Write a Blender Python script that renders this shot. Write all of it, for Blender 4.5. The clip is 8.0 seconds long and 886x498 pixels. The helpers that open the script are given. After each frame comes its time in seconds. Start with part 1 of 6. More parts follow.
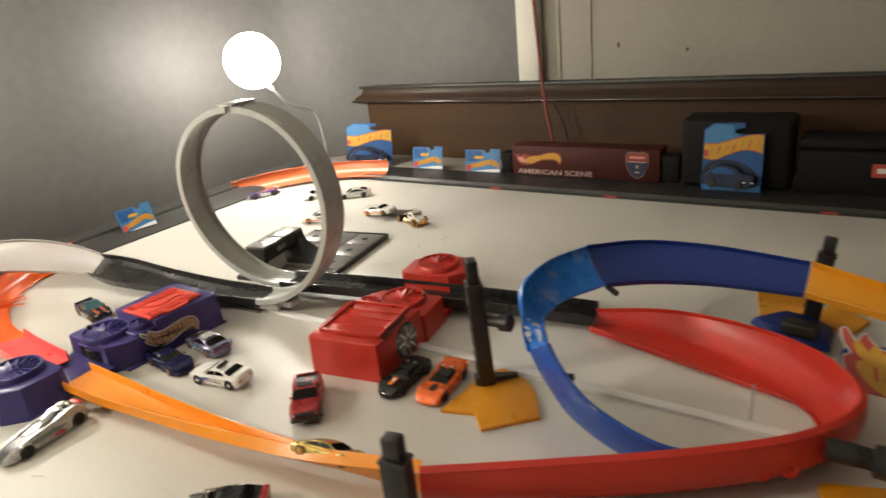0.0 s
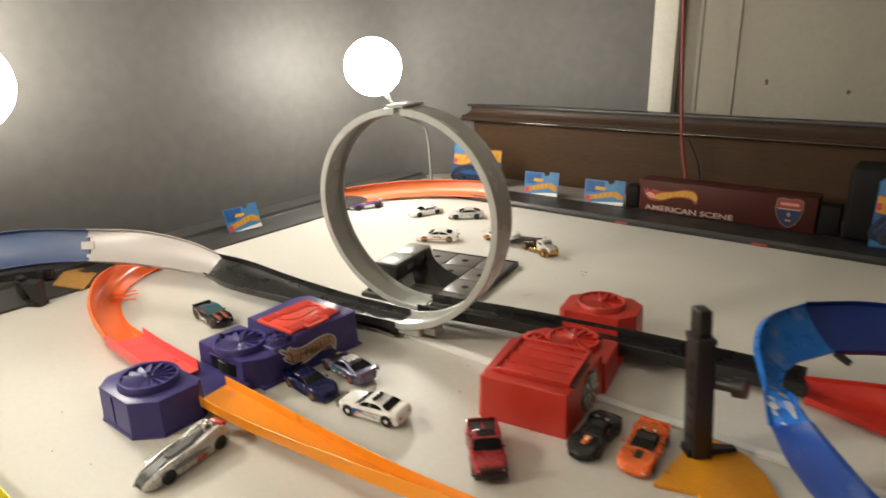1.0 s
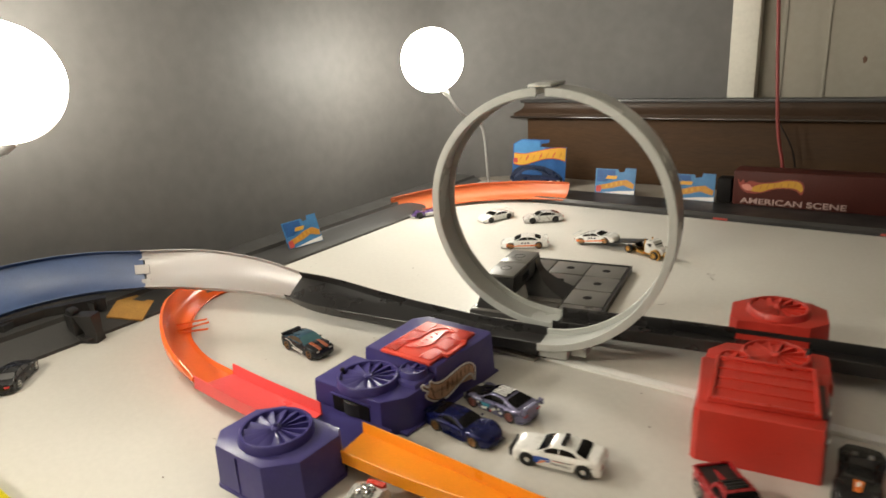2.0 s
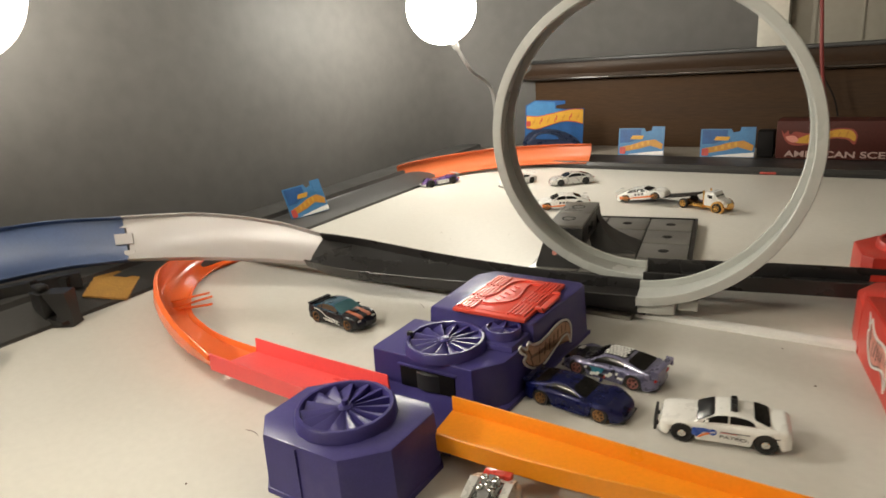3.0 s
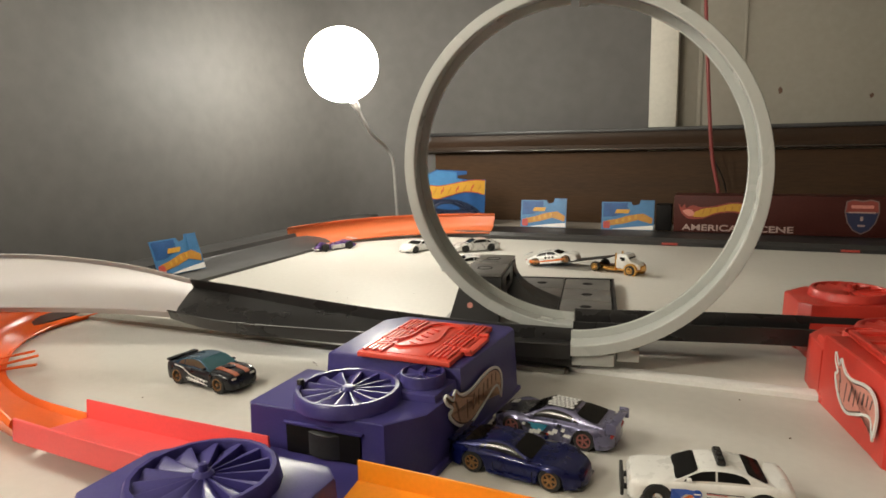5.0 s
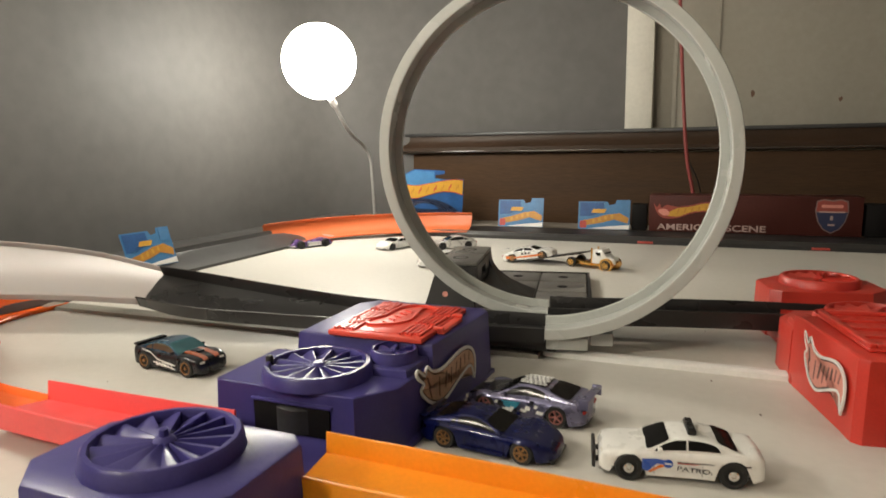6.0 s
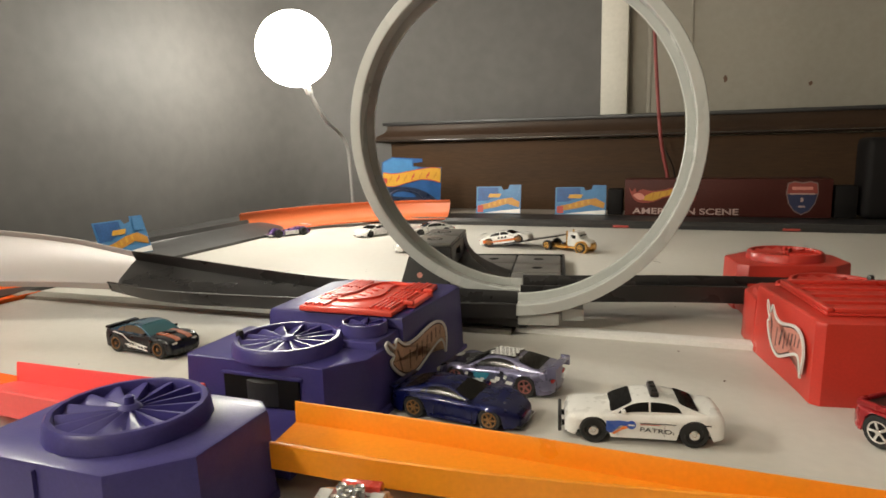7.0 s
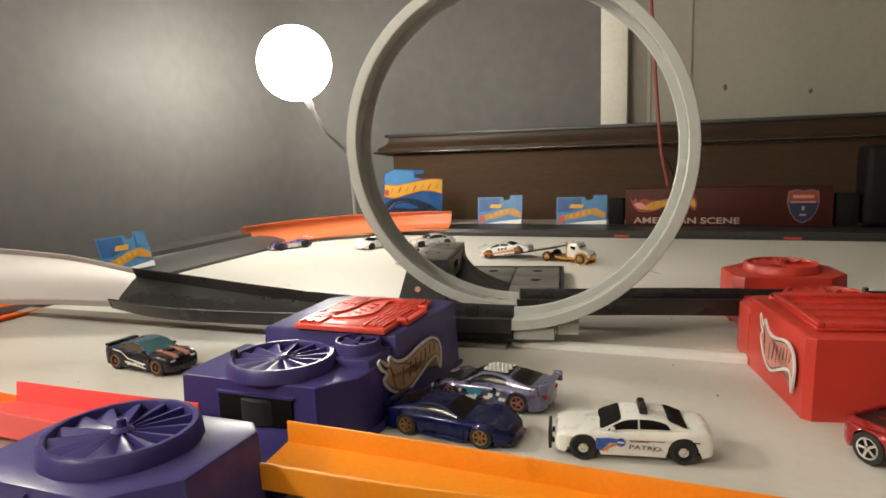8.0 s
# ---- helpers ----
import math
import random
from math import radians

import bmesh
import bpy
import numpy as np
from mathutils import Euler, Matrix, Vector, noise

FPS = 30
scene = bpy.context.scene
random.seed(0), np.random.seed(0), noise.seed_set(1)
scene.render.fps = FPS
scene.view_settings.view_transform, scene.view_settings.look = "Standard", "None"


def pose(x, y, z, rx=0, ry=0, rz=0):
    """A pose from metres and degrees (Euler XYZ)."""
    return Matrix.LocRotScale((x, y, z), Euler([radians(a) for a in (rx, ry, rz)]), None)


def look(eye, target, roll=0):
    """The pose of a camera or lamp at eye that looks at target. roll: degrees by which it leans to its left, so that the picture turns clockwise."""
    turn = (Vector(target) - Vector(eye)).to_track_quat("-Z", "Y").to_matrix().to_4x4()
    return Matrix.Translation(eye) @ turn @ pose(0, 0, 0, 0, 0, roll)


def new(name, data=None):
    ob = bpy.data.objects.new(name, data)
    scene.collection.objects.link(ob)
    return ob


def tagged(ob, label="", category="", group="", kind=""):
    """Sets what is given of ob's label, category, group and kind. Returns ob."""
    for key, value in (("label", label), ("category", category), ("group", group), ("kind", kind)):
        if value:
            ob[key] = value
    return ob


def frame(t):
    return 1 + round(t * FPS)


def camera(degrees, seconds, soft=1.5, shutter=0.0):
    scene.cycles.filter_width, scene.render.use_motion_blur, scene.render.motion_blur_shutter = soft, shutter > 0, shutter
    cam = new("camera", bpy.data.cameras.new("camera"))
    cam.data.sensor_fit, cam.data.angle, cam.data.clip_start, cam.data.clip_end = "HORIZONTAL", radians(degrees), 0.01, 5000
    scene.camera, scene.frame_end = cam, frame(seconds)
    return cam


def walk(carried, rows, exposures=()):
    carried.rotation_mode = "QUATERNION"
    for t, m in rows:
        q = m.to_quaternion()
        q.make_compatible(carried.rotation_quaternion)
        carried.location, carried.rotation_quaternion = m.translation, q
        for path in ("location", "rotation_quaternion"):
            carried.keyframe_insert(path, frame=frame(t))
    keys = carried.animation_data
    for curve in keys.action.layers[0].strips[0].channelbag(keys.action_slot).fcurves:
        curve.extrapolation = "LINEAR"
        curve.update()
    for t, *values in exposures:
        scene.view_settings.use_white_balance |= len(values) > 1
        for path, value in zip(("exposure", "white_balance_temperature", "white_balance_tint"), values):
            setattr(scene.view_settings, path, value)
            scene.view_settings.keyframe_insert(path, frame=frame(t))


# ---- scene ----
cam = camera(69.6, 8.0, 1.6, 0.5)
PATH = [
    (0, (0.1382, 0.3312, 0.3739), (0.1159, 0.5169, 0.3029), -6.1),
    (0.5, (0.0518, 0.3665, 0.3732), (0.0232, 0.5518, 0.3037), -5.5),
    (1, (-0.0354, 0.3971, 0.3582), (-0.0679, 0.5841, 0.2951), -1.5),
    (1.5, (-0.1239, 0.4361, 0.3459), (-0.1580, 0.6237, 0.2855), -2.4),
    (1.7, (-0.1640, 0.4552, 0.3403), (-0.1968, 0.6431, 0.2801), -2.7),
    (2.8, (-0.3151, 0.5720, 0.2555), (-0.3340, 0.7616, 0.1949), -5.5),
    (3, (-0.3312, 0.5860, 0.2382), (-0.3492, 0.7759, 0.1779), -4.6),
    (3.5, (-0.3483, 0.6177, 0.2022), (-0.3535, 0.8090, 0.1443), -3.0),
    (4, (-0.3490, 0.6447, 0.1925), (-0.3438, 0.8374, 0.1390), -4.0),
    (4.5, (-0.3523, 0.6581, 0.1810), (-0.3385, 0.8532, 0.1396), -1.1),
    (5.8, (-0.3465, 0.6640, 0.1567), (-0.3226, 0.8605, 0.1279), -1.9),
    (6, (-0.3468, 0.6622, 0.1518), (-0.3225, 0.8585, 0.1219), -0.7),
    (6.5, (-0.3435, 0.6578, 0.1430), (-0.3182, 0.8537, 0.1115), -0.4),
    (7, (-0.3396, 0.6559, 0.1410), (-0.3101, 0.8511, 0.1090), -1.3),
    (7.5, (-0.3348, 0.6559, 0.1424), (-0.3053, 0.8511, 0.1103), -2.1),
    (8, (-0.3318, 0.6519, 0.1470), (-0.3041, 0.8478, 0.1175), -1.9),
]
walk(cam, [(t, look(eye, target, roll)) for t, eye, target, roll in PATH], [(0.0, 1.25), (1.5, 1.0), (3.0, 0.81), (4.5, 0.77), (8.0, 0.91)])

# ---- world, light ----
world = bpy.data.worlds.new("world")
scene.world = world
world.use_nodes = True
world.node_tree.nodes["Background"].inputs[0].default_value = (0.9, 0.85, 0.8, 1)
world.node_tree.nodes["Background"].inputs[1].default_value = 0.02
LAMP_POWER = 62.0
TABLE_TURN, LOOP_TURN = -28.5, -19.0
TF = pose(0, 0, 0, 0, 0, TABLE_TURN)
LF = pose(0, 0, 0, 0, 0, LOOP_TURN)


# ---- materials ----
def nodes_of(m):
    m.use_nodes = True
    nt = m.node_tree
    return nt, nt.nodes["Principled BSDF"]


def mat(name, color, rough=0.4, metal=0.0, var=0.08, scale=60.0, fine=900.0, bump=0.1, depth=0.0006, coat=0.0, subs=0.0, dirt=None, dirt_amount=0.0, aniso=(1, 1, 1), spec=0.5, uneven=1.0, dirt_from=(0.52, 0.75)):
    """A surface with coarse and fine variation of colour and gloss and a fine relief."""
    m = bpy.data.materials.new(name)
    nt, b = nodes_of(m)
    N, Lk = nt.nodes.new, nt.links.new
    co = N("ShaderNodeTexCoord")
    mp = N("ShaderNodeMapping")
    mp.inputs["Scale"].default_value = aniso
    Lk(co.outputs["Object"], mp.inputs["Vector"])
    n1, n2 = N("ShaderNodeTexNoise"), N("ShaderNodeTexNoise")
    n1.inputs["Scale"].default_value, n1.inputs["Detail"].default_value = scale, 4
    n2.inputs["Scale"].default_value, n2.inputs["Detail"].default_value = fine, 3
    Lk(mp.outputs[0], n1.inputs["Vector"])
    Lk(mp.outputs[0], n2.inputs["Vector"])
    add = N("ShaderNodeMath")
    add.operation = "ADD"
    Lk(n1.outputs["Fac"], add.inputs[0])
    Lk(n2.outputs["Fac"], add.inputs[1])
    ramp = N("ShaderNodeMapRange")
    ramp.inputs["From Min"].default_value, ramp.inputs["From Max"].default_value = 0.6, 1.4
    ramp.inputs["To Min"].default_value, ramp.inputs["To Max"].default_value = 1 - var, 1 + var
    Lk(add.outputs[0], ramp.inputs["Value"])
    mul = N("ShaderNodeMix")
    mul.data_type, mul.blend_type = "RGBA", "MULTIPLY"
    mul.inputs["Factor"].default_value = 1.0
    mul.inputs[6].default_value = (*color, 1)
    Lk(ramp.outputs[0], mul.inputs[7])
    last = mul.outputs[2]
    if dirt:
        n3 = N("ShaderNodeTexNoise")
        n3.inputs["Scale"].default_value, n3.inputs["Detail"].default_value = scale * 0.35, 8
        n3.inputs["Roughness"].default_value = 0.7
        Lk(mp.outputs[0], n3.inputs["Vector"])
        r3 = N("ShaderNodeMapRange")
        r3.inputs["From Min"].default_value, r3.inputs["From Max"].default_value = dirt_from
        r3.inputs["To Max"].default_value = dirt_amount
        Lk(n3.outputs["Fac"], r3.inputs["Value"])
        mx = N("ShaderNodeMix")
        mx.data_type = "RGBA"
        mx.inputs[7].default_value = (*dirt, 1)
        Lk(last, mx.inputs[6])
        Lk(r3.outputs[0], mx.inputs["Factor"])
        last = mx.outputs[2]
    Lk(last, b.inputs["Base Color"])
    rr = N("ShaderNodeMapRange")
    rr.inputs["From Min"].default_value, rr.inputs["From Max"].default_value = 0.3, 0.7
    rr.inputs["To Min"].default_value, rr.inputs["To Max"].default_value = max(rough - 0.07 * uneven, 0.02), min(rough + 0.1 * uneven, 1)
    Lk(n1.outputs["Fac"], rr.inputs["Value"])
    Lk(rr.outputs[0], b.inputs["Roughness"])
    b.inputs["Metallic"].default_value = metal
    b.inputs["Coat Weight"].default_value = coat
    b.inputs["Specular IOR Level"].default_value = spec
    b.inputs["Coat Roughness"].default_value = 0.08
    if subs:
        b.inputs["Subsurface Weight"].default_value = subs
        b.inputs["Subsurface Radius"].default_value = (0.004, 0.002, 0.001)
    if bump:
        bp = N("ShaderNodeBump")
        bp.inputs["Strength"].default_value, bp.inputs["Distance"].default_value = bump, depth
        Lk(n2.outputs["Fac"], bp.inputs["Height"])
        Lk(bp.outputs[0], b.inputs["Normal"])
    return m


def paint(name, color, metal=0.25, coat=0.7, spec=0.5):
    return mat(name, color, 0.28, metal, 0.06, 150, 3000, 0.03, 0.0001, coat=coat, spec=spec)


M_TABLE = mat("table_laminate", (0.60, 0.58, 0.535), 0.46, 0, 0.05, 7, 160, 0.06, 0.0004, dirt=(0.45, 0.41, 0.34), dirt_amount=0.25, spec=0.32)
M_RAIL = mat("rail_black", (0.018, 0.017, 0.017), 0.45, 0, 0.2, 20, 400, 0.15)
M_RAIL_TOP = mat("rail_grey", (0.04, 0.039, 0.038), 0.35, 0, 0.15, 15, 300, 0.1)
M_WALL_DARK = mat("dark_wall", (0.081, 0.077, 0.074), 0.62, 0, 0.14, 2.5, 40, 0.05, 0.001)
M_WALL = mat("beige_wall", (0.27, 0.25, 0.212), 0.75, 0, 0.08, 4, 90, 0.2, 0.001, dirt=(0.25, 0.22, 0.18), dirt_amount=0.35)
M_BATTEN = mat("white_batten", (0.55, 0.53, 0.47), 0.6, 0, 0.08, 12, 160, 0.15)
M_WOOD = mat("brown_panel", (0.047, 0.0245, 0.0115), 0.65, 0, 0.35, 10, 200, 0.2, 0.0006, aniso=(0.25, 1, 3), spec=0.15)
M_TRIM = mat("dark_trim", (0.032, 0.0175, 0.0095), 0.42, 0, 0.3, 12, 250, 0.15, spec=0.2)
M_BEAD = mat("varnished_bead", (0.025, 0.015, 0.010), 0.14, 0, 0.3, 12, 250, 0.05, coat=0.6)
M_FLOOR = mat("floor_concrete", (0.2, 0.19, 0.17), 0.8, 0, 0.2, 3, 60, 0.2)
M_BOUNCE = mat("bounce_paint", (0.70, 0.67, 0.62), 0.85, 0, 0.06, 3, 60, 0.1)
M_ORANGE = mat("orange_plastic", (0.92, 0.32, 0.015), 0.33, 0, 0.07, 25, 500, 0.04, subs=0.15)
M_ORANGE_RED = mat("red_orange_plastic", (0.88, 0.16, 0.03), 0.24, 0, 0.06, 20, 500, 0.02, subs=0.15, uneven=0.3)
M_PINK = mat("coral_red_plastic", (0.80, 0.092, 0.092), 0.33, 0, 0.06, 25, 500, 0.04, subs=0.15)
M_RED_TRACK = mat("red_track_plastic", (0.62, 0.035, 0.02), 0.36, 0, 0.12, 18, 400, 0.05, dirt=(0.35, 0.02, 0.012), dirt_amount=0.5)
M_BLUE_TRACK = mat("blue_track_plastic", (0.012, 0.19, 0.74), 0.3, 0, 0.12, 70, 400, 0.05, dirt=(0.68, 0.74, 0.80), dirt_amount=0.6)
M_NAVY_TRACK = mat("navy_track_plastic", (0.008, 0.03, 0.20), 0.35, 0, 0.12, 20, 400, 0.05)
M_BLUE_SCUFF = mat("scuffed_blue_plastic", (0.014, 0.075, 0.38), 0.35, 0, 0.12, 70, 400, 0.08, dirt=(0.30, 0.42, 0.66), dirt_amount=0.35, dirt_from=(0.52, 0.70))
M_SHRED = mat("torn_pale_tape", (0.50, 0.53, 0.56), 0.5, 0, 0.2, 120, 900, 0.3, dirt=(0.10, 0.20, 0.50), dirt_amount=0.5)
M_WHITE_TRACK = mat("white_track_plastic", (0.350, 0.322, 0.310), 0.32, 0, 0.02, 20, 400, 0.01, subs=0.1, uneven=0.1)
M_BLACK = mat("black_plastic", (0.016, 0.015, 0.015), 0.38, 0, 0.2, 30, 600, 0.08)
M_BLACK_SHINE = mat("black_track_plastic", (0.02, 0.019, 0.019), 0.28, 0, 0.2, 20, 500, 0.06)
M_CHAR = mat("charcoal_plastic", (0.17, 0.163, 0.152), 0.33, 0, 0.15, 30, 500, 0.1, dirt=(0.12, 0.11, 0.1), dirt_amount=0.5)
M_GREY = mat("grey_loop_plastic", (0.46, 0.475, 0.455), 0.24, 0, 0.03, 12, 300, 0.03, dirt=(0.34, 0.33, 0.31), dirt_amount=0.15)
M_PURPLE = mat("purple_plastic", (0.054, 0.045, 0.190), 0.33, 0, 0.12, 55, 900, 0.06, dirt=(0.13, 0.12, 0.23), dirt_amount=0.35, uneven=0.5, spec=0.32)
M_RED = mat("red_plastic", (0.55, 0.040, 0.026), 0.34, 0, 0.1, 40, 900, 0.06, subs=0.05)
M_LID = mat("coral_lid_plastic", (0.76, 0.085, 0.055), 0.34, 0, 0.08, 40, 900, 0.06)
M_GOLD_PLASTIC = mat("amber_plastic", (0.72, 0.30, 0.015), 0.32, 0, 0.12, 20, 400, 0.05)
M_BLUE_DULL = mat("dull_blue_plastic", (0.024, 0.052, 0.14), 0.4, 0, 0.15, 20, 400, 0.06, dirt=(0.06, 0.10, 0.20), dirt_amount=0.4)
M_ORANGE_FAR = mat("orange_bank_plastic", (0.56, 0.135, 0.045), 0.36, 0, 0.08, 20, 400, 0.05)
M_YELLOW = mat("yellow_green_plastic", (0.62, 0.56, 0.02), 0.3, 0, 0.1, 20, 400, 0.05)
M_RUBBER = mat("tyre_black", (0.015, 0.015, 0.015), 0.6, 0, 0.2, 200, 2000, 0.1)
M_CHROME = mat("chrome", (0.75, 0.74, 0.72), 0.14, 1.0, 0.05, 100, 2000, 0.02)
M_GOLD_CHROME = mat("gold_chrome", (0.85, 0.48, 0.14), 0.16, 1.0, 0.08, 100, 2000, 0.02)
M_BRONZE = mat("bronze_rim", (0.40, 0.22, 0.10), 0.3, 1.0, 0.08, 100, 2000, 0.02)
M_DGLASS = mat("smoked_plastic_glass", (0.013, 0.012, 0.012), 0.13, 0, 0.1, 100, 2000, 0.0, spec=0.4)
M_TEALGLASS = mat("teal_plastic_glass", (0.075, 0.20, 0.23), 0.10, 0, 0.1, 100, 2000, 0.0, coat=0.5)
M_TANGLASS = mat("tan_plastic_glass", (0.16, 0.125, 0.085), 0.12, 0, 0.1, 100, 2000, 0.0)
M_SILVERGLASS = mat("grey_plastic_glass", (0.18, 0.18, 0.18), 0.08, 0, 0.1, 100, 2000, 0.0, coat=0.5)
M_LAMPMETAL = mat("lamp_arm_metal", (0.27, 0.264, 0.255), 0.45, 0.3, 0.1, 100, 900, 0.05)
M_CARD_BLUE = mat("card_blue", (0.0135, 0.075, 0.225), 0.4, 0, 0.3, 60, 500, 0.02)
M_CARD_SKY = mat("card_light_blue", (0.045, 0.165, 0.345), 0.4, 0, 0.2, 70, 500, 0.02)
M_CARD_YELLOW = mat("card_yellow", (0.435, 0.2025, 0.0263), 0.4, 0, 0.15, 70, 500, 0.02)
M_CARD_GOLD = mat("card_golden", (0.528, 0.288, 0.032), 0.4, 0, 0.15, 70, 500, 0.02)
M_CARD_RED = mat("card_red", (0.42, 0.056, 0.042), 0.4, 0, 0.15, 70, 500, 0.02)
M_CARD_WHITE = mat("card_white", (0.72, 0.72, 0.70), 0.4, 0, 0.06, 70, 500, 0.02)
M_CARD_DARK = mat("card_dark", (0.014, 0.022, 0.05), 0.3, 0, 0.3, 70, 500, 0.02)
M_MAROON = mat("maroon_carton", (0.060, 0.0150, 0.0115), 0.5, 0, 0.2, 18, 300, 0.05, spec=0.2)
M_BOX_BLACK = mat("black_carton", (0.009, 0.008, 0.008), 0.6, 0, 0.2, 18, 300, 0.05, spec=0.12)
M_EMBLEM = mat("emblem_tan", (0.55, 0.35, 0.22), 0.45, 0, 0.3, 90, 900, 0.05)
M_EMBLEM_PINK = mat("emblem_pink", (0.62, 0.25, 0.2), 0.45, 0, 0.2, 90, 900, 0.05)
M_EMBLEM_BROWN = mat("emblem_brown", (0.17, 0.085, 0.05), 0.45, 0, 0.2, 90, 900, 0.05)
M_EMBLEM_DARK = mat("emblem_dark", (0.05, 0.02, 0.02), 0.45, 0, 0.2, 90, 900, 0.05)
M_CORD = mat("red_cord", (0.20, 0.032, 0.030), 0.5, 0, 0.1, 100, 900, 0.1)
M_HEADLIGHT = mat("headlight_plastic", (0.7, 0.68, 0.6), 0.15, 0, 0.05, 100, 900, 0)
M_TAIL = mat("taillight_plastic", (0.4, 0.02, 0.02), 0.2, 0, 0.05, 100, 900, 0)
P_WHITE = paint("white_paint", (0.80, 0.795, 0.77), 0.0)
P_BLUE = paint("dark_blue_paint", (0.0035, 0.0065, 0.068), 0.35, 0.5, 0.25)
P_LAV = paint("lavender_paint", (0.155, 0.15, 0.25), 0.5)
P_BLACK = paint("black_paint", (0.007, 0.007, 0.008), 0.0, 0.55, 0.15)
P_TEALBLACK = paint("blue_black_paint", (0.007, 0.008, 0.011), 0.0, 0.5, 0.15)
P_DEEPTEAL = paint("deep_teal_paint", (0.020, 0.075, 0.125), 0.2)
P_SILVER = paint("silver_paint", (0.55, 0.54, 0.52), 0.25)
P_RED = paint("red_paint", (0.36, 0.012, 0.016), 0.3)
P_ORANGE = paint("orange_paint", (0.80, 0.13, 0.012), 0.3)
P_GOLD = paint("gold_paint", (0.55, 0.40, 0.10), 0.7)
P_PURPLE = paint("purple_paint", (0.13, 0.07, 0.25), 0.3)
D_ORANGE = paint("orange_decal", (0.80, 0.20, 0.03), 0.0)
D_RUST = paint("rust_decal", (0.34, 0.085, 0.03), 0.0)
D_BLUE = paint("blue_decal", (0.02, 0.08, 0.42), 0.0)
D_BLACK = paint("black_decal", (0.015, 0.015, 0.02), 0.0)
D_WHITE = paint("white_decal", (0.8, 0.8, 0.78), 0.0)
D_RED = paint("red_decal", (0.62, 0.05, 0.03), 0.0)
D_CYAN = paint("cyan_decal", (0.05, 0.30, 0.45), 0.0)


def glow(name, color, power):
    m = bpy.data.materials.new(name)
    nt, b = nodes_of(m)
    b.inputs["Base Color"].default_value = (0.8, 0.8, 0.8, 1)
    b.inputs["Emission Color"].default_value = (*color, 1)
    b.inputs["Emission Strength"].default_value = power
    return m


M_GLOW = glow("lamp_glow", (1.0, 0.945, 0.82), LAMP_POWER * 0.47)
M_GLOW_SIDE = glow("side_lamp_glow", (1.0, 0.935, 0.80), LAMP_POWER * 0.95)
M_GLOW_BOWL = glow("lamp_bowl_glow", (1.0, 0.935, 0.80), 3.2)
M_GLOW_FILL = glow("fill_lamp_glow", (1.0, 0.915, 0.745), LAMP_POWER * 1.0)


# ---- mesh helpers ----
def finish(bm, name, material, smooth=True, angle=32):
    bmesh.ops.recalc_face_normals(bm, faces=bm.faces)
    me = bpy.data.meshes.new(name)
    bm.to_mesh(me)
    bm.free()
    if smooth:
        me.polygons.foreach_set("use_smooth", [True] * len(me.polygons))
        me.set_sharp_from_angle(angle=radians(angle))
    if material:
        me.materials.append(material)
    return me


def part(name, bm, material, parent, label="", angle=32):
    """One mesh object under a thing or under a part."""
    ob = new(name, finish(bm, name, material, angle=angle))
    ob.parent = parent
    return tagged(ob, label)


def shared(name, me, parent, m=None):
    ob = new(name, me)
    ob.parent = parent
    if m is not None:
        ob.matrix_basis = m
    return ob


def root(name, m, label, category, group="", kind=""):
    ob = new(name)
    ob.empty_display_size = 0.02
    ob.matrix_basis = m
    return tagged(ob, label, category, group, kind)


def single(name, bm, material, m, label, category, group="", kind="", angle=32):
    ob = new(name, finish(bm, name, material, angle=angle))
    ob.matrix_basis = m
    return tagged(ob, label, category, group, kind)


def B():
    return bmesh.new()


def box(bm, x0, x1, y0, y1, z0, z1, bevel=0.0, seg=2):
    m = Matrix.Translation(((x0 + x1) / 2, (y0 + y1) / 2, (z0 + z1) / 2)) @ Matrix.Diagonal((x1 - x0, y1 - y0, z1 - z0, 1))
    vs = bmesh.ops.create_cube(bm, size=1, matrix=m)["verts"]
    if bevel:
        es = list({e for v in vs for e in v.link_edges})
        bmesh.ops.bevel(bm, geom=es, offset=bevel, segments=seg, affect="EDGES", profile=0.5)
    return bm


def loft(bm, rings, closed=True, cap=True):
    rows = [[bm.verts.new(p) for p in r] for r in rings]
    n = len(rows[0])
    for a, b in zip(rows, rows[1:]):
        for i in range(n if closed else n - 1):
            j = (i + 1) % n
            bm.faces.new((a[i], a[j], b[j], b[i]))
    if cap and closed:
        bm.faces.new(rows[0][::-1])
        bm.faces.new(rows[-1])
    return bm


def prism(bm, pts, z0, z1, top=1.0, bevel=0.0):
    """Upright prism over a plan outline; top shrinks its upper outline; bevel rounds the upper rim."""
    cx, cy = sum(p[0] for p in pts) / len(pts), sum(p[1] for p in pts) / len(pts)

    def ring(k, z):
        return [(cx + (x - cx) * k, cy + (y - cy) * k, z) for x, y in pts]
    r = max(abs(p[0] - cx) for p in pts)
    if bevel:
        k = top * (1 - bevel / r)
        rows = [ring(1, z0), ring(top, z1 - bevel), ring(top * (1 - 0.3 * bevel / r), z1 - 0.3 * bevel), ring(k, z1)]
    else:
        rows = [ring(1, z0), ring(top, z1)]
    return loft(bm, rows)


def disc_ring(r, n, z, cx=0, cy=0, a0=0.0):
    return [(cx + r * math.cos(a0 + 2 * math.pi * i / n), cy + r * math.sin(a0 + 2 * math.pi * i / n), z) for i in range(n)]


def turned(bm, prof, n=32, cx=0, cy=0, cap=True):
    """A turned body from (radius, z) pairs."""
    return loft(bm, [disc_ring(max(r, 1e-5), n, z, cx, cy) for r, z in prof], cap=cap)


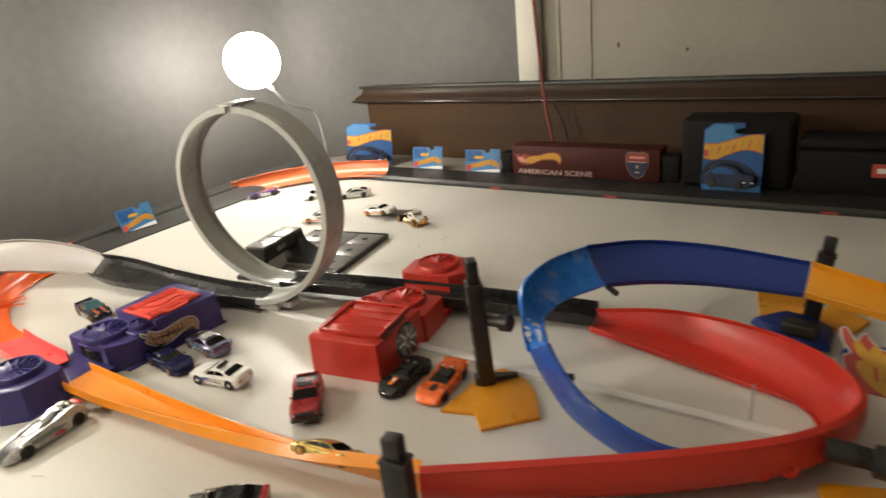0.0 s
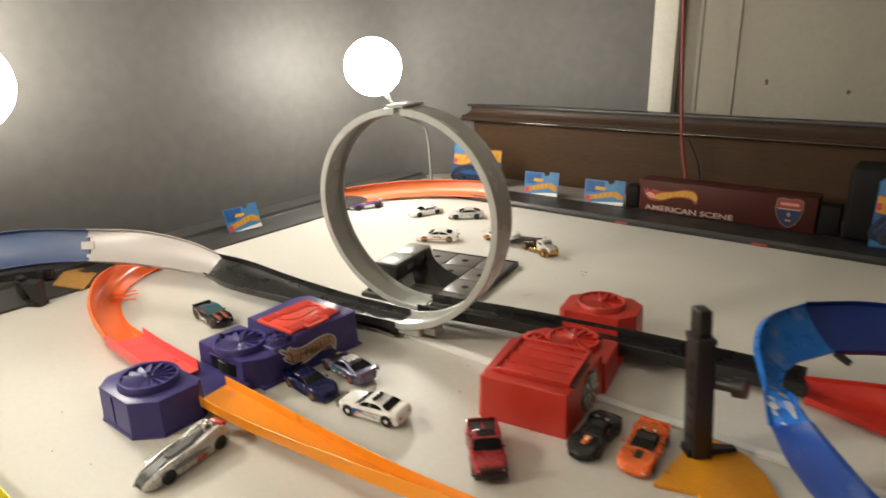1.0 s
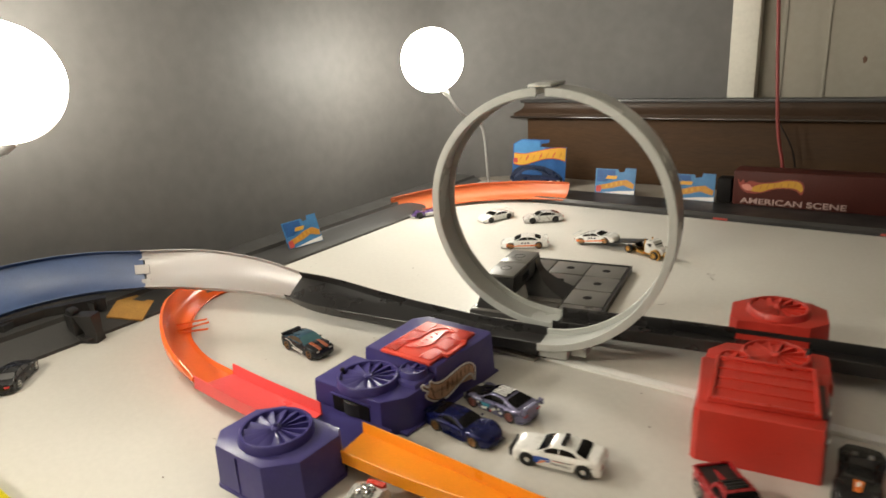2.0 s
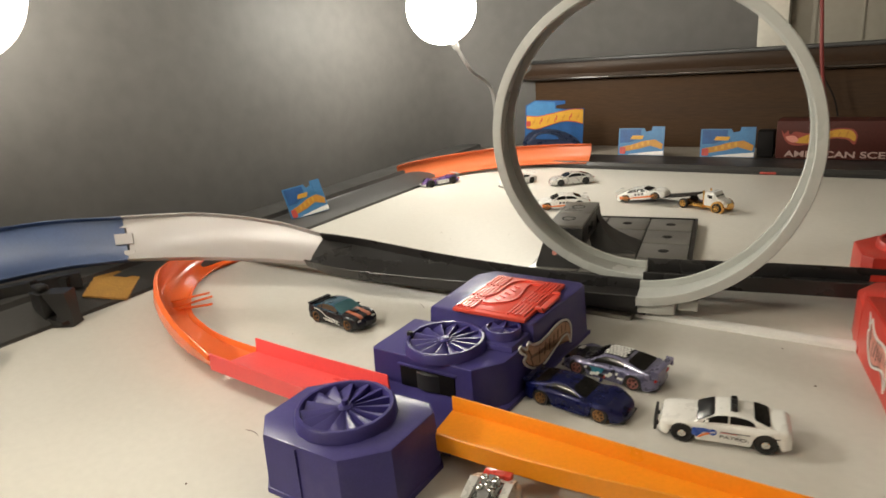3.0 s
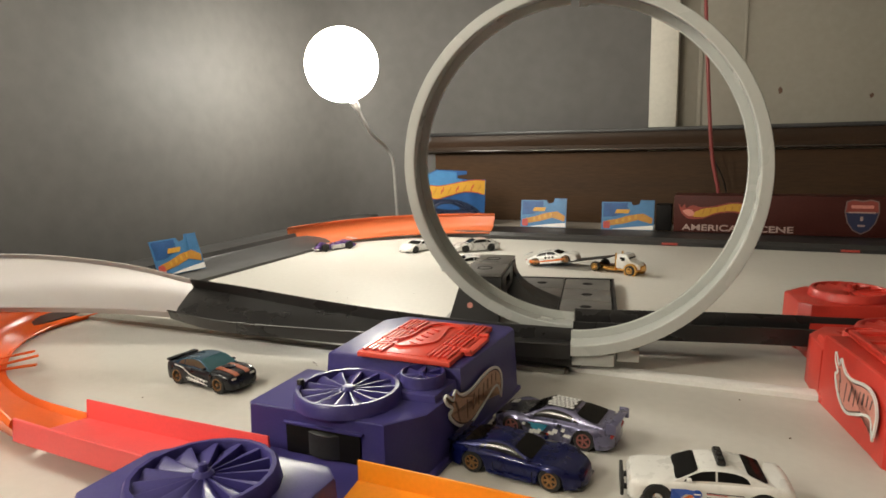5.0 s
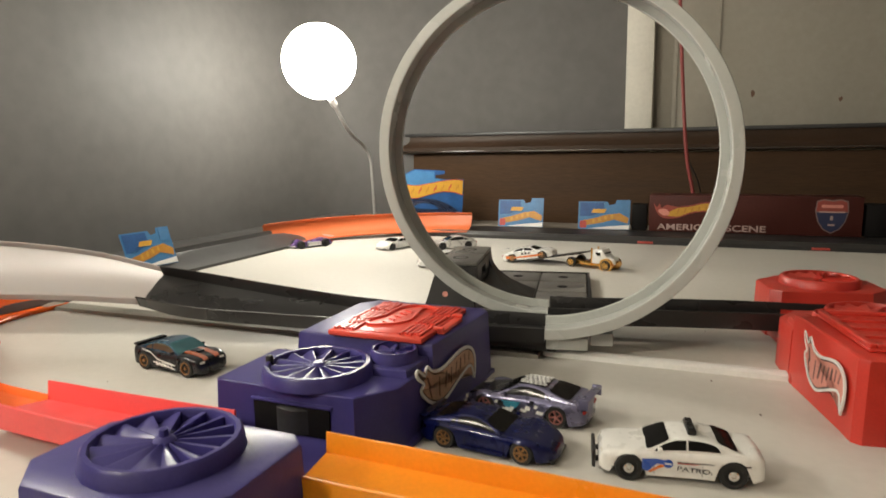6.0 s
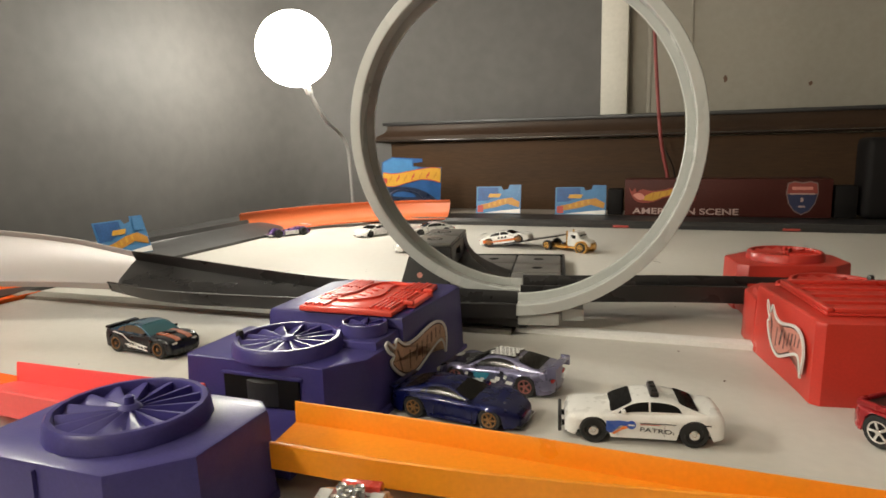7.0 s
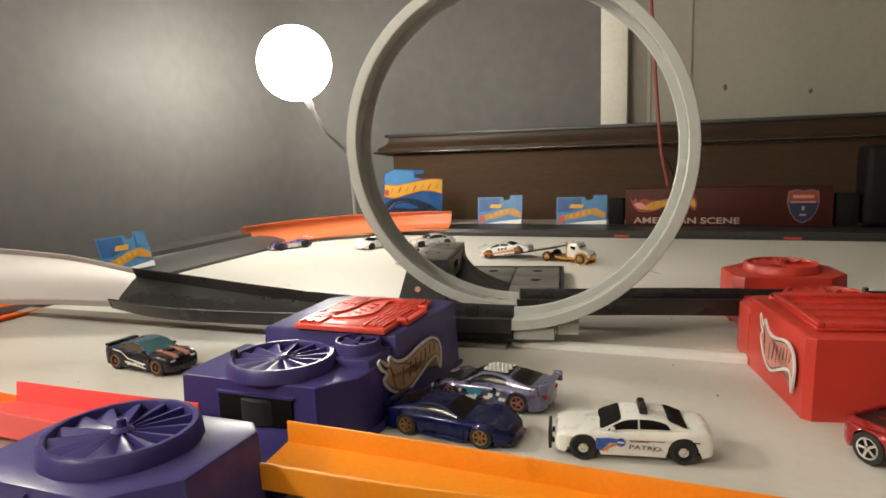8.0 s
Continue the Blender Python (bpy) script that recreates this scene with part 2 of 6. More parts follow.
def tube(bm, pts, r, n=8):
    pts = [Vector(p) for p in pts]
    rows = []
    for i, p in enumerate(pts):
        t = (pts[min(i + 1, len(pts) - 1)] - pts[max(i - 1, 0)]).normalized()
        a = t.cross(Vector((0.13, 0.21, 0.97))).normalized()
        b = t.cross(a)
        rows.append([p + r * (math.cos(2 * math.pi * k / n) * a + math.sin(2 * math.pi * k / n) * b) for k in range(n)])
    return loft(bm, rows)


def beam(bm, p, q, w, h, up=(0, 0, 1)):
    """A square bar from p to q."""
    p, q, up = Vector(p), Vector(q), Vector(up)
    t = (q - p).normalized()
    a = t.cross(up).normalized()
    b = a.cross(t)
    return loft(bm, [[c + a * sx * w / 2 + b * sy * h / 2 for sx, sy in ((-1, -1), (1, -1), (1, 1), (-1, 1))] for c in (p, q)])


def spline(pts, n=10):
    """Catmull-Rom points through pts (tuples of any length)."""
    P = [np.array(p, float) for p in pts]
    P = [2 * P[0] - P[1], *P, 2 * P[-1] - P[-2]]
    out = []
    for i in range(1, len(P) - 2):
        for k in range(n):
            s = k / n
            out.append(0.5 * (2 * P[i] + (P[i + 1] - P[i - 1]) * s + (2 * P[i - 1] - 5 * P[i] + 4 * P[i + 1] - P[i + 2]) * s * s + (3 * P[i] - P[i - 1] - 3 * P[i + 1] + P[i + 2]) * s ** 3))
    out.append(P[-2])
    return out


def track_parts(edges, lip=0.009, lip_b=None, th=0.0016, n=10, bow=0.0):
    """A toy track from rows of its two floor edges (ax, ay, az, bx, by, bz): the meshes of the bowed floor and of the two side walls."""
    lip_b = lip if lip_b is None else lip_b
    S = spline(edges, n)
    floor_rows, wall_a, wall_b, before = [], [], [], None
    for i, s in enumerate(S):
        a, b = Vector(s[:3]), Vector(s[3:6])
        m0, m1 = S[max(i - 1, 0)], S[min(i + 1, len(S) - 1)]
        t = Vector((m1[:3] + m1[3:6]) - (m0[:3] + m0[3:6])).normalized()
        across = (b - a)
        w = across.length
        across = across / w
        up = t.cross(across).normalized()
        if up.dot(before) < 0 if before else up.z < 0:
            up = -up
        before = up
        ks = (0.0, 0.03, 0.12, 0.25, 0.4, 0.5, 0.6, 0.75, 0.88, 0.97, 1.0)
        floor_rows.append([a + across * w * k - up * bow * w * 4 * k * (1 - k) for k in ks] + [a + across * w * k - up * (th + bow * w * 4 * k * (1 - k)) for k in ks[::-1]])
        # the bowed floor stays above the table
        for j, v in enumerate(floor_rows[-1]):
            v.z = max(v.z, 0.0022 if j < len(ks) else 0.0006)
        for c, o, h, out in ((a, -1, lip, wall_a), (b, 1, lip_b, wall_b)):
            out.append([c + across * o * 0.0001 - up * th, c + across * o * th - up * th * 0.8, c + across * o * th + up * (h - 0.0005), c + across * o * th * 0.7 + up * h, c + across * o * 0.0004 + up * h, c + across * o * 0.0001 + up * (h - 0.0005)])
    return loft(B(), floor_rows), loft(B(), wall_a), loft(B(), wall_b)


def words(text, size, material, name, parent, m, extrude=0.0002, align="CENTER", bold=0.0, label=""):
    cu = bpy.data.curves.new(name, "FONT")
    cu.body, cu.size, cu.extrude, cu.align_x, cu.offset = text, size, extrude, align, bold
    cu.align_y = "CENTER"
    tmp = bpy.data.objects.new(name, cu)
    me = bpy.data.meshes.new_from_object(tmp)
    me.name = name
    bpy.data.objects.remove(tmp)
    me.materials.clear()
    me.materials.append(material)
    ob = new(name, me)
    ob.parent = parent
    ob.matrix_basis = m
    return tagged(ob, label)


def flat(name, pts, material, parent, m, th=0.0004, label=""):
    """A thin plate over an outline, in the local xy plane."""
    return_bm = B()
    loft(return_bm, [[(x, y, 0) for x, y in pts], [(x, y, th) for x, y in pts]])
    ob = part(name, return_bm, material, parent, label)
    ob.matrix_basis = m
    return ob


def rounded(w, h, r, n=4):
    out = []
    for cx, cy, a in ((w / 2 - r, h / 2 - r, 0), (-w / 2 + r, h / 2 - r, 90), (-w / 2 + r, -h / 2 + r, 180), (w / 2 - r, -h / 2 + r, 270)):
        out += [(cx + r * math.cos(radians(a + 90 * k / n)), cy + r * math.sin(radians(a + 90 * k / n))) for k in range(n + 1)]
    return out


def smooth_ring(pts, n=4):
    """A closed curve through the corners pts."""
    return [tuple(p) for p in spline([*pts[-2:], *pts, *pts[:2]], n)[2 * n:(2 + len(pts)) * n]]


FLAME = smooth_ring([(-0.50, 0.44), (-0.46, 0.50), (-0.42, 0.42), (-0.375, 0.32), (-0.355, 0.42), (-0.32, 0.46), (-0.28, 0.37), (-0.21, 0.27), (-0.10, 0.24), (0.02, 0.28), (0.14, 0.34), (0.26, 0.37), (0.36, 0.34), (0.44, 0.24), (0.49, 0.06), (0.50, -0.15),
                     (0.48, -0.40), (0.46, -0.50), (0.43, -0.38), (0.40, -0.19), (0.34, -0.16), (0.25, -0.22), (0.15, -0.31), (0.05, -0.40), (-0.05, -0.48), (-0.15, -0.49), (-0.25, -0.42), (-0.35, -0.27), (-0.43, -0.06), (-0.44, 0.08), (-0.40, 0.13), (-0.46, 0.25)][::-1], 3)


def outline(name, outer, inner, material, parent, m, th=0.0006, label=""):
    """A flat ring between two outlines with the same number of corners."""
    bm = B()
    rows = [[bm.verts.new((x, y, z)) for x, y in pts] for pts, z in ((outer, 0), (outer, th), (inner, th), (inner, 0))]
    n = len(outer)
    for a, b in zip(rows, rows[1:] + rows[:1]):
        for k in range(n):
            bm.faces.new((a[k], a[(k + 1) % n], b[(k + 1) % n], b[k]))
    ob = part(name, bm, material, parent, label)
    ob.matrix_basis = m
    return ob


def scaled(pts, sx, sy=None, dx=0, dy=0):
    sy = sx if sy is None else sy
    return [(x * sx + dx, y * sy + dy) for x, y in pts]


def shrink(pts, k):
    """The outline drawn in by k along its corner bisectors."""
    out = []
    n = len(pts)
    for i in range(n):
        p, a, b = Vector(pts[i]), Vector(pts[i - 1]), Vector(pts[(i + 1) % n])
        d = ((p - a).normalized() + (b - p).normalized())
        d = d.normalized() if d.length > 1e-6 else Vector((1, 0))
        out.append((p.x - d.y * k, p.y + d.x * k))
    return out

M_GREYSTRIP = mat("grey_strip", (0.25, 0.24, 0.205), 0.6, 0, 0.3, 40, 700, 0.3)
M_LEDGE = mat("pale_ledge", (0.22, 0.195, 0.165), 0.6, 0, 0.15, 20, 300, 0.2)
M_SPECK = mat("brown_stain", (0.10, 0.05, 0.03), 0.7, 0, 0.2, 60, 600, 0.2)


# ---- the large structure (table coordinates: x along the back wall, y towards it) ----
U0, U1, V0, V1, SEAM = -1.233, 1.21, 0.26, 1.495, 0.878
WALL_U, WALL_V, PANEL_V = -1.405, 1.785, 1.708


def structure():
    # two white boards with a joint
    top = root("table", TF, "white laminate play table made of two boards, slightly dirty", "table", kind="structure")
    part("board", box(B(), U0, U1, V0, SEAM - 0.0012, -0.018, 0.0, 0.001), M_TABLE, top)
    part("board", box(B(), U0, U1, SEAM + 0.0012, V1, -0.018, 0.0, 0.001), M_TABLE, top)
    part("apron", box(B(), U0, U1, V0 + 0.02, V0 + 0.04, -0.11, -0.019), M_RAIL, top)
    for u in (U0 + 0.1, U1 - 0.1):
        for v in (V0 + 0.1, V1 - 0.1):
            part("leg", box(B(), u - 0.03, u + 0.03, v - 0.03, v + 0.03, -0.76, -0.019, 0.004), M_RAIL, top)
    # white lath along the joint
    bm = B()
    rows = []
    for u in (-0.72, U1 - 0.02):
        rows.append([(u, SEAM + a, z) for a, z in ((-0.0055, 0.0), (-0.0055, 0.0035), (-0.003, 0.005), (0.003, 0.005), (0.0055, 0.0035), (0.0055, 0.0))])
    loft(bm, rows)
    single("joint_strip", bm, M_CARD_WHITE, TF, "white half-round strip along the table joint", "strip", kind="structure")
    bm = B()
    rows = [[(u, SEAM - 0.012 + k + a, z) for a, z in ((-0.0085, 0.0), (-0.0080, 0.0034), (0.0080, 0.0042), (0.009, 0.0))] for u, k in ((U0, -0.003), (-0.95, 0.001), (-0.722, 0.006))]
    loft(bm, rows)
    single("joint_strip", bm, M_GREYSTRIP, TF, "low grey strip along the table joint", "strip", kind="structure")
    # rails
    bm = B()
    prof = [(U0 + 0.001, -0.03), (U0 + 0.001, 0.004), (U0 - 0.004, 0.006), (U0 - 0.034, 0.020), (U0 - 0.040, 0.021), (U0 - 0.042, 0.027), (U0 - 0.092, 0.027), (U0 - 0.096, 0.023), (U0 - 0.096, -0.03)]
    loft(bm, [[(x, v, z) for x, z in prof] for v in (V0 - 0.1, V1 + 0.09)])
    single("rail_left", bm, M_RAIL_TOP, TF, "dark grey sloped table rail, slightly shiny", "rail", kind="structure", angle=20)
    bm = B()
    prof = [(V1 - 0.001, -0.03), (V1 - 0.001, 0.006), (V1 + 0.003, 0.012), (V1 + 0.082, 0.012), (V1 + 0.085, 0.009), (V1 + 0.085, -0.03)]
    loft(bm, [[(u, y, z) for y, z in prof] for u in (U0 + 0.0015, U1 + 0.3)])
    single("rail_back", bm, M_RAIL, TF, "black table rail along the back edge", "rail", kind="structure", angle=20)
    single("ledge", box(B(), -1.30, U1 + 0.6, V1 + 0.087, PANEL_V - 0.003, -0.02, 0.008, 0.002), M_LEDGE, TF, "pale ledge behind the black table rail", "ledge", kind="structure")
    # brown panel with a black lip
    single("wall_panel", box(B(), -1.24, U1 + 0.42, PANEL_V, PANEL_V + 0.02, -0.3, 0.148, 0.002), M_WOOD, TF, "dark brown wooden panel behind the table", "panel", kind="structure")
    bm = B()
    prof = [(PANEL_V + 0.02, 0.150), (PANEL_V - 0.006, 0.150), (PANEL_V - 0.014, 0.154), (PANEL_V - 0.014, 0.162), (PANEL_V - 0.006, 0.170), (PANEL_V - 0.003, 0.178), (PANEL_V - 0.003, 0.1855), (PANEL_V + 0.018, 0.1855)]
    loft(bm, [[(u, y, z) for y, z in prof] for u in (-1.255, U1 + 0.42)])
    single("trim", bm, M_TRIM, TF, "dark brown moulded border on top of the brown panel", "trim", kind="structure", angle=25)
    single("trim_edge", box(B(), -1.255, U1 + 0.42, PANEL_V - 0.007, PANEL_V + 0.018, 0.1857, 0.1930, 0.0015), M_RAIL, TF, "thin black edge strip above the brown border", "trim", kind="structure")
    single("trim_bead", tube(B(), [(u, PANEL_V - 0.0155, 0.1535) for u in (-1.25, -0.4, U1 + 0.4)], 0.0026, 14), M_BEAD, TF, "shiny varnished bead along the moulded ledge", "trim", kind="structure", angle=60)
    # walls, floor, ceiling; front wall and low ceiling are unseen, added to bounce light
    # dark wall that turns the corner in a soft curve and runs on to the batten
    inner = [(WALL_U, -1.0), (WALL_U, 0.2), (WALL_U, 0.9), *spline([(WALL_U, 1.25), (WALL_U + 0.006, 1.44), (WALL_U + 0.045, 1.585), (WALL_U + 0.135, 1.668), (-1.16, 1.722), (-1.02, 1.765), (-0.90, WALL_V - 0.003)], 6), (-0.86, WALL_V), (-0.7385, WALL_V)]
    inner = [tuple(p) for p in inner]
    ring = inner + [(-0.7385, WALL_V + 0.1), (WALL_U - 0.1, WALL_V + 0.1), (WALL_U - 0.1, -1.0)]
    single("wall_left", loft(B(), [[(u, v, z) for u, v in ring] for z in (-0.76, 1.15)]), M_WALL_DARK, TF, "dark charcoal wall beside the table with a rounded corner", "wall", kind="structure", angle=45)
    single("wall_back", box(B(), -0.738, 1.75, WALL_V, WALL_V + 0.1, -0.76, 1.15), M_WALL, TF, "stained beige painted wall with a few specks", "wall", kind="structure")
    single("wall_right", box(B(), 1.65, 1.75, -1.0, WALL_V - 0.002, -0.76, 1.15), M_WALL, TF, "unseen plain beige wall, set close to bounce light", "wall", kind="structure")
    single("bounce_wall", box(B(), WALL_U, 1.65, -1.1, -1.0, -0.76, 1.15), M_BOUNCE, TF, "unseen pale front wall added to bounce light", "wall", kind="structure")
    single("floor", box(B(), WALL_U - 0.1, 1.75, -1.1, WALL_V + 0.1, -0.84, -0.762), M_FLOOR, TF, "plain grey concrete floor", "floor", kind="structure")
    single("ceiling", box(B(), WALL_U - 0.1, 1.75, -1.1, WALL_V + 0.1, 1.152, 1.22), M_BOUNCE, TF, "unseen low pale ceiling added to bounce light", "ceiling", kind="structure")
    single("batten", box(B(), -0.754, -0.702, WALL_V - 0.032, WALL_V - 0.002, 0.10, 1.15, 0.003), M_BATTEN, TF, "white painted wooden batten on the wall", "batten", kind="structure")
    for a, w in ((-0.667, 0.008), (-0.589, 0.005)):
        single("cover_strip", box(B(), a, a + w, WALL_V - 0.0028, WALL_V - 0.0005, 0.10, 1.15, 0.0008), M_WALL, TF, "thin beige strip on the wall", "strip", kind="structure")


structure()
rs = random.Random(4)
for u, z, r in ((-0.523, 0.2556, 0.0042), (-0.378, 0.240, 0.003), (-0.47, 0.43, 0.004), (-0.20, 0.33, 0.003), (0.05, 0.30, 0.004), (-0.40, 0.52, 0.005)):
    pts = [(r * (1 + 0.35 * rs.uniform(-1, 1)) * math.cos(a), 1.4 * r * (1 + 0.35 * rs.uniform(-1, 1)) * math.sin(a)) for a in [2 * math.pi * k / 11 for k in range(11)]]
    bm = B()
    loft(bm, [[(x, y, 0) for x, y in pts], [(x * 0.9, y * 0.9, 0.0008) for x, y in pts]])
    single("wall_stain", bm, M_SPECK, TF @ Matrix.Translation((u, WALL_V - 0.0002, z)) @ pose(0, 0, 0, 90), "small brown stain on the beige wall", "stain", "stains on the wall")


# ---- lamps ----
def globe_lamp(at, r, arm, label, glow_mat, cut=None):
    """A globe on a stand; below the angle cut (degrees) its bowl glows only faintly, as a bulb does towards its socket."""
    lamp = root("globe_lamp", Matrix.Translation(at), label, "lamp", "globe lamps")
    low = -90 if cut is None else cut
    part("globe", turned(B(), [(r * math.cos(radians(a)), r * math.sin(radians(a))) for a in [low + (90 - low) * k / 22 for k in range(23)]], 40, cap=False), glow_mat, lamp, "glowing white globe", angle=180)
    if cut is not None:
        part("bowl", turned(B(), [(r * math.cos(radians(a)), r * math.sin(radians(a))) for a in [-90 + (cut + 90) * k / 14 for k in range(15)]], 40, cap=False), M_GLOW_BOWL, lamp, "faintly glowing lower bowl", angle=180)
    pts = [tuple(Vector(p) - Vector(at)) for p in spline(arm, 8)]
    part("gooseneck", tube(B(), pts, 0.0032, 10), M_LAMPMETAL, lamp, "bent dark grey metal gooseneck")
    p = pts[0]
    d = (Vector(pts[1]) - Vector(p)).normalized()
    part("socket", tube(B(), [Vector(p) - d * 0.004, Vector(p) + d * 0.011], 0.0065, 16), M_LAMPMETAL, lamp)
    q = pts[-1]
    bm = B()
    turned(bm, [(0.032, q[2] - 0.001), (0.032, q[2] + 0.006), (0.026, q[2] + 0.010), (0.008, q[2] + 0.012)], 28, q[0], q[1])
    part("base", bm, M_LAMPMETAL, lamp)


L1 = Vector((-0.412, 1.757, 0.302))
globe_lamp(L1, 0.0600, [(-0.395, 1.785, 0.243), (-0.370, 1.83, 0.193), (-0.345, 1.895, 0.168), (-0.332, 1.912, 0.145), (-0.328, 1.92, 0.10), (-0.325, 1.925, 0.0135)], "glowing white globe lamp on a bent gooseneck in the table corner", M_GLOW)
L2 = Vector((-0.777, 1.1125, 0.317))
l2b = TF @ Vector((U0 - 0.070, 0.42, 0.0285))
globe_lamp(L2, 0.0640, [(-0.780, 1.110, 0.2535), (-0.800, 1.098, 0.238), (-0.850, 1.066, 0.225), (-0.910, 1.025, 0.190), (-0.940, 1.0, 0.12), tuple(l2b + Vector((0.0, 0.0, 0.05))), tuple(l2b)], "large glowing white globe lamp beside the table", M_GLOW_SIDE, -14)
# unseen fill lamp added near left; its globe and stand are made up
L_FILL = Vector((-1.10, 0.49, 0.62))
globe_lamp(L_FILL, 0.064, [(-1.10, 0.49, 0.558), (-1.10, 0.49, 0.10), (-1.10, 0.49, -0.40), (-1.10, 0.49, -0.761)], "unseen fill lamp, a glowing white globe on a tall stand", M_GLOW_FILL)


# ---- track pieces ----
def loop():
    """The grey vertical loop with its two side by side feet, in loop coordinates."""
    D0, R, Z0, NEAR, FAR, HW = -0.566, 0.1312, 0.1492, 0.9865, 1.041, 0.0185
    base = root("loop_track", LF, "light grey plastic vertical loop track", "loop")

    def arc(a0, a1, steps, n_of, bm):
        rows = []
        for i in range(steps + 1):
            a = a0 + (a1 - a0) * i / steps
            n0 = n_of(i / steps)
            prof = [(-HW, 0.0058), (-HW, 0.0), (HW, 0.0), (HW, 0.0058), (HW + 0.0006, 0.0066), (HW + 0.0018, 0.0066), (HW + 0.0024, 0.0058), (HW + 0.0024, -0.0012), (HW + 0.0016, -0.0018), (-HW - 0.0016, -0.0018), (-HW - 0.0024, -0.0012), (-HW - 0.0024, 0.0058), (-HW - 0.0018, 0.0066), (-HW - 0.0006, 0.0066)]
            rows.append([(D0 + (R - h) * math.cos(a), n0 + w, Z0 + (R - h) * math.sin(a)) for w, h in prof])
        return loft(bm, rows)
    mid = (NEAR + FAR) / 2
    part("half_arc", arc(radians(-90), radians(-268), 60, lambda s: FAR + (mid - FAR) * (3 * s * s - 2 * s ** 3), B()), M_GREY, base)
    part("half_arc", arc(radians(-90), radians(88), 60, lambda s: NEAR + (mid - NEAR) * (3 * s * s - 2 * s ** 3), B()), M_GREY, base)
    # joint on the crown
    part("crown_clip", box(B(), D0 - 0.012, D0 + 0.012, mid - 0.024, mid + 0.024, Z0 + R + 0.0022, Z0 + R + 0.0052, 0.001), M_GREY, base)
    part("crown_clip", box(B(), D0 + 0.002, D0 + 0.009, mid + 0.0215, mid + 0.0245, Z0 + R - 0.008, Z0 + R + 0.002, 0.001), M_GREY, base)
    # foot tabs
    part("foot_tab", box(B(), D0 + 0.002, D0 + 0.032, NEAR - 0.016, NEAR + 0.016, 0.008, 0.0175, 0.001), M_GREY, base)
    part("foot_tab", box(B(), D0 + 0.034, D0 + 0.05, NEAR - 0.008, NEAR + 0.012, 0.010, 0.0195, 0.001), M_GREY, base)


loop()


def loop_base():
    b = root("loop_base_plate", LF, "dark grey plastic base plate with square cells and round holes", "base plate")
    x0, y0, c, px, py = -0.6865, 1.0660, 0.0502, 0.0520, 0.0525
    part("tray", box(B(), x0 - 0.0012, x0 + 3 * px, y0 - 0.0012, y0 + 4 * py, 0.0, 0.0062, 0.0008), M_BLACK, b)
    for i in range(3):
        for j in range(4):
            x, y = x0 + i * px, y0 + j * py
            part("cell", box(B(), x, x + c, y, y + c, 0.0062, 0.0080, 0.0006), M_CHAR, b)
            # shade inside the hole, put on as a flat black disc
            bm = B()
            turned(bm, [(0.0058, 0.0076), (0.0058, 0.00815), (0.0052, 0.00825), (0.0004, 0.00825)], 16, x + c / 2, y + c / 2)
            part("dark_disc", bm, M_BOX_BLACK, b)
    part("rim", box(B(), x0 + 3 * px + 0.0002, x0 + 3 * px + 0.0032, y0 - 0.0012, y0 + 4 * py, 0, 0.0088, 0.0008), M_BLACK, b)
    part("rim", box(B(), x0, x0 + 3 * px + 0.0032, y0 + 4 * py + 0.0002, y0 + 4 * py + 0.0032, 0, 0.0088, 0.0008), M_BLACK, b)
    # block standing on it: open sides, a flared far leg and a low inner box
    t = root("support_block", LF, "black plastic support block with two round holes on top", "support block")
    X0, X1, Y0, Y1, H, Z0 = -0.6685, -0.6315, 1.0770, 1.1770, 0.0530, 0.0086
    bm = B()
    loft(bm, [[(X0 - 0.0115, Y0 - 0.008, Z0), (X1 - 0.002, Y0 - 0.008, Z0), (X1 - 0.002, Y0 + 0.004, Z0), (X0 - 0.0115, Y0 + 0.004, Z0)],
              [(X0, Y0, H - 0.004), (X1, Y0, H - 0.004), (X1, Y0 + 0.004, H - 0.004), (X0, Y0 + 0.004, H - 0.004)]])
    part("front_face", bm, M_BLACK, t)
    for xa, xb, slot in ((X1 - 0.003, X1, True), (X0, X0 + 0.003, False)):
        part("side_band", box(B(), xa, xb, Y0 + 0.0042, Y1 - 0.020, H - 0.010, H - 0.0041), M_BLACK, t)
        if slot:
            part("side_band", box(B(), xa, xb, Y0 + 0.0042, Y1 - 0.020, 0.0290, 0.0345), M_BLACK, t)
            part("side_band", box(B(), xa, xb, Y0 + 0.0042, Y0 + 0.030, 0.0347, H - 0.0102), M_BLACK, t)
            part("side_band", box(B(), xa, xb, Y0 + 0.056, Y1 - 0.020, 0.0347, H - 0.0102), M_BLACK, t)
    bm = B()
    rows = []
    for k in range(9):
        q = k / 8
        xr = X1 + 0.047 * (1 - q) ** 2.6
        ya = Y1 - 0.050 + 0.031 * min(q * 1.6, 1)
        rows.append([(X0 - 0.008 * (1 - q), ya, Z0 + (H - 0.004 - Z0) * q), (xr, ya, Z0 + (H - 0.004 - Z0) * q), (xr, Y1, Z0 + (H - 0.004 - Z0) * q), (X0 - 0.008 * (1 - q), Y1, Z0 + (H - 0.004 - Z0) * q)])
    part("flared_leg", loft(bm, rows), M_BLACK, t)
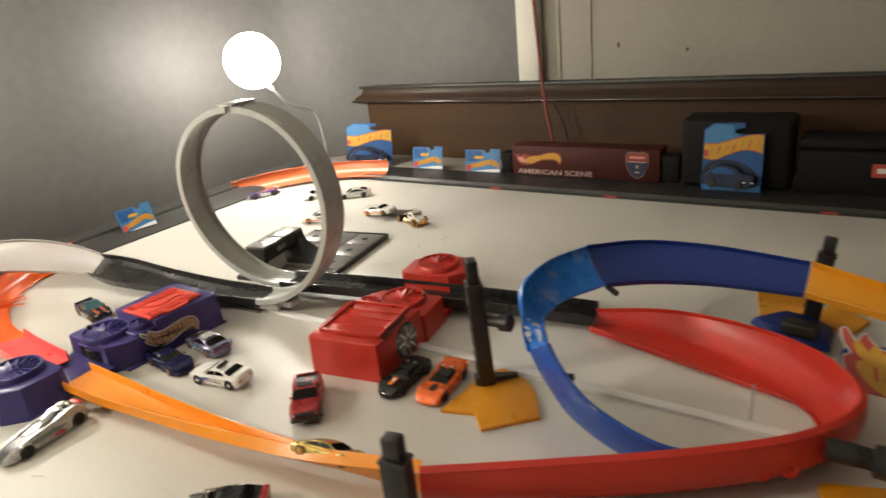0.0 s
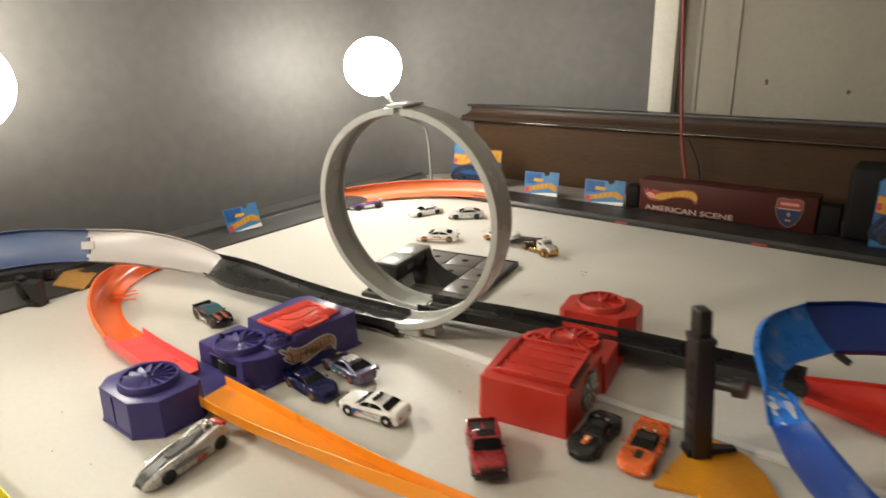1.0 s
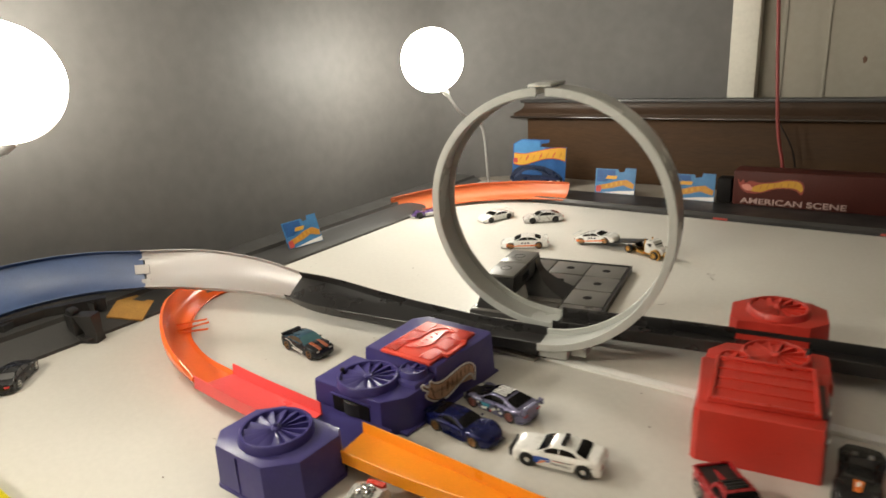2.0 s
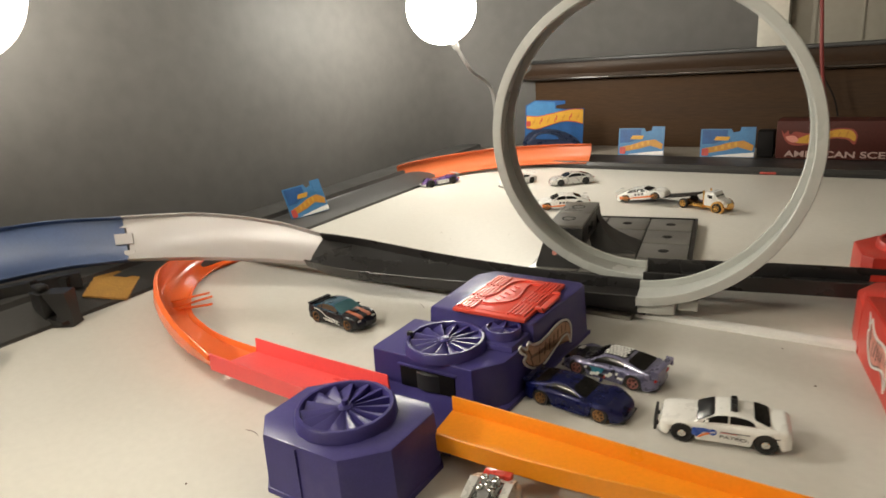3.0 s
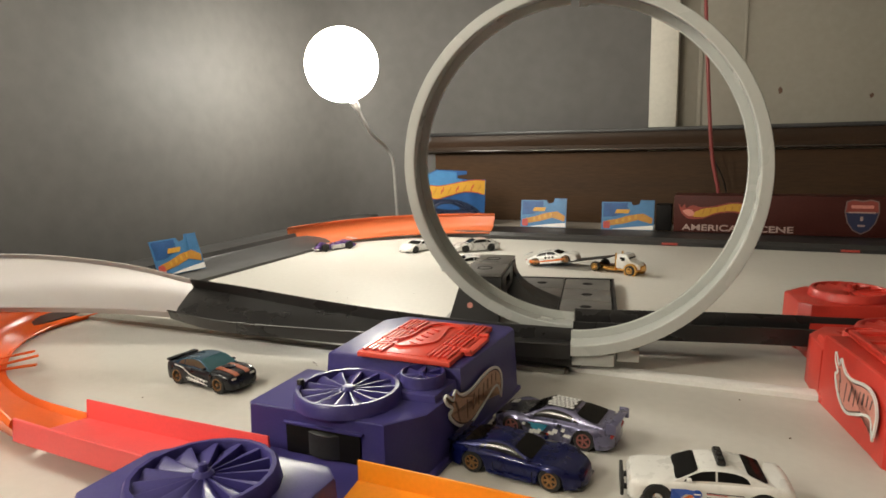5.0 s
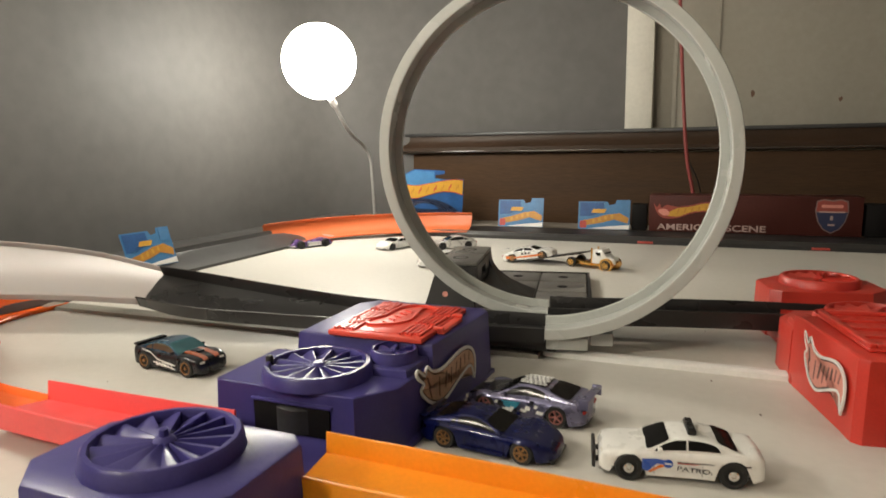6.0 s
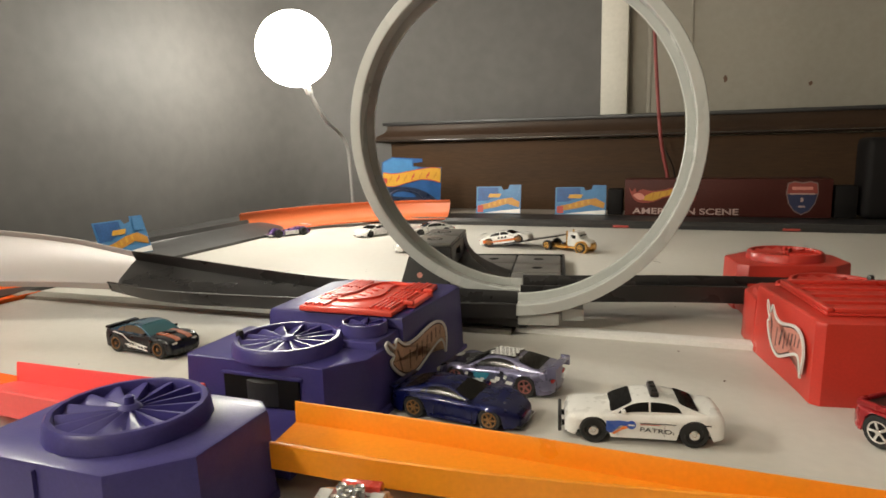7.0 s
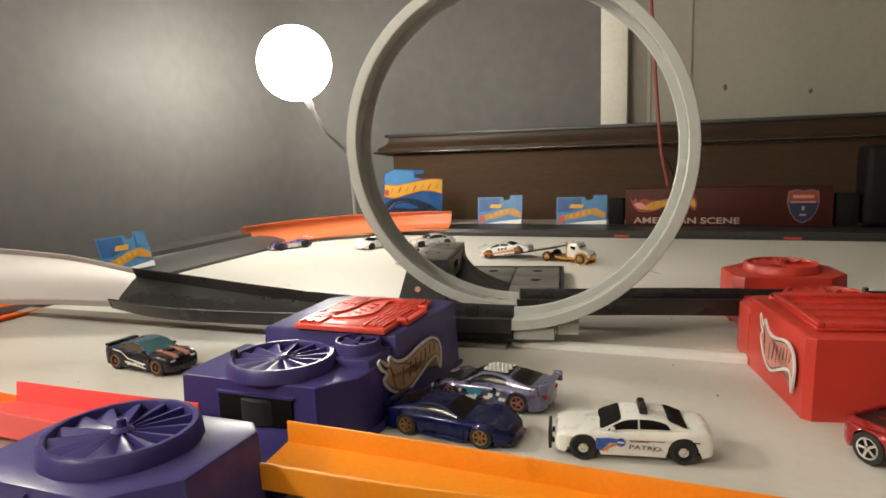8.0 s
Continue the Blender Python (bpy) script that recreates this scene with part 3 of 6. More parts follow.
    part("inner_box", loft(B(), [[(X0 + 0.004, Y0 + 0.008, Z0), (X1 + 0.002, Y0 + 0.012, Z0), (X1 + 0.002, Y0 + 0.046, Z0), (X0 + 0.004, Y0 + 0.046, Z0)], [(X0 + 0.006, Y0 + 0.012, 0.021), (X1 - 0.002, Y0 + 0.016, 0.024), (X1 - 0.002, Y0 + 0.044, 0.028), (X0 + 0.006, Y0 + 0.044, 0.025)]]), M_GREY, t, "pale grey inner box")
    for k in range(2):
        ya = Y0 + 0.0002 + k * (Y1 - Y0) / 2
        part("top_cell", box(B(), X0, X1, ya, ya + (Y1 - Y0) / 2 - 0.0012, H - 0.0036, H, 0.001), M_CHAR, t)
        # hole on top: its darkness is a black disc on the cell
        bm = B()
        turned(bm, [(0.0074, H - 0.0002), (0.0074, H + 0.0003), (0.0066, H + 0.0004), (0.0060, H - 0.0001), (0.0004, H - 0.0001)], 22, (X0 + X1) / 2 - 0.001, ya + (Y1 - Y0) / 4)
        part("dark_disc", bm, M_BOX_BLACK, t)
    flat("round_sticker", [(0.0026 * math.cos(a), 0.0026 * math.sin(a)) for a in [2 * math.pi * k / 20 for k in range(20)]], M_EMBLEM_PINK, t, pose(-0.660, Y0 - 0.0058, 0.024, 80), 0.0004, "small pink round sticker")


loop_base()


def lf(d, n, z):
    return tuple(LF @ Vector((d, n, z)))


def piece(name, rows, material, label, lip=0.009, lip_b=None, bow=0.0, n=10, group="track pieces", **k):
    t = root(name, Matrix.Identity(4), label, "toy track", group)
    fl, wa, wb = track_parts(rows, lip, lip_b, bow=bow, n=n, **k)
    part("lane", fl, material, t)
    part("side_wall", wa, material, t)
    part("side_wall", wb, material, t)
    return t


HW = 0.0195
# black straight: from the red turn through the red booster to the far foot of the loop
piece("black_track", [(*lf(d, 1.041 - HW, z), *lf(d, 1.041 + HW, z)) for d, z in ((-0.565, 0.0155), (-0.53, 0.0155), (-0.45, 0.017), (-0.38, 0.017), (-0.33, 0.0165), (-0.22, 0.014), (-0.117, 0.010))], M_BLACK_SHINE, "straight black plastic track between the loop and the red turn", 0.012, n=3)
# black exit from the near foot up to the white turn
E0, E1 = lf(-0.565, 0.9865 - HW, 0.0155), lf(-0.565, 0.9865 + HW, 0.0155)
piece("black_track", [(*E0, *E1), (*lf(-0.66, 0.987 - HW, 0.016), *lf(-0.66, 0.988 + HW, 0.019)), (*lf(-0.76, 0.988 - HW, 0.018), *lf(-0.76, 0.992 + HW, 0.027)),
                      (*lf(-0.85, 0.985 - HW + 0.002, 0.022), *lf(-0.85, 0.997 + HW, 0.037)), (-0.538, 1.219, 0.028, -0.525, 1.244, 0.048)], M_BLACK_SHINE, "black plastic track rising from the loop to the white turn", 0.010, n=8)
# lower black bar beside the loop
single("black_bar", box(B(), -0.893, -0.71, SEAM - 0.012, SEAM + 0.016, 0.0052, 0.013, 0.0015), M_BLACK_SHINE, TF, "low black plastic bar lying along the table joint", "bar")
# white and blue banked turn
WH = [(-0.5375, 1.216, 0.03, -0.524, 1.244, 0.05), (-0.599, 1.229, 0.033, -0.589, 1.266, 0.063), (-0.679, 1.24, 0.035, -0.674, 1.279, 0.073), (-0.7475, 1.24, 0.037, -0.762, 1.268, 0.078)]
piece("white_track", WH, M_WHITE_TRACK, "banked white plastic turn joined to a blue one", 0.006, 0.006, 0.10)
piece("blue_track", [(-0.749, 1.2395, 0.0365, -0.7635, 1.2675, 0.0775), (-0.814, 1.215, 0.038, -0.844, 1.243, 0.082), (-0.869, 1.16, 0.039, -0.914, 1.18, 0.084), (-0.894, 1.08, 0.039, -0.944, 1.085, 0.084), (-0.884, 0.99, 0.036, -0.934, 0.975, 0.078)], M_BLUE_DULL, "banked dull blue plastic turn on black supports", 0.006, 0.006, 0.10)
wt = root("track_joint", Matrix.Identity(4), "white interlocking tabs of the turn joint", "track joint")
for k, (a, b, ext) in enumerate(((0.03, 0.24, 0.006), (0.40, 0.66, 0.014), (0.80, 0.98, 0.007))):
    p0, p1 = Vector(WH[-1][:3]), Vector(WH[-1][3:])
    d = Vector((-0.93, -0.15, 0.0)).normalized()
    nrm = (p1 - p0).cross(d).normalized() * -0.0024
    q = [p0.lerp(p1, a) + nrm, p0.lerp(p1, b) + nrm]
    q = [q[0] - d * 0.006, q[1] - d * 0.006, q[1] + d * ext, q[0] + d * ext]
    bm = B()
    loft(bm, [[v for v in q], [v + nrm * 0.6 for v in q]])
    part("tab", bm, M_WHITE_TRACK, wt)
# red-orange left turn
OR_IN = [(-0.541, 1.057, 0.005), (-0.585, 1.088, 0.004), (-0.620, 1.122, 0.003), (-0.652, 1.164, 0.002), (-0.676, 1.225, 0.002), (-0.680, 1.290, 0.002), (-0.653, 1.345, 0.002)]
OR_OUT = [(-0.562, 1.0195, 0.021), (-0.607, 1.056, 0.036), (-0.647, 1.110, 0.042), (-0.681, 1.175, 0.040), (-0.704, 1.240, 0.031), (-0.704, 1.315, 0.036), (-0.672, 1.372, 0.034)]
piece("orange_turn", [(*a, *b) for a, b in zip(OR_IN, OR_OUT)], M_ORANGE_RED, "tight red-orange banked plastic turn, torn on its inner edge", 0.005, 0.003, 0.31)
bm = B()
for k, (x, y, a) in enumerate(((-0.652, 1.168, 12), (-0.655, 1.176, 28), (-0.662, 1.188, 4))):
    p = Vector((x, y, 0.0035))
    d = Vector((math.cos(radians(a)), math.sin(radians(a)), 0))
    beam(bm, p - d * 0.026, p + d * 0.024 + Vector((0, 0, 0.002 + 0.003 * k)), 0.004, 0.0012)
single("torn_strip", bm, M_ORANGE_RED, Matrix.Identity(4), "torn orange plastic shreds on the turn's inner edge", "shred")
# coral entry to the purple booster
piece("coral_track", [(-0.540, 1.057, 0.0072, -0.561, 1.0195, 0.0132), (-0.485, 1.017, 0.012, -0.500, 0.980, 0.0145), (-0.4125, 0.9695, 0.0165, -0.4275, 0.935, 0.0165)], M_PINK, "coral red plastic track entering the purple booster", 0.0115, 0.0115)
# long orange track and the red turn
OF = [(-0.3674, 0.945, 0.0150), (-0.300, 0.908, 0.014), (-0.228, 0.868, 0.012), (-0.149, 0.828, 0.009), (-0.082, 0.799, 0.007), (-0.004, 0.766, 0.005), (0.052, 0.743, 0.004)]
ON = [(-0.3815, 0.910, 0.0150), (-0.318, 0.878, 0.014), (-0.246, 0.847, 0.014), (-0.178, 0.815, 0.017), (-0.108, 0.783, 0.023), (-0.046, 0.755, 0.031), (0.054, 0.722, 0.042)]
piece("orange_track", [(*a, *b) for a, b in zip(OF, ON)], M_ORANGE, "long orange plastic track twisting up into the red turn", 0.010, 0.010)
RI = [(0.052, 0.7435, 0.0035), (0.15, 0.742, 0.002), (0.25, 0.747, 0.002), (0.335, 0.764, 0.002), (0.386, 0.798, 0.003), (0.389, 0.843, 0.003), (0.347, 0.885, 0.003), (0.286, 0.940, 0.004), (0.218, 0.996, 0.0085)]
RO = [(0.055, 0.7205, 0.043), (0.155, 0.722, 0.046), (0.262, 0.729, 0.047), (0.352, 0.748, 0.046), (0.410, 0.790, 0.044), (0.416, 0.860, 0.040), (0.378, 0.935, 0.032), (0.310, 1.000, 0.022), (0.232, 1.036, 0.0095)]
rt = piece("red_turn", [(*a, *b) for a, b in zip(RI, RO)], M_RED_TRACK, "wide red plastic banked half turn, marked by wear", 0.006, 0.005, 0.24)
for x, y, z, r in ((0.332, 0.7405, 0.0235, 0.0078), (0.311, 0.7360, 0.0225, 0.0058)):
    boss = part("boss", turned(B(), [(r, 0.0), (r, 0.0046), (r * 0.8, 0.0050), (r * 0.7, 0.0036), (r * 0.3, 0.0034), (r * 0.25, 0.0046), (0.0006, 0.0046)], 18), M_RED_TRACK, rt)
    boss.matrix_basis = Matrix.Translation((x, y, z)) @ pose(0, 0, 0, 64, 0, 14)
# raised blue turn
DOWN = [(0.290, 0.748, 0.026, 0.283, 0.757, 0.002), (0.240, 0.754, 0.035, 0.231, 0.774, 0.003), (0.194, 0.785, 0.051, 0.185, 0.823, 0.010), (0.172, 0.814, 0.068, 0.161, 0.860, 0.029), (0.162, 0.850, 0.076, 0.148, 0.8755, 0.054)]
UP = [DOWN[-1], (0.1605, 0.880, 0.077, 0.142, 0.890, 0.082), (0.161, 0.918, 0.068, 0.1435, 0.928, 0.0985), (0.188, 0.965, 0.064, 0.172, 0.993, 0.096), (0.236, 0.997, 0.064, 0.222, 1.040, 0.092)]
down_turn = piece("blue_turn", DOWN, M_BLUE_SCUFF, "steep blue plastic turn with torn white scuffs", 0.003, 0.003, 0.05)
up_turn = piece("blue_turn", UP, M_BLUE_TRACK, "raised bright blue plastic turn", 0.004, 0.004, 0.06)


def shreds(parent, rows, span, count, seed):
    """Torn flakes of pale tape stuck on both faces of a track."""
    rs = random.Random(seed)
    S = spline(rows, 10)
    for k in range(count):
        i = int((span[0] + (span[1] - span[0]) * rs.random()) * (len(S) - 2))
        a, b = Vector(S[i][:3]), Vector(S[i][3:6])
        t = (Vector(S[i + 1][:3]) - a).normalized()
        across = (b - a).normalized()
        up = t.cross(across).normalized()
        w, q = (b - a).length, rs.random()
        side = 1 if k % 2 else -1
        c = a + across * w * q - up * (0.05 * w * 4 * q * (1 - q) + 0.0008) + up * side * 0.0013
        l, h = rs.uniform(0.006, 0.017), rs.uniform(0.0022, 0.0060)
        n = 9
        ring = [(l * rs.uniform(0.55, 1.1) * math.cos(2 * math.pi * j / n), h * rs.uniform(0.5, 1.2) * math.sin(2 * math.pi * j / n)) for j in range(n)]
        bm = B()
        loft(bm, [[c + t * x + across * y + up * side * e for x, y in ring] for e in (0.0, 0.0004)])
        part("tape_shred", bm, M_SHRED, parent, "torn pale tape shred")


shreds(down_turn, DOWN, (0.52, 0.97), 22, 5)
shreds(up_turn, UP, (0.04, 0.30), 10, 6)
BI2 = [(0.2365, 0.9955, 0.0635), (0.290, 1.000, 0.062), (0.355, 0.986, 0.061), (0.430, 0.952, 0.060)]
BO2 = [(0.2225, 1.0405, 0.0915), (0.290, 1.049, 0.090), (0.366, 1.027, 0.086), (0.447, 0.981, 0.080)]
piece("navy_turn", [(*a, *b) for a, b in zip(BI2, BO2)], M_NAVY_TRACK, "raised dark blue plastic turn", 0.006, 0.006, 0.08)
piece("amber_track", [(0.431, 0.951, 0.060, 0.448, 0.980, 0.079), (0.482, 0.896, 0.058, 0.500, 0.928, 0.070), (0.56, 0.815, 0.058, 0.582, 0.845, 0.060)], M_GOLD_PLASTIC, "raised amber plastic track", 0.009)
# yellow lane
piece("yellow_track", [(*(TF @ Vector((u, 0.408, 0.005))), *(TF @ Vector((u, 0.446, 0.005)))) for u in (-1.20, -1.08, -0.96, -0.84, -0.70)], M_YELLOW, "straight yellow-green plastic track", 0.011, n=3)
single("orange_strip", box(B(), -1.19, -0.72, 0.414, 0.424, 0.0052, 0.0080, 0.001), M_ORANGE, TF, "flat orange plastic strip lying in the yellow track", "strip")
# orange bank in the far corner
rows = []
for k in range(9):
    a, q = radians(171 - 80 * k / 8), k / 8
    r0, r1 = 0.2640 - 0.004 * q, 0.2900
    rows.append((*(TF @ Vector((-0.993 + r0 * math.cos(a), 1.2366 + r0 * math.sin(a), 0.0045 + 0.006 * q))), *(TF @ Vector((-0.993 + r1 * math.cos(a), 1.2366 + r1 * math.sin(a), 0.034 + 0.003 * q)))))
piece("orange_bank", rows, M_ORANGE_FAR, "curved orange plastic bank across the table corner", 0.002, 0.006, 0.2, n=4)


# ---- black posts with amber feet ----
def post(x, y, h, lean, foot, label, clamp_z=0.0, clamp_to=None, thick=(1.0, 1.0)):
    p = root("track_post", Matrix.Translation((x, y, 0.0)) @ pose(0, 0, 0, lean[0], lean[1], TABLE_TURN + lean[2]), label, "track post", "track posts")
    a, b = 0.0102 * thick[0], 0.0072 * thick[1]
    part("lower_post", box(B(), -a, a, -b, b, 0.004, h * 0.82, 0.0012), M_BLACK, p)
    part("upper_post", box(B(), -a * 0.74, a * 0.74, -b * 0.78, b * 0.78, h * 0.82 + 0.0002, h, 0.0025, 3), M_BLACK, p)
    part("collar", box(B(), -a * 1.06, a * 1.06, -b * 1.1, b * 1.1, h * 0.79, h * 0.825, 0.0012), M_BLACK, p)
    for k in range(6):
        z = 0.02 + k * (h * 0.6) / 6
        part("tooth", box(B(), -a * 1.14, -a * 1.02, -b * 0.55, b * 0.55, z, z + 0.004, 0.0006), M_BLACK, p)
    if foot:
        part("foot", loft(B(), [[(-0.012, -0.009, z0), (0.034, -0.004, z0), (0.034, 0.004, z0), (-0.012, 0.009, z0)] if z0 < 0.006 else [(-0.011, -0.008, z0 + 0.004), (0.033, -0.003, z0), (0.033, 0.003, z0), (-0.011, 0.008, z0 + 0.004)] for z0 in (0.0042, 0.0070)]), M_BLACK, p)
    if clamp_to:
        part("arm", tube(B(), [(0.004, 0, clamp_z), tuple(clamp_to)], 0.0056, 12), M_BLACK, p)
        part("knob", tube(B(), [Vector(clamp_to) * 0.82 + Vector((0, 0, clamp_z * 0.18)), Vector(clamp_to) * 1.12 - Vector((0, 0, clamp_z * 0.12))], 0.0088, 16), M_BLACK, p)
    return p


def plate(p, pts, m, th):
    """An amber foot plate lying under the post p."""
    bm = B()
    prism(bm, pts, 0.0, th, 1.0, min(0.001, th * 0.4))
    part("foot_plate", bm, M_GOLD_PLASTIC, p, "flat amber plastic foot plate").matrix_basis = p.matrix_basis.inverted() @ m


p = post(0.1005, 0.905, 0.138, (-5.4, -2.0, 38.5), True, "black plastic track post on an amber foot", 0.072, (0.0254, -0.0227, 0.074), thick=(0.80, 1.74))
plate(p, [(0.056, 0.857), (0.0895, 0.850), (0.096, 0.824), (0.152, 0.840), (0.150, 0.880), (0.142, 0.905), (0.118, 0.928), (0.096, 0.918), (0.078, 0.890)], Matrix.Translation((0, 0, 0.0002)), 0.004)
post(0.0466, 0.687, 0.104, (0, 0, 10), True, "black plastic track post beside the red turn")
p = post(0.462, 1.000, 0.106, (0, 6, 0), False, "black plastic track post holding the raised track", thick=(0.85, 0.85))
plate(p, [(0.417, 1.023), (0.453, 1.000), (0.4885, 1.052), (0.4352, 1.083)], Matrix.Translation((0, 0, 0.0002)), 0.004)
plate(p, [(0.460, 1.004), (0.492, 0.968), (0.521, 0.991), (0.509, 1.042)], Matrix.Translation((0, 0, 0.0004)), 0.004)
p = post(0.428, 0.711, 0.050, (0, 0, 20), False, "short black track post clamped to the red turn", 0.034, (-0.064, 0.021, 0.036))
part("grip", beam(B(), (-0.058, 0.019, 0.036), (0.0, 0.0, 0.033), 0.012, 0.011), M_BLACK, p)
knob = part("thumb_knob", turned(B(), [(0.008, -0.006), (0.0122, -0.005), (0.0125, 0.005), (0.008, 0.006)], 12), M_BLACK, p)
knob.matrix_basis = Matrix.Translation((-0.038, 0.012, 0.035)) @ pose(0, 0, 0, 0, 90, -18)
plate(p, rounded(0.10, 0.05, 0.008), Matrix.Translation((0.402, 0.712, 0.0002)) @ pose(0, 0, 0, 0, 0, -10), 0.004)
p = post(-0.795, 1.155, 0.042, (0, 0, 0), True, "short black track post under the blue turn")
bm = B()
scrap = [(-0.778, 1.190, 0.0135), (-0.740, 1.206, 0.0015), (-0.7466, 1.249, 0.0115), (-0.760, 1.246, 0.0155), (-0.772, 1.250, 0.0205), (-0.786, 1.233, 0.0235)]
loft(bm, [[(x, y, z) for x, y, z in scrap], [(x, y, z + 0.002) for x, y, z in scrap]])
single("plastic_scrap", bm, mat("dull_amber_plastic", (0.34, 0.18, 0.04), 0.45, 0, 0.25, 60, 500, 0.08), Matrix.Identity(4), "torn amber plastic piece lying over the table edge", "scrap")
p = post(-0.905, 1.105, 0.042, (0, 0, 0), False, "short black track post under the outer blue turn")
plate(p, rounded(0.07, 0.045, 0.008), Matrix.Translation((-0.86, 1.155, 0.0002)) @ pose(0, 0, 0, 0, 0, 40), 0.005)


# black supports and shade under the blue turn as one trestle; pale board
tr = root("track_trestle", Matrix.Identity(4), "black plastic supports of the blue turn, also filling in its shade", "trestle")
for (x0, y0), (x1, y1) in (((-0.785, 1.205), (-0.845, 1.165)), ((-0.845, 1.165), (-0.885, 1.10))):
    part("beam", beam(B(), (x0, y0, 0.030), (x1, y1, 0.030), 0.012, 0.016), M_BLACK, tr)
for x, y, dx, dy in ((-0.772, 1.150, 0.004, -0.004), (-0.800, 1.196, -0.002, 0.0), (-0.868, 1.122, 0.0, 0.0)):
    bm = B()
    loft(bm, [[(x - 0.012, y - 0.009, 0.0), (x + 0.012, y - 0.009, 0.0), (x + 0.012, y + 0.009, 0.0), (x - 0.012, y + 0.009, 0.0)],
              [(x - 0.008 + dx, y - 0.006, 0.012), (x + 0.008 + dx, y - 0.006, 0.012), (x + 0.008 + dx, y + 0.006, 0.012), (x - 0.008 + dx, y + 0.006, 0.012)],
              [(x - 0.014, y - 0.008, 0.036), (x + 0.010, y - 0.008, 0.036), (x + 0.010, y + 0.010, 0.036), (x - 0.014, y + 0.010, 0.036)]])
    part("leg", bm, M_BLACK, tr)
single("pale_board", box(B(), -0.034, 0.034, -0.007, 0.007, 0.0, 0.006, 0.0008), M_LEDGE, Matrix.Translation((-0.834, 1.128, 0.0002)) @ pose(0, 0, 0, 0, 0, 50), "small pale board lying under the blue turn", "board")

# flame sign on blue plastic by the amber track
fs = root("flame_sign", Matrix.Translation((0.484, 0.880, 0.020)) @ pose(0, 0, 0, 40, 0, -34), "blue plastic sign with a red, yellow and white flame", "sign")
base = [(-0.040, 0.006), (-0.036, -0.020), (-0.008, -0.044), (0.045, -0.050), (0.082, -0.040), (0.086, 0.004), (0.050, 0.022), (0.010, 0.016)]
flat("blue_field", smooth_ring(base), M_NAVY_TRACK, fs, Matrix.Identity(4), 0.003)
big = scaled(FLAME, 0.125, 0.070, 0.014, -0.008)
flat("white_flame", big, M_CARD_WHITE, fs, Matrix.Translation((0, 0, 0.0032)), 0.0004)
flat("red_flame", shrink(big, 0.0014), M_CARD_RED, fs, Matrix.Translation((0, 0, 0.0038)), 0.0004)
flat("yellow_flame", scaled(FLAME, 0.108, 0.050, 0.019, -0.011), M_CARD_GOLD, fs, Matrix.Translation((0, 0, 0.0044)), 0.0004)
for k in range(6):
    flat("red_mark", [(x + (0.5 if k % 2 else -0.3) * y, y) for x, y in rounded(0.003, 0.014, 0.001, 1)], M_CARD_RED, fs, Matrix.Translation((-0.012 + 0.013 * k, -0.016 + 0.002 * k, 0.005)), 0.0003)
single("blue_clip", prism(B(), [(0.3975, 1.0), (0.413, 0.965), (0.427, 0.937), (0.452, 0.931), (0.472, 0.965), (0.462, 0.993), (0.440, 1.014)], 0.0, 0.009, 0.92, 0.002), M_NAVY_TRACK, Matrix.Translation((0, 0, 0.0048)), "dark blue plastic clip under the raised track", "clip")
single("black_clip", box(B(), -0.017, 0.017, -0.011, 0.011, 0.0, 0.014, 0.003), M_BLACK, Matrix.Translation((0.432, 0.955, 0.0140)) @ pose(0, 0, 0, 0, 0, -40), "black plastic clip under the raised track", "clip")
# small clips on the raised turns
for p0, p1 in (((0.239, 0.997, 0.062), (0.248, 0.986, 0.057)), ((0.164, 0.843, 0.046), (0.185, 0.841, 0.045))):
    single("track_peg", tube(B(), [p0, p1], 0.0035, 10), M_BLACK, Matrix.Identity(4), "small black peg at the track joint", "peg", "track pegs")
# thin wire stand inside the red turn
single("wire_stand", tube(B(), [(0.338, 0.829, 0.001), (0.340, 0.832, 0.012), (0.344, 0.842, 0.030)], 0.0011, 8), M_WHITE_TRACK, Matrix.Identity(4), "thin pale wire standing inside the red turn", "wire")

M_DIAL = mat("dial_grey", (0.16, 0.15, 0.14), 0.25, 0.7, 0.3, 200, 900, 0.1)
M_PINKRIM = mat("pink_rim", (0.38, 0.15, 0.13), 0.3, 0.4, 0.1, 100, 900, 0.02)
M_CARTON_TEXT = mat("pale_print", (0.42, 0.30, 0.27), 0.5, 0, 0.2, 90, 700, 0.03)
M_SHIELD = mat("navy_print", (0.020, 0.027, 0.075), 0.4, 0, 0.2, 60, 500, 0.03)
M_SHIELD_EDGE = mat("dull_pale_print", (0.20, 0.13, 0.12), 0.5, 0, 0.2, 90, 700, 0.03)
M_FLAME_RED = mat("dull_red_print", (0.26, 0.045, 0.032), 0.5, 0, 0.2, 90, 700, 0.03)


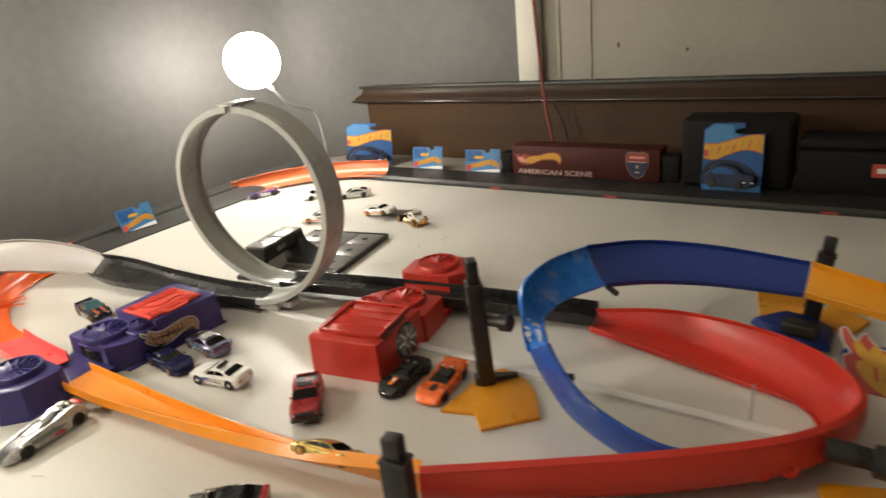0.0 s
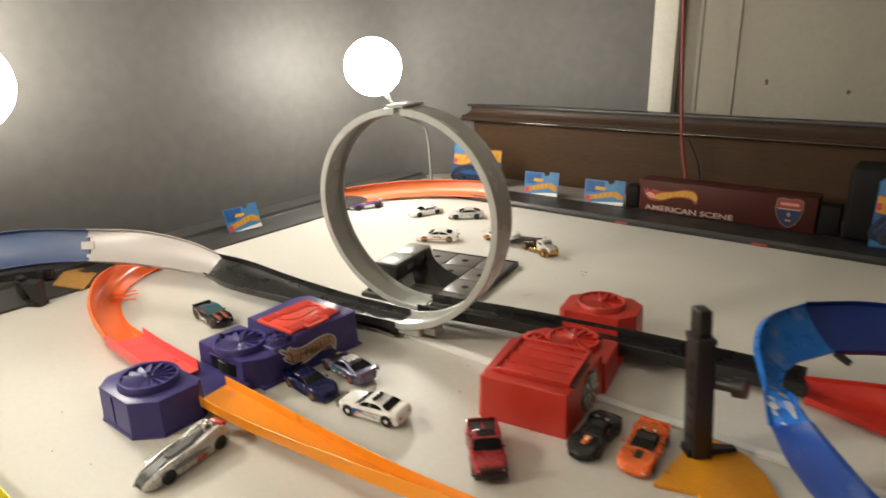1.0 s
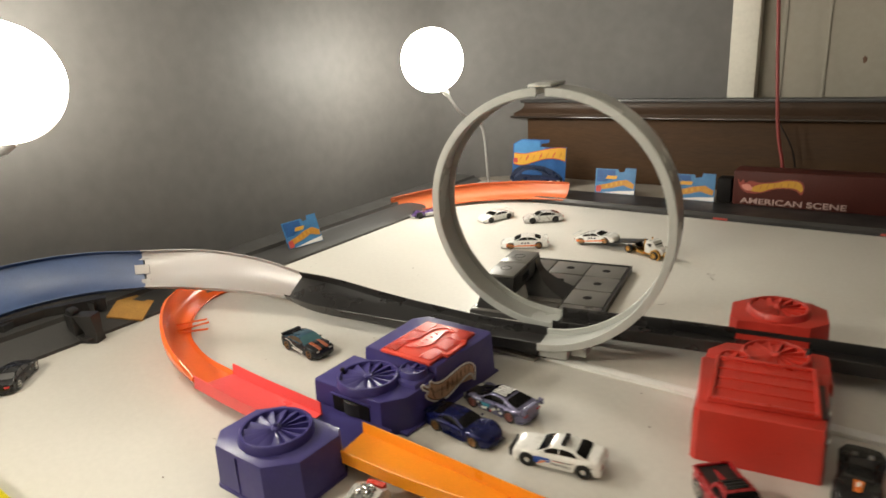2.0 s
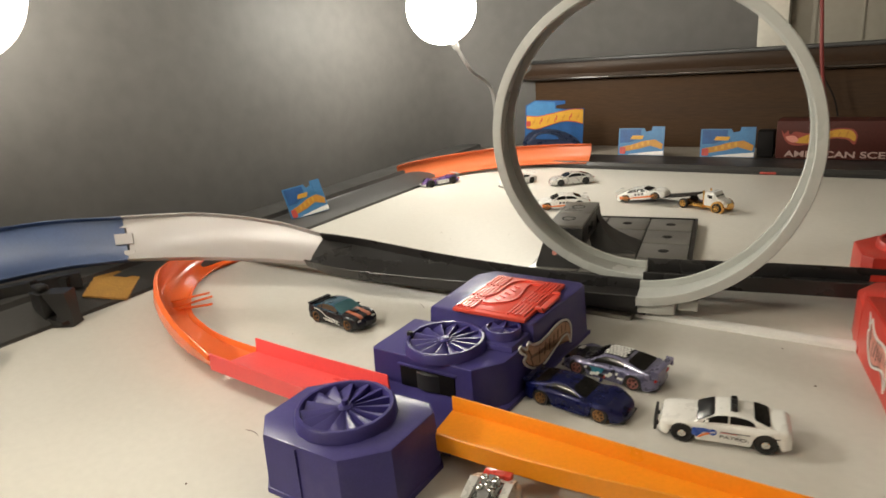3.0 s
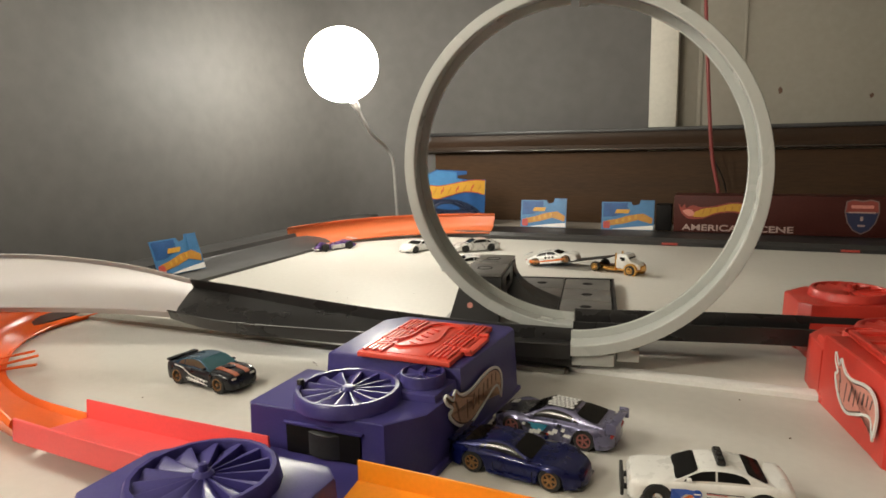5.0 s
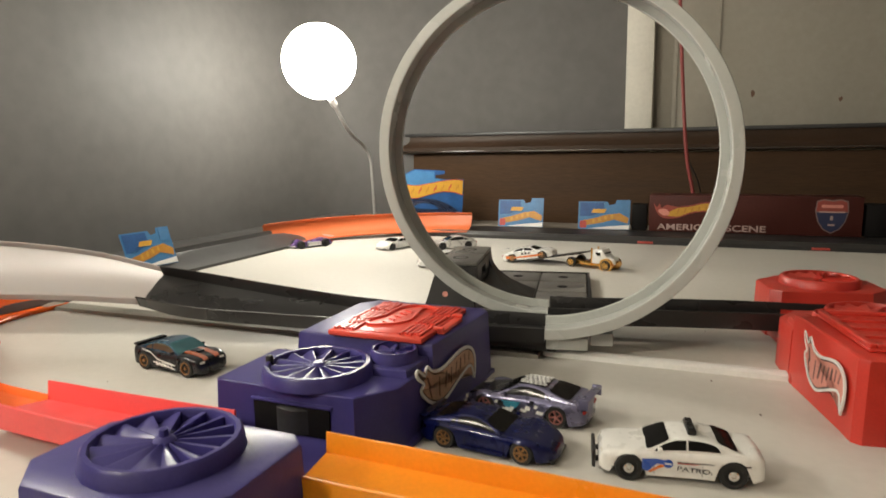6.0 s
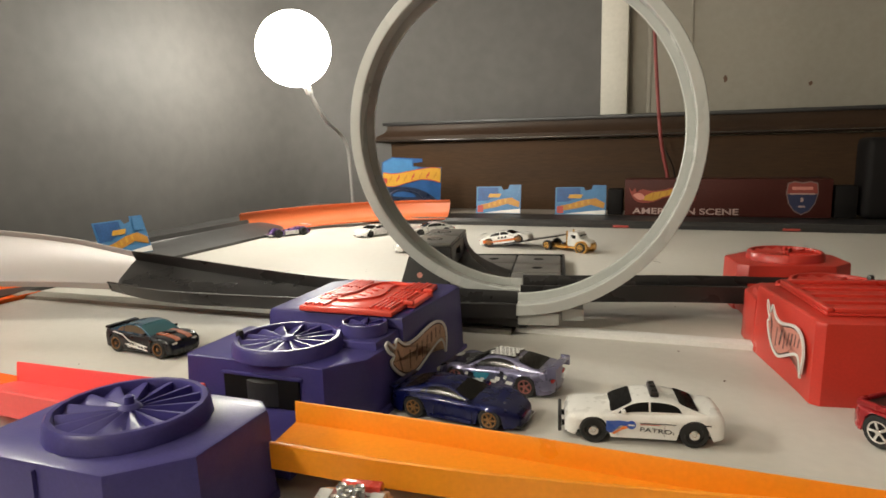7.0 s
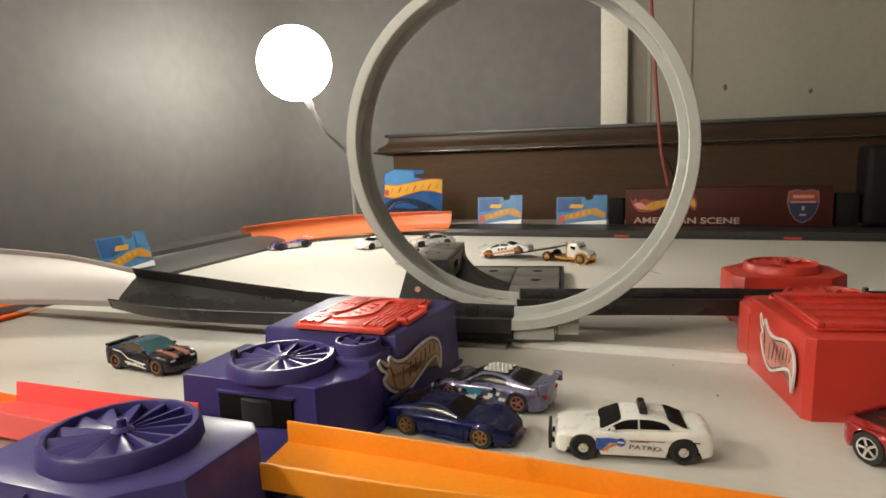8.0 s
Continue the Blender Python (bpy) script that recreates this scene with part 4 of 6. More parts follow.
# ---- boosters ----


def add_fan(parent, cx, cy, z, r, material, blades=14, h=0.007):
    f = root("fan", Matrix.Translation((cx, cy, z)), "", "")
    f.parent = parent
    bm = B()
    n = 20
    loft(bm, [disc_ring(r * 1.07, n, 0), disc_ring(r * 1.04, n, h * 0.8), disc_ring(r * 1.0, n, h), disc_ring(r * 0.935, n, h), disc_ring(r * 0.915, n, h * 0.85), disc_ring(r * 0.91, n, 0.0012), disc_ring(r * 0.3, n, 0.0012)], cap=False)
    part("rim", bm, material, f)
    bm = B()
    pitch = 2 * math.pi / blades

    def at_angle(rad, ang, z0):
        return (rad * math.cos(ang), rad * math.sin(ang), z0)
    loft(bm, [[at_angle(rad, 0.0, 0.001), at_angle(rad, 0.0, zt), at_angle(rad, pitch * 0.16, zt), at_angle(rad, pitch * 0.9, zl), at_angle(rad, pitch * 0.9, 0.001)] for rad, zt, zl in ((r * 0.13, h * 0.78, h * 0.6), (r * 0.5, h * 0.8, h * 0.36), (r * 0.905, h * 0.84, h * 0.22))])
    me = finish(bm, "blade", material)
    for k in range(blades):
        shared("blade", me, f, pose(0, 0, 0, 0, 0, 360 * k / blades))
    part("hub", turned(B(), [(r * 0.16, 0.001), (r * 0.15, h * 0.8), (r * 0.10, h * 1.0), (r * 0.03, h * 1.03)], 16), material, f)
    return f


def octagon(x0, x1, y0, y1, fl, fr, br, bl):
    """A box plan with its four corners cut: front left, front right, back right, back left."""
    return [(x0 + fl, y0), (x1 - fr, y0), (x1, y0 + fr), (x1, y1 - br), (x1 - br, y1), (x0 + bl, y1), (x0, y1 - bl), (x0, y0 + fl)]


def booster(m, material, lid_mat, emblem_mat, label, red):
    """A two-part motor booster: long motor box and eight-sided wheel box on either side of a lane along x."""
    b = root("car_booster", m, label, "booster", "boosters")
    # lane plate and roller slot
    part("lane_plate", box(B(), -0.046, 0.046, -0.0193, 0.0295, 0.003, 0.0115, 0.001), material, b)
    # long box: lower deck and higher rear block
    X0, X1, Y0, Y1 = -0.045, 0.059, 0.0285, 0.181
    XF = X1 if red else 0.0512
    XA = X0 if red else -0.0512
    bm = B()
    prism(bm, [(XA + 0.003, Y0), (XF - 0.016, Y0), (XF - 0.001, Y0 + 0.020), (XF, 0.060), (XF + 0.002, 0.086), (XA, 0.086), (XA, Y0 + 0.003)], 0.0, 0.0345, 0.98, 0.0015)
    part("front_housing", bm, material, b)
    bm = B()
    far = [(-0.0335, Y1), (-0.0350, Y1 - 0.004)] if red else [(X0 + 0.016, Y1), (X0 + 0.004, Y1 - 0.014)]
    end = 0.0575 if red else X1
    prism(bm, [(X0 + (0.003 if red else 0.006), 0.0865), (XF + 0.002, 0.0865), (end, Y1 - 0.020), (end, Y1 - 0.004), (end - 0.004, Y1), *far], 0.0, 0.0455, 0.972 if red else 0.955, 0.0022)
    part("motor_housing", bm, material, b)
    if not red:
        part("plinth", prism(B(), [(XA - 0.0008, Y0 + 0.012), (XF + 0.0018, Y0 + 0.012), (end + 0.0010, Y1 + 0.0006), (far[0][0] - 0.001, Y1 + 0.0006), (far[1][0] - 0.0012, far[1][1])], 0.0, 0.003, 1.0, 0.0008), material, b)
    # collar between the two housings
    bm = B()
    prism(bm, [(0.012, 0.064), (0.032, 0.061), (XF - 0.003, 0.062), (XF - 0.0015, 0.090), (0.012, 0.094)], 0.034, 0.0386, 0.97, 0.0012)
    part("collar", bm, material, b)
    add_fan(b, 0.0, 0.053, 0.0347, 0.028, material, 14)
    add_fan(b, 0.033, 0.079, 0.0387, 0.0125, material, 7, 0.0065)
    part("pin", turned(B(), [(0.0022, 0.034), (0.0022, 0.0435), (0.0016, 0.0445)], 12, -0.026, 0.046), M_BLACK, b, "small black pin")
    # lid with ribs, emblem and latch
    lx0, lx1, ly0, ly1, lz = -0.0145, 0.046, 0.087, 0.163, 0.0457
    if red:
        lid = part("lid", box(B(), lx0 - 0.016, lx1 + 0.002, ly0 + 0.004, ly1 + 0.004, lz, lz + 0.002, 0.0008), lid_mat, b)
        for k in range(3):
            y = ly0 + 0.0247 + k * 0.0172
            part("ridge", box(B(), lx0 - 0.012, lx1 - 0.002, y - 0.0005, y + 0.0005, lz + 0.0018, lz + 0.0036, 0.0002), lid_mat, lid)
        for y in (ly0 + 0.004, ly1 + 0.0005):
            part("lid_edge", box(B(), lx0 - 0.0123, lx1 - 0.002, y, y + 0.0035, lz + 0.0018, lz + 0.0046, 0.0006), lid_mat, lid)
        # shade of the latch recess, put on as a dark raised box
        part("notch_shade", box(B(), lx0 - 0.0205, lx0 - 0.0163, ly0 + 0.026, ly1 + 0.001, lz - 0.001, lz + 0.0012, 0.0004), M_EMBLEM_DARK, lid, "dark box for the shade in the latch notch")
        for x in (lx0 - 0.016, lx1 - 0.0018):
            part("lid_edge", box(B(), x, x + 0.0036, ly0 + 0.004, ly1 + 0.004, lz + 0.0018, lz + 0.0046, 0.0008), lid_mat, lid)
        for k in range(4):
            bm = B()
            for i in range(9):
                for j in range(4):
                    x, y = lx0 - 0.0105 + i * 0.0063, ly0 + 0.0105 + k * 0.0172 + j * 0.0036
                    beam(bm, (x, y, lz + 0.0020), (x + 0.0048, y, lz + 0.0020), 0.0009, 0.0004)
            part("grille", bm, lid_mat, lid)
    else:
        lid = part("lid", box(B(), lx0, lx1, ly0, ly1, lz, lz + 0.0032, 0.0008), lid_mat, b, "coral red battery lid")
        for xs in (lx0 + 0.0030, lx1 - 0.0150):
            for third in range(3):
                bm = B()
                for k in range(5):
                    y0 = ly0 + 0.0035 + third * 0.0235 + (0.0015 if k % 2 else 0.0)
                    beam(bm, (xs + k * 0.0030, y0, lz + 0.0038), (xs + k * 0.0030, y0 + 0.0205, lz + 0.0038), 0.0014, 0.0016)
                part("rib", bm, lid_mat, lid)
        part("badge_field", box(B(), lx0 + 0.0175, lx1 - 0.0175, ly0 + 0.004, ly1 - 0.004, lz + 0.0031, lz + 0.0037, 0.0003), lid_mat, lid)
        fl = scaled(FLAME, 0.060, 0.030)
        em = Matrix.Translation(((lx0 + lx1) / 2 - 0.0035, (ly0 + ly1) / 2 + 0.002, lz + 0.0036)) @ pose(0, 0, 0, 0, 0, 76)
        outline("raised_outline", fl, shrink(fl, 0.0014), lid_mat, lid, em, 0.0015)
        for k in range(5):
            flat("raised_mark", [(x + 0.25 * y, y) for x, y in rounded(0.0022, 0.0070, 0.0006, 1)], lid_mat, lid, em @ Matrix.Translation((-0.015 + 0.0072 * k, -0.003 + 0.0012 * k, 0)), 0.0009)
        part("latch", box(B(), lx1 + 0.0005, lx1 + 0.0055, 0.108, 0.140, lz + 0.0004, lz + 0.0030, 0.0007), lid_mat, lid)
        for y in (0.106, 0.1385):
            part("latch_tab", box(B(), lx1 - 0.001, lx1 + 0.0055, y, y + 0.003, lz + 0.0030, lz + 0.0052, 0.0006), lid_mat, lid)
    # flame emblem on the long side
    if red:
        fl = scaled(FLAME, 0.066, 0.030)
        side = Matrix.Translation((X1 - 0.0004, 0.138, 0.0255)) @ pose(0, 0, 0, 87.5, 0, 90)
    else:
        fl = scaled(FLAME, 0.076, 0.0275)
        side = Matrix.Translation((0.0551, 0.1035, 0.0242)) @ pose(0, 0, 0, 87.5, 0, 84.5)
    flat("emblem_backing", shrink(fl, 0.0004), M_EMBLEM_DARK, b, side, 0.0005)
    flat("emblem_field", shrink(fl, 0.0026), emblem_mat, b, side, 0.0008)
    outline("emblem_outline", fl, shrink(fl, 0.0016), M_CARD_WHITE, b, side, 0.0011, "white-edged flame emblem")
    # dark strokes across the emblem's field
    for k, (dx, dy, h, lean) in enumerate(((-0.32, 0.10, 0.26, -0.9), (-0.30, -0.14, 0.26, -0.7), (-0.16, -0.12, 0.40, 0.15), (-0.05, -0.06, 0.34, 0.5), (0.04, -0.06, 0.36, 0.2), (0.13, 0.02, 0.28, 0.5), (0.21, 0.07, 0.24, 0.3), (0.29, 0.10, 0.24, 0.2), (0.37, 0.10, 0.20, 0.5))):
        L, Hh = (0.066, 0.030) if red else (0.076, 0.0275)
        bar = rounded(0.0012 if k % 3 else 0.0020, h * Hh, 0.0004, 1)
        flat("emblem_mark", [(x + lean * 0.5 * y, y) for x, y in bar], M_EMBLEM_DARK if red else M_EMBLEM_BROWN, b, side @ Matrix.Translation((dx * L, dy * Hh, 0.0007)), 0.0002)
    # roller; the shade inside its slot is a black plate on the wall
    part("slot", box(B(), -0.0235, 0.0215, Y0 - 0.0010, Y0 + 0.003, 0.0112, 0.0270, 0.0004), M_BOX_BLACK, b)
    part("slot_lip", box(B(), -0.0250, 0.0230, Y0 - 0.0016, Y0 + 0.002, 0.0270, 0.0284, 0.0004), material, b)
    part("roller", turned(B(), [(0.0165, 0.0118), (0.0178, 0.0126), (0.0178, 0.0250), (0.0165, 0.0258)], 28, 0.0, 0.0425), M_RUBBER, b, "black foam drive wheel")
    # eight-sided box
    bm = B()
    prism(bm, octagon(-0.0490, 0.0445, -0.0905, -0.0195, 0.0155, 0.0210, 0.0075, 0.0180), 0.0, 0.0385, 0.972, 0.0018)
    part("wheel_housing", bm, material, b)
    part("seam", box(B(), -0.0075, -0.0067, -0.0910, -0.0880, 0.003, 0.036), material, b)
    part("foot_rim", prism(B(), octagon(-0.0498, 0.0453, -0.0913, -0.0187, 0.0155, 0.0210, 0.0075, 0.0180), 0.0, 0.0035, 1.0, 0.0006), material, b)
    add_fan(b, -0.0015, -0.0530, 0.0387, 0.0285, material, 15, 0.0068)
    part("axle_tip", turned(B(), [(0.002, 0.045), (0.0018, 0.0485), (0.0008, 0.049)], 12, -0.0015, -0.0530), material, b)
    if red:
        rim = part("side_dial", turned(B(), [(0.0215, 0.0), (0.0215, 0.0012), (0.0185, 0.0022), (0.006, 0.0016), (0.0055, 0.003), (0.001, 0.0032)], 28), M_DIAL, b, "round silver wheel emblem")
        rim.matrix_basis = Matrix.Translation((-0.0378, 0.124, 0.0230)) @ pose(0, 0, 0, 0, -87, -4.5)
        for k in range(8):
            a = 2 * math.pi * k / 8
            part("dial_spoke", beam(B(), (0.005 * math.cos(a), 0.005 * math.sin(a), 0.0024), (0.0190 * math.cos(a), 0.0190 * math.sin(a), 0.0024), 0.002, 0.0014), M_CHROME, rim)
    return b


booster(TF @ Matrix.Translation((-0.8045, 0.6456, 0)), M_PURPLE, M_LID, M_EMBLEM, "dark purple plastic car booster with fans and a coral red lid", False)
booster(LF @ Matrix.Translation((-0.3445, 1.0405, 0)) @ pose(0, 0, 0, 0, 0, 180), M_RED, M_RED, M_EMBLEM_PINK, "bright red plastic car booster with fans and slatted lid", True)


# ---- toy cars: x forward, y to the car's left ----
def wheel_meshes():
    out = {}
    for style, rm, spokes in (("chrome", M_CHROME, 5), ("bronze", M_BRONZE, 6), ("black", M_BLACK, 5), ("gold", M_GOLD_CHROME, 8), ("pink", M_PINKRIM, 5), ("patrol", M_BLACK, 5), ("ring", M_BRONZE, 0)):
        bm = B()
        n = 22
        loft(bm, [[(r * math.cos(a), y, r * math.sin(a)) for a in [2 * math.pi * k / n for k in range(n)]] for r, y in ((0.55, -0.42), (0.93, -0.42), (1.0, -0.3), (1.0, 0.3), (0.93, 0.42), (0.66, 0.42), (0.62, 0.22), (0.55, 0.2))], cap=True)
        tyre = finish(bm, "tyre", M_RUBBER)
        bm = B()
        loft(bm, [[(r * math.cos(a), y, r * math.sin(a)) for a in [2 * math.pi * k / n for k in range(n)]] for r, y in ((0.66, 0.28), (0.66, 0.46), (0.56, 0.45), (0.53, 0.30))], cap=False)
        for k in range(spokes):
            a = 2 * math.pi * k / spokes
            beam(bm, (0.1 * math.cos(a), 0.38, 0.1 * math.sin(a)), (0.57 * math.cos(a), 0.42, 0.57 * math.sin(a)), 0.16, 0.10, up=(0, 1, 0))
        loft(bm, [[(r * math.cos(a), y, r * math.sin(a)) for a in [2 * math.pi * k / 12 for k in range(12)]] for r, y in ((0.18, 0.3), (0.18, 0.46), (0.08, 0.49))])
        if style == "patrol":
            bm.free()
            bm = B()
            loft(bm, [[(r * math.cos(a), y, r * math.sin(a)) for a in [2 * math.pi * k / n for k in range(n)]] for r, y in ((0.36, 0.2), (0.36, 0.46), (0.28, 0.52), (0.16, 0.50), (0.12, 0.42))])
            rm = M_CHROME
        out[style] = (tyre, finish(bm, "rim", rm))
    return out


WHEELS = wheel_meshes()


def interp(pts, x):
    xs = [p[0] for p in pts]
    return float(np.interp(x, xs, [p[1] for p in pts]))


def add_wheel(car, x, y, r, style, w=0.8, side=1):
    e = root("wheel", Matrix.Translation((x, y, r)) @ pose(0, 0, 0, 0, 0, 0 if side > 0 else 180), "", "")
    e.parent = car
    tyre, rim = WHEELS[style]
    s = Matrix.Diagonal((r, r * w, r, 1))
    shared("tyre", tyre, e, s)
    shared("rim", rim, e, s)


SEDAN = {"line": [(-0.41, 0.66), (-0.33, 0.78), (-0.22, 0.92), (-0.10, 0.99), (-0.01, 1.0), (0.07, 0.945), (0.145, 0.81), (0.235, 0.64)], "roof": 0.72, "side": (-0.268, 0.158), "split": -0.06, "front": (0.070, 0.205), "rear": (-0.345, -0.220)}
CRUISER = {"line": [(-0.400, 0.735), (-0.33, 0.80), (-0.245, 0.915), (-0.14, 0.985), (-0.03, 1.0), (0.055, 0.955), (0.135, 0.83), (0.225, 0.665)], "roof": 0.72, "side": (-0.238, 0.158), "split": -0.040, "front": (0.068, 0.205), "rear": (-0.345, -0.225), "sq": 5.0, "glass": 1.14}
GT = {"line": [(-0.43, 0.745), (-0.34, 0.81), (-0.23, 0.915), (-0.13, 0.985), (-0.04, 1.0), (0.04, 0.955), (0.12, 0.82), (0.20, 0.66)], "roof": 0.64, "side": (-0.235, 0.135), "split": -0.20, "front": (0.045, 0.185), "rear": (-0.385, -0.215), "sq": 2.6, "glass": 1.16}
COUPE = {"line": [(-0.44, 0.70), (-0.35, 0.81), (-0.24, 0.93), (-0.13, 0.99), (-0.04, 1.0), (0.04, 0.95), (0.11, 0.84), (0.22, 0.64)], "roof": 0.66, "side": (-0.29, 0.150), "split": -0.20, "front": (0.045, 0.19), "rear": (-0.40, -0.225)}
LOW = {"sq": 2.4, "glass": 1.16, "line": [(-0.42, 0.74), (-0.34, 0.84), (-0.25, 0.94), (-0.16, 0.995), (-0.08, 1.0), (0.0, 0.94), (0.07, 0.83), (0.17, 0.66)], "roof": 0.62, "base": 0.84, "side": (-0.25, 0.105), "split": -0.20, "front": (0.01, 0.145), "rear": (-0.38, -0.24)}
PICKUP = {"line": [(-0.13, 0.66), (-0.12, 0.90), (-0.09, 0.98), (0.0, 1.0), (0.08, 0.97), (0.13, 0.86), (0.21, 0.65)], "roof": 0.74, "base": 0.90, "side": (-0.09, 0.15), "rear": (-0.128, -0.11), "front": (0.085, 0.195)}
OPEN = {"line": [(-0.24, 0.76), (-0.20, 0.86), (-0.16, 0.92), (-0.08, 0.96), (0.0, 0.96), (0.06, 0.88), (0.14, 0.72)], "roof": 0.5, "base": 0.70}
POD = {"line": [(-0.44, 0.78), (-0.40, 0.88), (-0.36, 0.96), (-0.31, 1.0), (-0.26, 0.98), (-0.20, 0.92), (-0.10, 0.78)], "roof": 0.34, "base": 0.5}


def toy_car(m, label, L=0.074, W=0.029, H=0.0205, wb=0.044, wr=0.0058, wf=None, mats=(None, None), top=None, cabin=1, plan=None, wheels="chrome", wheel_w=0.8, zb=0.0022, shift=0.0, group="toy cars", roof_mat=None, tails=True, heads=True, flare=0.03):
    """A die-cast car: body with wheel arches, glasshouse, roof, pillars, wheels and lights.
    top: (x/L, z/H) of hood, belt and deck; cabin: roof line as (x/L, z/H) and the widths of its base and roof."""
    body_mat, glass_mat = mats
    wf = wf or wr
    car = root("toy_car", m, label, "toy car", group)
    top = top or [(-0.5, 0.40), (-0.485, 0.60), (-0.40, 0.66), (-0.28, 0.68), (0.15, 0.66), (0.28, 0.62), (0.42, 0.56), (0.48, 0.46), (0.5, 0.30)]
    plan = plan or [(-0.5, 0.78), (-0.46, 0.93), (-0.3, 1.0), (0.25, 0.99), (0.4, 0.94), (0.47, 0.82), (0.5, 0.62)]
    cabin = SEDAN if cabin == 1 else cabin
    rows = []
    xw = (-wb / 2 + shift, wb / 2 + shift)
    steps = 44
    for i in range(steps + 1):
        x = -L / 2 + L * i / steps
        w = W / 2 * interp(plan, x / L)
        zt = H * interp(top, x / L)
        zl = zb + 0.0012 * max(0, abs(x / L) - 0.44) / 0.06
        for xc, r in ((xw[0], wr), (xw[1], wf)):
            R = r * 1.07
            if abs(x - xc) < R:
                zl = max(zl, min(r + math.sqrt(R * R - (x - xc) ** 2), zt - 0.0015))
        w *= 1 + flare * sum(math.exp(-((x - xc) / (r * 1.4)) ** 2) for xc, r in ((xw[0], wr), (xw[1], wf)))
        h = zt - zb
        fend = sum(max(0.0, 2.1 * r + 0.0010 - zt) * math.exp(-((x - xc) / (1.15 * r)) ** 2) for xc, r in ((xw[0], wr), (xw[1], wf)))
        up = [(1.0, zt - h * 0.40 + fend), (0.99, zt - h * 0.27 + fend), (0.965, zt - h * 0.13 + fend), (0.90, zt - h * 0.04 + fend), (0.76, zt - h * 0.005 + fend * 0.85), (0.50, zt + 0.0003 + fend * 0.2), (0.0, zt + 0.0007)]
        half = [(0.0, zb), (w * 0.55, zb), (w * 0.56, zl), (w * 0.97, zl)] + [(w * k, max(z, zl + 0.0002 * (n + 1))) for n, (k, z) in enumerate(up)]
        ring = [(x, y, z) for y, z in half] + [(x, -y, z) for y, z in half[-2:0:-1]]
        rows.append(ring)
    part("body", loft(B(), rows), body_mat, car, angle=40)
    part("chassis", box(B(), -L * 0.44, L * 0.44, -W * 0.27, W * 0.27, zb - 0.0012, zb - 0.0002, 0.0003), M_BLACK, car)
    for k, (x, r) in enumerate(((xw[0], wr), (xw[1], wf))):
        for s in (1, -1):
            add_wheel(car, x, s * (W / 2 - r * wheel_w * 0.42), r, wheels, wheel_w, s)
    if cabin:
        roof_line, hw0, hw1 = cabin["line"], cabin.get("base", 0.88) * W / 2, cabin.get("roof", 0.66) * W / 2
        x_a, x_b = roof_line[0][0] * L, roof_line[-1][0] * L
        line = spline([(x * L, z * H) for x, z in roof_line], 6)
        lx, lz = [p[0] for p in line], [p[1] for p in line]

        def shell(x, s, off=0.0):
            """Half section at x: s 0 at the belt, 1 at the shoulder, 2 on the centre line."""
            zr = float(np.interp(x, lx, lz)) + off
            zc = H * interp(top, x / L) - 0.0006
            hgt = max(zr - zc, 0.0001)
            full = max(H - zc, 0.001)
            ws = hw0 + (hw1 - hw0) * (hgt / full) + off
            if s <= 1:
                k = s ** 1.25
                return (hw0 + off + (ws - hw0 - off) * k, zc + hgt * 0.90 * (1 - (1 - s) ** 1.25))
            k = s - 1
            return (ws * math.cos(k * math.pi / 2) ** 0.7 if k < 1 else 0.0, zc + hgt * (0.90 + 0.10 * math.sin(k * math.pi / 2)) + off * 0.3)
        S = (0, 0.2, 0.4, 0.6, 0.8, 0.93, 1.0, 1.15, 1.35, 1.6, 1.8)
        rows = []
        nst = 30
        for i in range(nst + 1):
            x = x_a + (x_b - x_a) * i / nst
            half = [shell(x, s) for s in S] + [shell(x, 2.0)]
            rows.append([(x, y, z) for y, z in half] + [(x, -y, z) for y, z in half[-2::-1]])
        part("cabin", loft(B(), rows), roof_mat or body_mat, car, angle=50)
        o = 0.00022
        side_x = cabin.get("side", (roof_line[1][0] * 0.55 + roof_line[0][0] * 0.45, roof_line[-2][0] * 0.35 + roof_line[-1][0] * 0.65))
        split = cabin.get("split", (side_x[0] + side_x[1]) / 2)
        for sg in (1, -1):
            for xa, xb in ((side_x[0], split - 0.006), (split + 0.006, side_x[1])):
                rows = []
                for i in range(13):
                    x = (xa + (xb - xa) * i / 12) * L
                    k = (x / L - side_x[0]) / (side_x[1] - side_x[0])
                    arch = 0.24 + 0.62 * max(1 - abs(2 * k - 1) ** cabin.get("sq", 3.5), 0.0) ** 0.5
                    rows.append([(x, sg * shell(x, s, o)[0], shell(x, s, o)[1]) for s in [0.20 + (arch - 0.20) * q / 4 for q in range(5)]])
                bm = B()
                loft(bm, rows, closed=False)
                bmesh.ops.solidify(bm, geom=bm.faces[:], thickness=0.0002)
                part("side_window", bm, glass_mat, car)
        zbelt, zmax = 0.68 * H, H
        for nm, xa, xb in (("windscreen", cabin.get("front", (roof_line[-3][0], roof_line[-1][0] - 0.02))[0], cabin.get("front", (0, roof_line[-1][0] - 0.02))[1]), ("rear_window", cabin.get("rear", (roof_line[0][0] + 0.03, 0))[0], cabin.get("rear", (0, roof_line[2][0]))[1])):
            rows = []
            for i in range(15):
                x = (xa + (xb - xa) * i / 14) * L
                s0 = cabin.get("glass", 1.20) + 0.30 * abs(2 * i / 14 - 1) ** 5
                half = [shell(x, s0 + (1.78 - s0) * q / 3, o) for q in range(4)] + [shell(x, 2.0, o)]
                rows.append([(x, y, z) for y, z in half] + [(x, -y, z) for y, z in half[-2::-1]])
            bm = B()
            loft(bm, rows, closed=False)
            bmesh.ops.solidify(bm, geom=bm.faces[:], thickness=0.0002)
